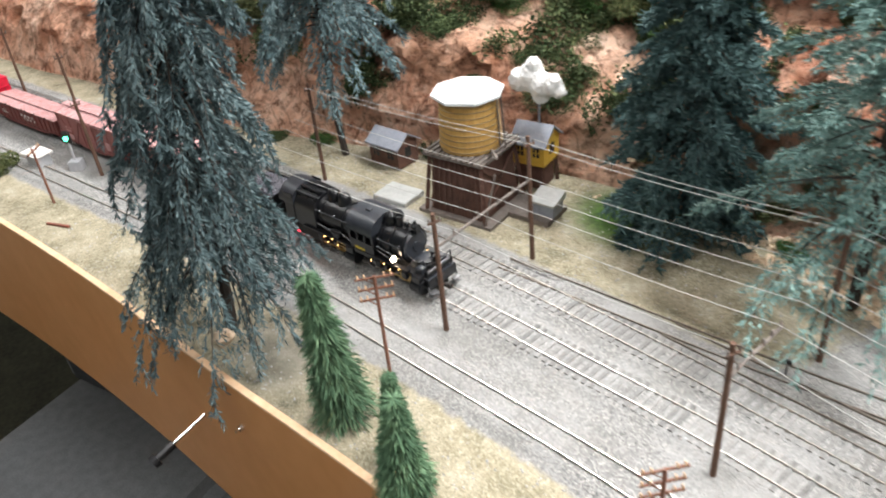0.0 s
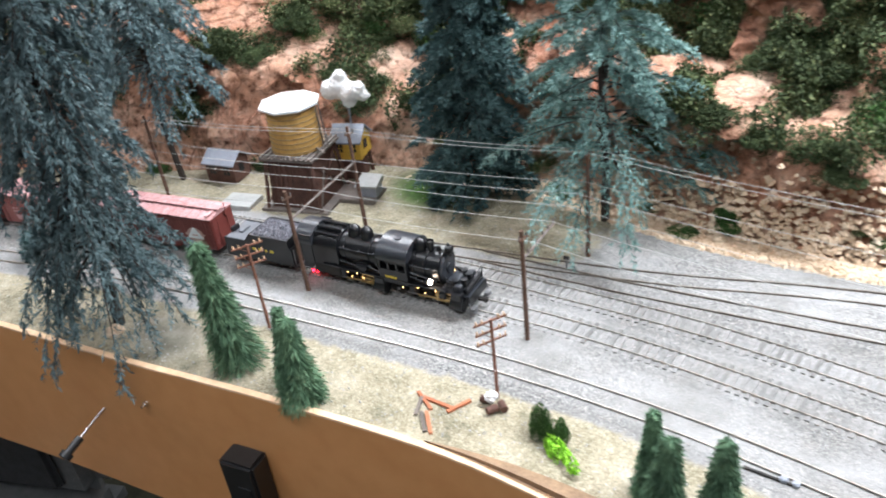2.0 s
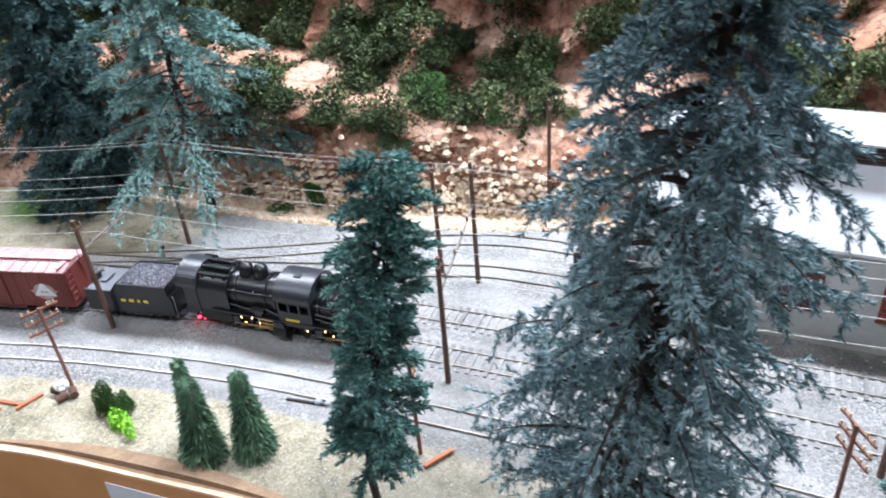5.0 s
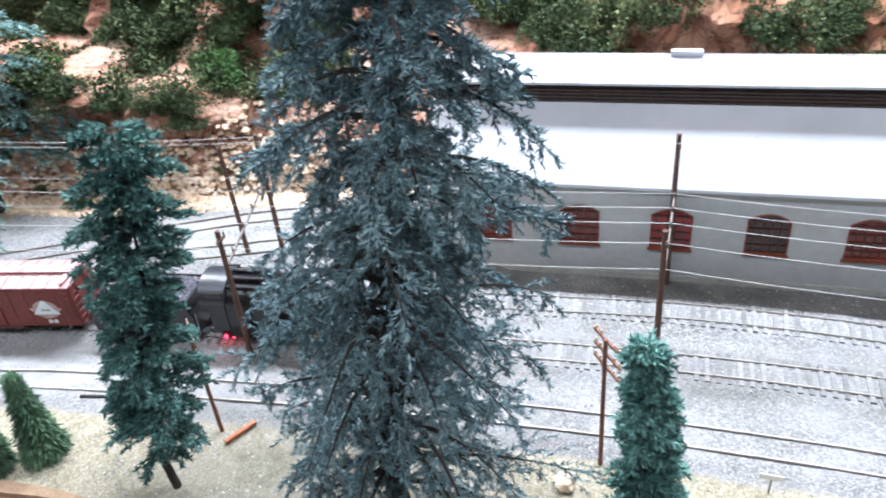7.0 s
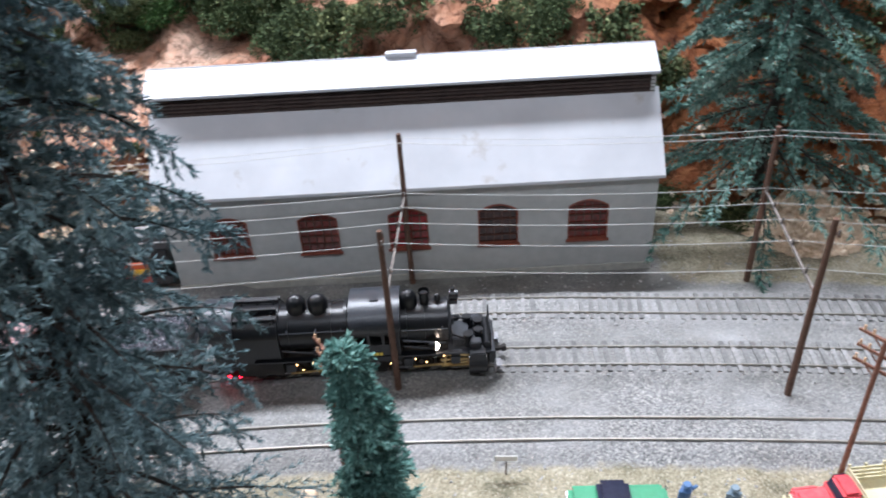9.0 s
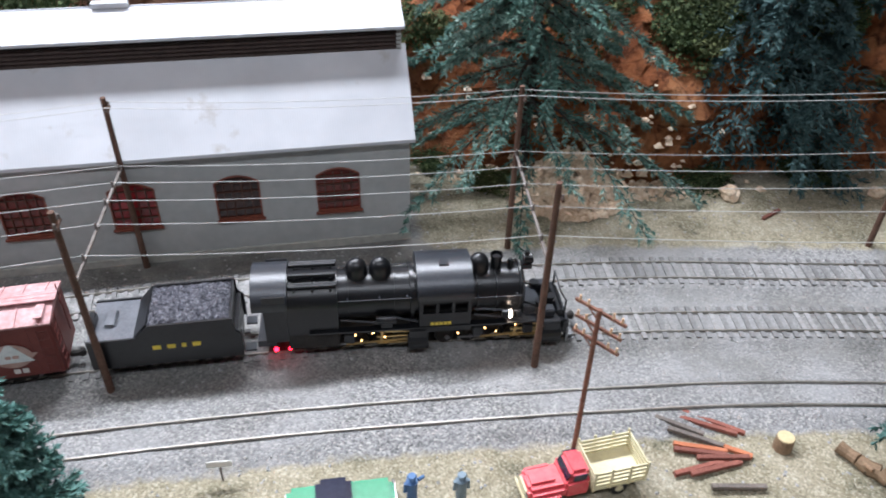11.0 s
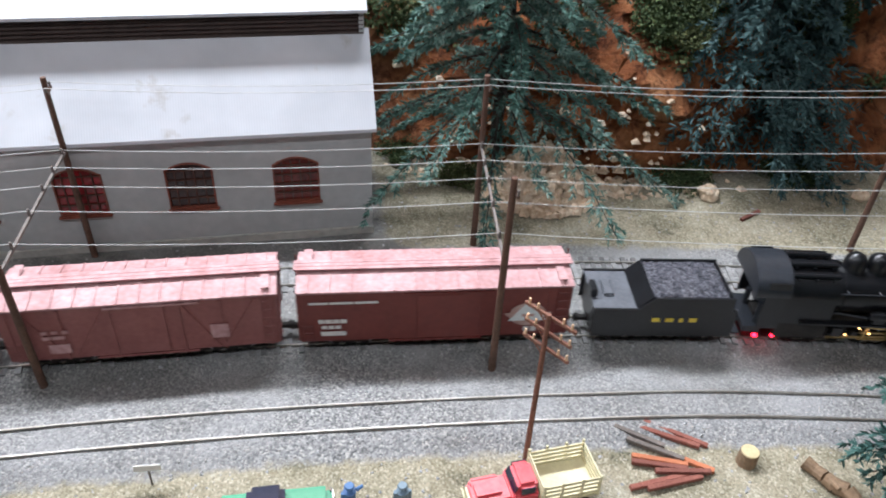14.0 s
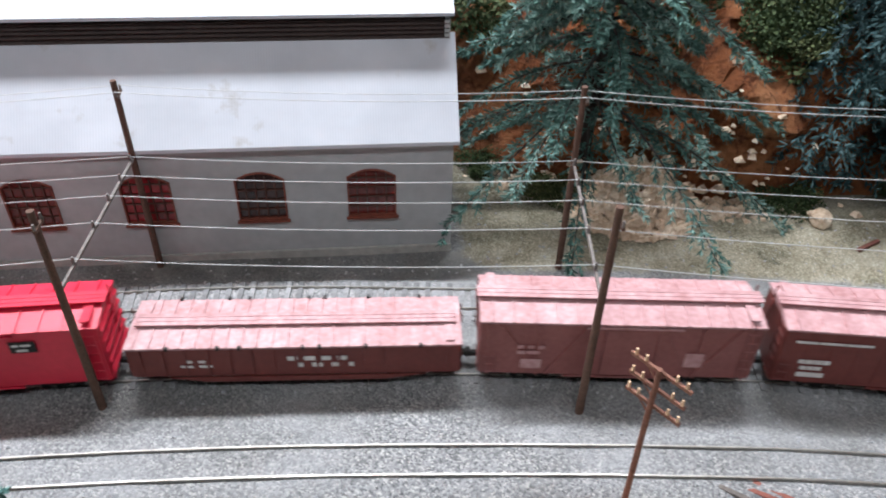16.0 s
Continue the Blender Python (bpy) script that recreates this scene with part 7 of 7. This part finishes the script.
figurine(-0.0104, -0.216, 0, M_GREYFIG, "tiny grey-blue painted toy figure standing on gravel", False)


def sign(x, y):
    s = empty("track_sign", pose(x, y, 0, 0, 0, -4))
    tagged(s, "small white board sign on a thin post", "sign")
    bm = bmesh.new()
    rod(bm, (0, 0.0006, -0.002), (0, 0.0006, 0.0125), 0.0005, seg=7)
    part("post", bm, M_GREYBAR, s)
    bm = bmesh.new()
    box(bm, 0, 0, 0.0105, 0.0120, 0.0007, 0.0040, bevel=0.0002)
    part("board", bm, M_WHITEBOARD, s)


sign(-0.1206, -0.1848)


def boulder(x, y, r, seed, mat=None):
    bm = bmesh.new()
    v = bmesh.ops.create_icosphere(bm, subdivisions=3, radius=r)["verts"]
    for q in v:
        q.co *= 1 + 0.35 * noise.noise(q.co * (1.6 / r) + Vector((seed, 0, 0)))
        q.co.z *= 0.7
    ob = part("boulder", bm, mat or M_CHIP)
    ob.matrix_basis = pose(x, y, r * 0.35)
    tagged(ob, "rough tan boulder lying in the gravel", "boulder", "boulders")


for i, (bx, by, br) in enumerate(((-0.2254, -0.1973, 0.006), (0.2467, 0.0118, 0.008), (0.1421, 0.0402, 0.007), (-0.603, 0.0663, 0.006), (-0.6776, 0.0498, 0.007), (0.3608, -0.0039, 0.006), (-1.0262, -0.363, 0.008))):
    boulder(bx, by, br, i * 3.1)


def switch_stand(x, y):
    s = empty("switch_stand", pose(x, y, 0, 0, 0, 20))
    tagged(s, "small dark switch stand beside the turnout", "switch stand")
    bm = bmesh.new()
    box(bm, 0, 0, -0.001, 0.012, 0.005, 0.003)
    part("base", bm, M_TIE, s)
    bm = bmesh.new()
    rod(bm, (0, 0, 0.002), (0, 0, 0.013), 0.0008, seg=7)
    part("mast", bm, M_STEEL, s)
    bm = bmesh.new()
    box(bm, 0, 0, 0.012, 0.0050, 0.0010, 0.0035)
    part("target", bm, M_UNDER, s)


switch_stand(-0.7631, -0.0633)


def crate_heap():
    """Dark scrap parts and a pale rag heaped by the telegraph pole."""
    s = empty("scrap_heap", pose(-0.7057, -0.2349, 0))
    tagged(s, "heap of rusty scrap drums and a white rag", "scrap heap")
    for i, (x, y, a) in enumerate(((-0.006, 0.002, 20), (0.004, -0.003, 70), (0.008, 0.004, -30))):
        bm = bmesh.new()
        c, d = math.cos(radians(a)), math.sin(radians(a))
        rod(bm, (x - c * 0.004, y - d * 0.004, 0.0028), (x + c * 0.004, y + d * 0.004, 0.0028), 0.0028, seg=12)
        part("drum", bm, M_TIMBER, s)
    bm = bmesh.new()
    v = bmesh.ops.create_icosphere(bm, subdivisions=3, radius=0.0045)["verts"]
    for q in v:
        q.co *= 1 + 0.4 * noise.noise(q.co * 400)
    bmesh.ops.translate(bm, verts=v, vec=(-0.002, 0.004, 0.006))
    part("rag", bm, M_COTTON, s)


crate_heap()


def switch_machine(x, y, turn):
    """A low throw rod with pale castings beside the siding."""
    s = empty("switch_machine", pose(x, y, 0.0022, 0, 0, turn))
    tagged(s, "small pale switch machine with a dark throw rod", "switch machine")
    bm = bmesh.new()
    beam(bm, (-0.020, 0.0, 0.0008), (0.010, 0.0, 0.0008), 0.0016, 0.0016)
    part("throw_rod", bm, M_UNDER, s)
    for x0, w in ((0.004, 0.0050), (0.011, 0.0040)):
        bm = bmesh.new()
        box(bm, x0, 0.0012, 0.0, w, 0.0042, 0.0030, bevel=0.0006)
        part("casting", bm, M_SHINGLE, s)


switch_machine(-0.525, -0.180, 8)


def dead_brush(x, y):
    """A curled dead brown fern lying before the siding."""
    rng = np.random.default_rng(9)
    P, D = [], []
    for b in range(9):
        a0 = rng.uniform(-0.6, 0.9)
        for i in range(40):
            u = i / 39
            a = a0 + u * 2.2
            p = np.array([-0.028 * math.sin(a) * (0.6 + 0.08 * b), 0.006 * (b - 4) / 4, 0.018 * (1 + math.cos(a)) * (0.5 + 0.06 * b)])
            for k in range(3):
                P.append(p)
                d = rng.normal(size=3) * 0.6 + np.array([0.6, 0, -0.3])
                D.append(d / np.linalg.norm(d))
    v, f = needles(np.array(P), np.array(D), 0.007, 0.0010, rng)
    ob = soup("dead_fern", v, f, M_DARKFIR)
    ob.matrix_basis = pose(x, y, 0)
    tagged(ob, "curled dead dark fern lying by the siding", "fern")


dead_brush(-1.2069, -0.3568)


# ---- signals and the relay case at the west end ----
M_GREENLED = glow("green_signal_glow", (0.05, 1.0, 0.45), 6.0)
M_REDSIG = glow("red_signal_glow", (1.0, 0.03, 0.05), 6.0)
M_SILVER = material("silver_paint", [(0.42, 0.43, 0.45), (0.56, 0.57, 0.60)], 90, 0.45, 0.3)


def signal(x, y, h, lens, label):
    s = empty("signal_mast", pose(x, y, 0, 0, 0, 60))
    tagged(s, label, "railway signal")
    bm = bmesh.new()
    box(bm, 0, 0, -0.001, 0.014, 0.012, 0.012, bevel=0.0006)
    part("base_case", bm, M_SILVER, s)
    bm = bmesh.new()
    rod(bm, (0, 0, 0.011), (0, 0, h), 0.0013, seg=8)
    part("mast", bm, M_SILVER, s)
    bm = bmesh.new()
    box(bm, 0, 0, h - 0.003, 0.009, 0.004, 0.015, bevel=0.0015)
    part("head", bm, M_UNDER, s)
    bm = bmesh.new()
    rod(bm, (0, -0.0020, h + 0.004), (0, -0.0032, h + 0.004), 0.0028, seg=14)
    part("lens", bm, lens, s)


signal(-1.4247, -0.4141, 0.034, M_GREENLED, "silver signal with a glowing green lamp")
signal(-1.5167, -0.2975, 0.040, M_REDSIG, "silver signal with a glowing red lamp")


def relay_case(x, y):
    s = empty("relay_case", pose(x, y, 0, 0, 0, 25))
    tagged(s, "silver relay case with a wide flat lid", "relay case")
    bm = bmesh.new()
    box(bm, 0, 0, -0.001, 0.024, 0.016, 0.016, bevel=0.0006)
    part("case", bm, M_SILVER, s)
    bm = bmesh.new()
    box(bm, 0, 0, 0.0150, 0.032, 0.022, 0.0024, bevel=0.0006)
    part("lid", bm, M_WHITEBOARD, s)


relay_case(-1.4648, -0.4487)
bush(2, Vector((-1.4884, -0.4944, -0.004)), 0.05, 40, 1.0, "yard bushes", "ragged green bush at the layout's edge")
# undergrowth at the foot of the hill
_r = random.Random(8)
for i in range(14):
    ux = _r.choice((_r.uniform(-1.5, -0.85), _r.uniform(0.02, 0.55)))
    uy = curve_at(HILL, ux)[0] + _r.uniform(-0.02, 0.03)
    bush(_r.choice((0, 2, 4, 3) if ux < 0 else (0, 4, 1, 2)), Vector((ux, uy, -0.004)), _r.uniform(0.025, 0.05), _r.uniform(0, 360), 0.75, "undergrowth at the hill's foot", "ragged low bush at the foot of the hill")


# ---- things on the fascia and under it ----
M_PLASTIC = material("black_plastic", [(0.012, 0.012, 0.013), (0.022, 0.022, 0.024)], 120, 0.35, bump=0.1)
M_PAPER = material("white_paper", [(0.74, 0.75, 0.78), (0.82, 0.83, 0.86)], 20, 0.8)


def fascia_spot(x):
    y, dy = curve_at(FASCIA, x)
    return y, math.degrees(math.atan(dy))


def pull_knob(x, z):
    y, a = fascia_spot(x)
    k = empty("pull_knob", pose(x, y, z, 0, 0, a))
    tagged(k, "steel pull rod with a black knob on the fascia", "knob")
    bm = bmesh.new()
    rod(bm, (0, 0.004, 0), (-0.002, -0.030, -0.010), 0.0013, seg=10)
    part("rod", bm, M_CHROME, k)
    bm = bmesh.new()
    rod(bm, (-0.002, -0.030, -0.010), (-0.0028, -0.045, -0.0145), 0.0038, 0.0034, 16)
    rod(bm, (-0.0028, -0.045, -0.0145), (-0.0031, -0.050, -0.0160), 0.0060, 0.0052, 18)
    part("grip", bm, M_PLASTIC, k)


pull_knob(-1.0343, -0.0672)


def throttle_box(x, z):
    y, a = fascia_spot(x)
    k = empty("socket_box", pose(x, y, z, 0, 0, a))
    tagged(k, "black plastic socket box screwed to the fascia", "box")
    bm = bmesh.new()
    box(bm, 0, -0.011, -0.062, 0.034, 0.022, 0.062, bevel=0.0025)
    part("case", bm, M_PLASTIC, k)
    bm = bmesh.new()
    box(bm, 0.004, -0.0225, -0.045, 0.012, 0.001, 0.020)
    part("front_plate", bm, M_PLASTIC, k)


throttle_box(-0.8767, -0.0591)


def small_screw(x, z, r, mat, label, name):
    y, a = fascia_spot(x)
    bm = bmesh.new()
    rod(bm, (0, 0.001, 0), (0, -0.003, 0), r, r * 0.8, 14)
    rod(bm, (0, -0.003, 0), (0, -0.006, 0), r * 0.5, r * 0.45, 12)
    ob = part(name, bm, mat)
    ob.matrix_basis = pose(x, y, z, 0, 0, a)
    tagged(ob, label, "screw")


small_screw(-0.9751, -0.0426, 0.0026, M_CHROME, "bright screw head in the orange fascia", "screw")
small_screw(-0.7475, -0.072, 0.0046, M_BRASS, "brass cable socket in the orange fascia", "cable_socket")


def cable(x, z):
    y, a = fascia_spot(x)
    cu = bpy.data.curves.new("cable", "CURVE")
    cu.dimensions, cu.bevel_depth, cu.bevel_resolution = "3D", 0.0022, 3
    sp = cu.splines.new("POLY")
    pts = [(0.032 * math.cos(t), -0.008 - 0.004 * math.sin(t), 0.026 * math.sin(t) - 0.02) for t in np.linspace(-0.6, math.pi + 0.6, 24)]
    sp.points.add(len(pts) - 1)
    for p, q in zip(sp.points, pts):
        p.co = (*q, 1)
    cu.materials.append(M_PLASTIC)
    ob = new("cable", cu)
    ob.matrix_basis = pose(x, y, z, 0, 0, a)
    tagged(ob, "loop of black cable hanging on the fascia", "cable")


cable(-0.6981, -0.0564)


def notice(x, z, sx, sz, turn):
    y, a = fascia_spot(x)
    bm = bmesh.new()
    prism(bm, [(-sx / 2, -sz), (sx / 2, -sz), (sx / 2, 0), (-sx / 2, 0)], "y", -0.0008, 0.0)
    ob = part("paper_notice", bm, M_PAPER)
    ob.matrix_basis = pose(x, y - 0.0006, z, 0, turn, a)
    tagged(ob, "white paper notice fixed to the fascia", "notice")


notice(-0.5787, -0.0118, 0.09, 0.06, 2)
notice(-1.470, -0.0200, 0.10, 0.06, 4)


# wood backing behind the fascia's edge
def cleat():
    verts, faces = [], []
    xs = np.arange(-0.72, -0.45, 0.01)
    for i, x in enumerate(xs):
        y, dy = curve_at(FASCIA, x)
        k = math.sin(math.pi * i / (len(xs) - 1))
        for off, z in ((0.0056, -0.008), (0.0056, 0.002 + 0.004 * k), (0.0056 + 0.010 * k + 0.001, 0.001 + 0.003 * k), (0.0056 + 0.010 * k + 0.001, -0.008)):
            verts.append((x, y + off, z))
    for i in range(len(xs) - 1):
        for j in range(4):
            k = (j + 1) % 4
            faces.append((i * 4 + j, i * 4 + k, i * 4 + 4 + k, i * 4 + 4 + j))
    tagged(soup("scenery_edge", verts, faces, M_LOGBARK), "brown torn scenery edge behind the fascia", "edge", kind="structure")


cleat()

# ---- under the layout: carpet, chair ----
M_CHAIR = material("grey_chair_fabric", [(0.16, 0.17, 0.18), (0.24, 0.25, 0.26)], 60, 0.9)
M_CHAIRDARK = material("dark_chair_fabric", [(0.035, 0.037, 0.04), (0.07, 0.073, 0.08)], 60, 0.9)


def chair():
    c = empty("padded_chair", pose(-1.62, -0.60, -1.10, 0, 0, 30))
    tagged(c, "grey padded chair pushed under the layout", "chair")
    bm = bmesh.new()
    box(bm, 0, 0, 0.42, 0.46, 0.46, 0.08, bevel=0.03)
    part("seat", bm, M_CHAIR, c)
    bm = bmesh.new()
    box(bm, 0, 0.20, 0.50, 0.44, 0.07, 0.38, bevel=0.03)
    back = part("backrest", bm, M_CHAIR, c)
    bm = bmesh.new()
    box(bm, 0, 0.160, 0.54, 0.32, 0.02, 0.28, bevel=0.008)
    part("pad", bm, M_CHAIRDARK, back)
    for sx in (-1, 1):
        for sy in (-1, 1):
            bm = bmesh.new()
            rod(bm, (sx * 0.20, sy * 0.20, 0), (sx * 0.19, sy * 0.19, 0.43), 0.012, seg=10)
            part("leg", bm, M_PLASTIC, c)


chair()


# ---- ties: one by one where the camera passes, joined beyond ----
def lay_ties(number, line, x0, x1, near0, near1, step=0.0066):
    bm = bmesh.new()
    box(bm, 0, 0, 0, 0.0028, 0.0275, 0.0030)
    me = mesh_of("tie", bm, M_TIE)
    rng = random.Random(number)
    rest_v, rest_f = [], []
    cube = [(-1, -1, 0), (1, -1, 0), (1, 1, 0), (-1, 1, 0), (-1, -1, 1), (1, -1, 1), (1, 1, 1), (-1, 1, 1)]
    for x, y, a in along(line, x0, x1, step):
        z = 0.0004 + rng.uniform(-0.0005, 0.0002)
        m = pose(x, y, z, 0, 0, math.degrees(a) + rng.uniform(-2, 2))
        if near0 < x < near1:
            shared("tie", me, m, TRACKS[number])
        else:
            b = len(rest_v)
            rest_v += [m @ Vector((u * 0.0015, v * 0.01275, w * 0.0030)) for u, v, w in cube]
            rest_f += [tuple(b + i for i in q) for q in ((4, 5, 6, 7), (0, 1, 5, 4), (1, 2, 6, 5), (2, 3, 7, 6), (3, 0, 4, 7))]
    if rest_v:
        soup("far_tie_row", rest_v, rest_f, M_TIE, TRACKS[number], kind="stuff")


lay_ties(2, TRACK_2, -2.3, 1.0, -1.05, 0.45)
lay_ties(3, TRACK_3, -2.3, 1.0, -1.05, 0.45)


# ---- the train's run ----
def track_length():
    """Length along the main track against x."""
    xs = np.arange(-2.6, 1.3, 0.005)
    ys = np.array([curve_at(TRACK_2, x)[0] for x in xs])
    return xs, np.concatenate([[0], np.cumsum(np.hypot(np.diff(xs), np.diff(ys)))])


FRONT = [(0, 1.767), (0.5, 1.815), (1.5, 1.912), (2.5, 2.007), (3.5, 2.106), (4.2, 2.176), (5.2, 2.274), (6.3, 2.379), (7.0, 2.448), (8.0, 2.539), (9.0, 2.633), (10.2, 2.750), (11.3, 2.856), (12.5, 2.9715), (13.5, 3.072), (14.5, 3.174), (15.2, 3.243), (16.0, 3.320)]


def motions():
    xs, ss = track_length()
    times = np.arange(0, 16.01, 0.5)
    front = [float(curve_at(FRONT, t)[0]) for t in times]
    for ob, off in TRAIN:
        rows = []
        for t, s in zip(times, front):
            x = float(np.interp(s + off, ss, xs))
            y, dy = curve_at(TRACK_2, x)
            rows.append((float(t), pose(x, y, 0, 0, 0, math.degrees(math.atan(dy)))))
        walk(ob, rows)
    # driving wheels turn with the way travelled
    turns = np.arange(0, 16.01, 0.1)
    way = [float(curve_at(FRONT, t)[0]) for t in turns]
    for ob, x, y, z, r in WHEELS:
        walk(ob, [(float(t), pose(x, y, z, 0, math.degrees((w - way[0]) / r), 0)) for t, w in zip(turns, way)])


motions()
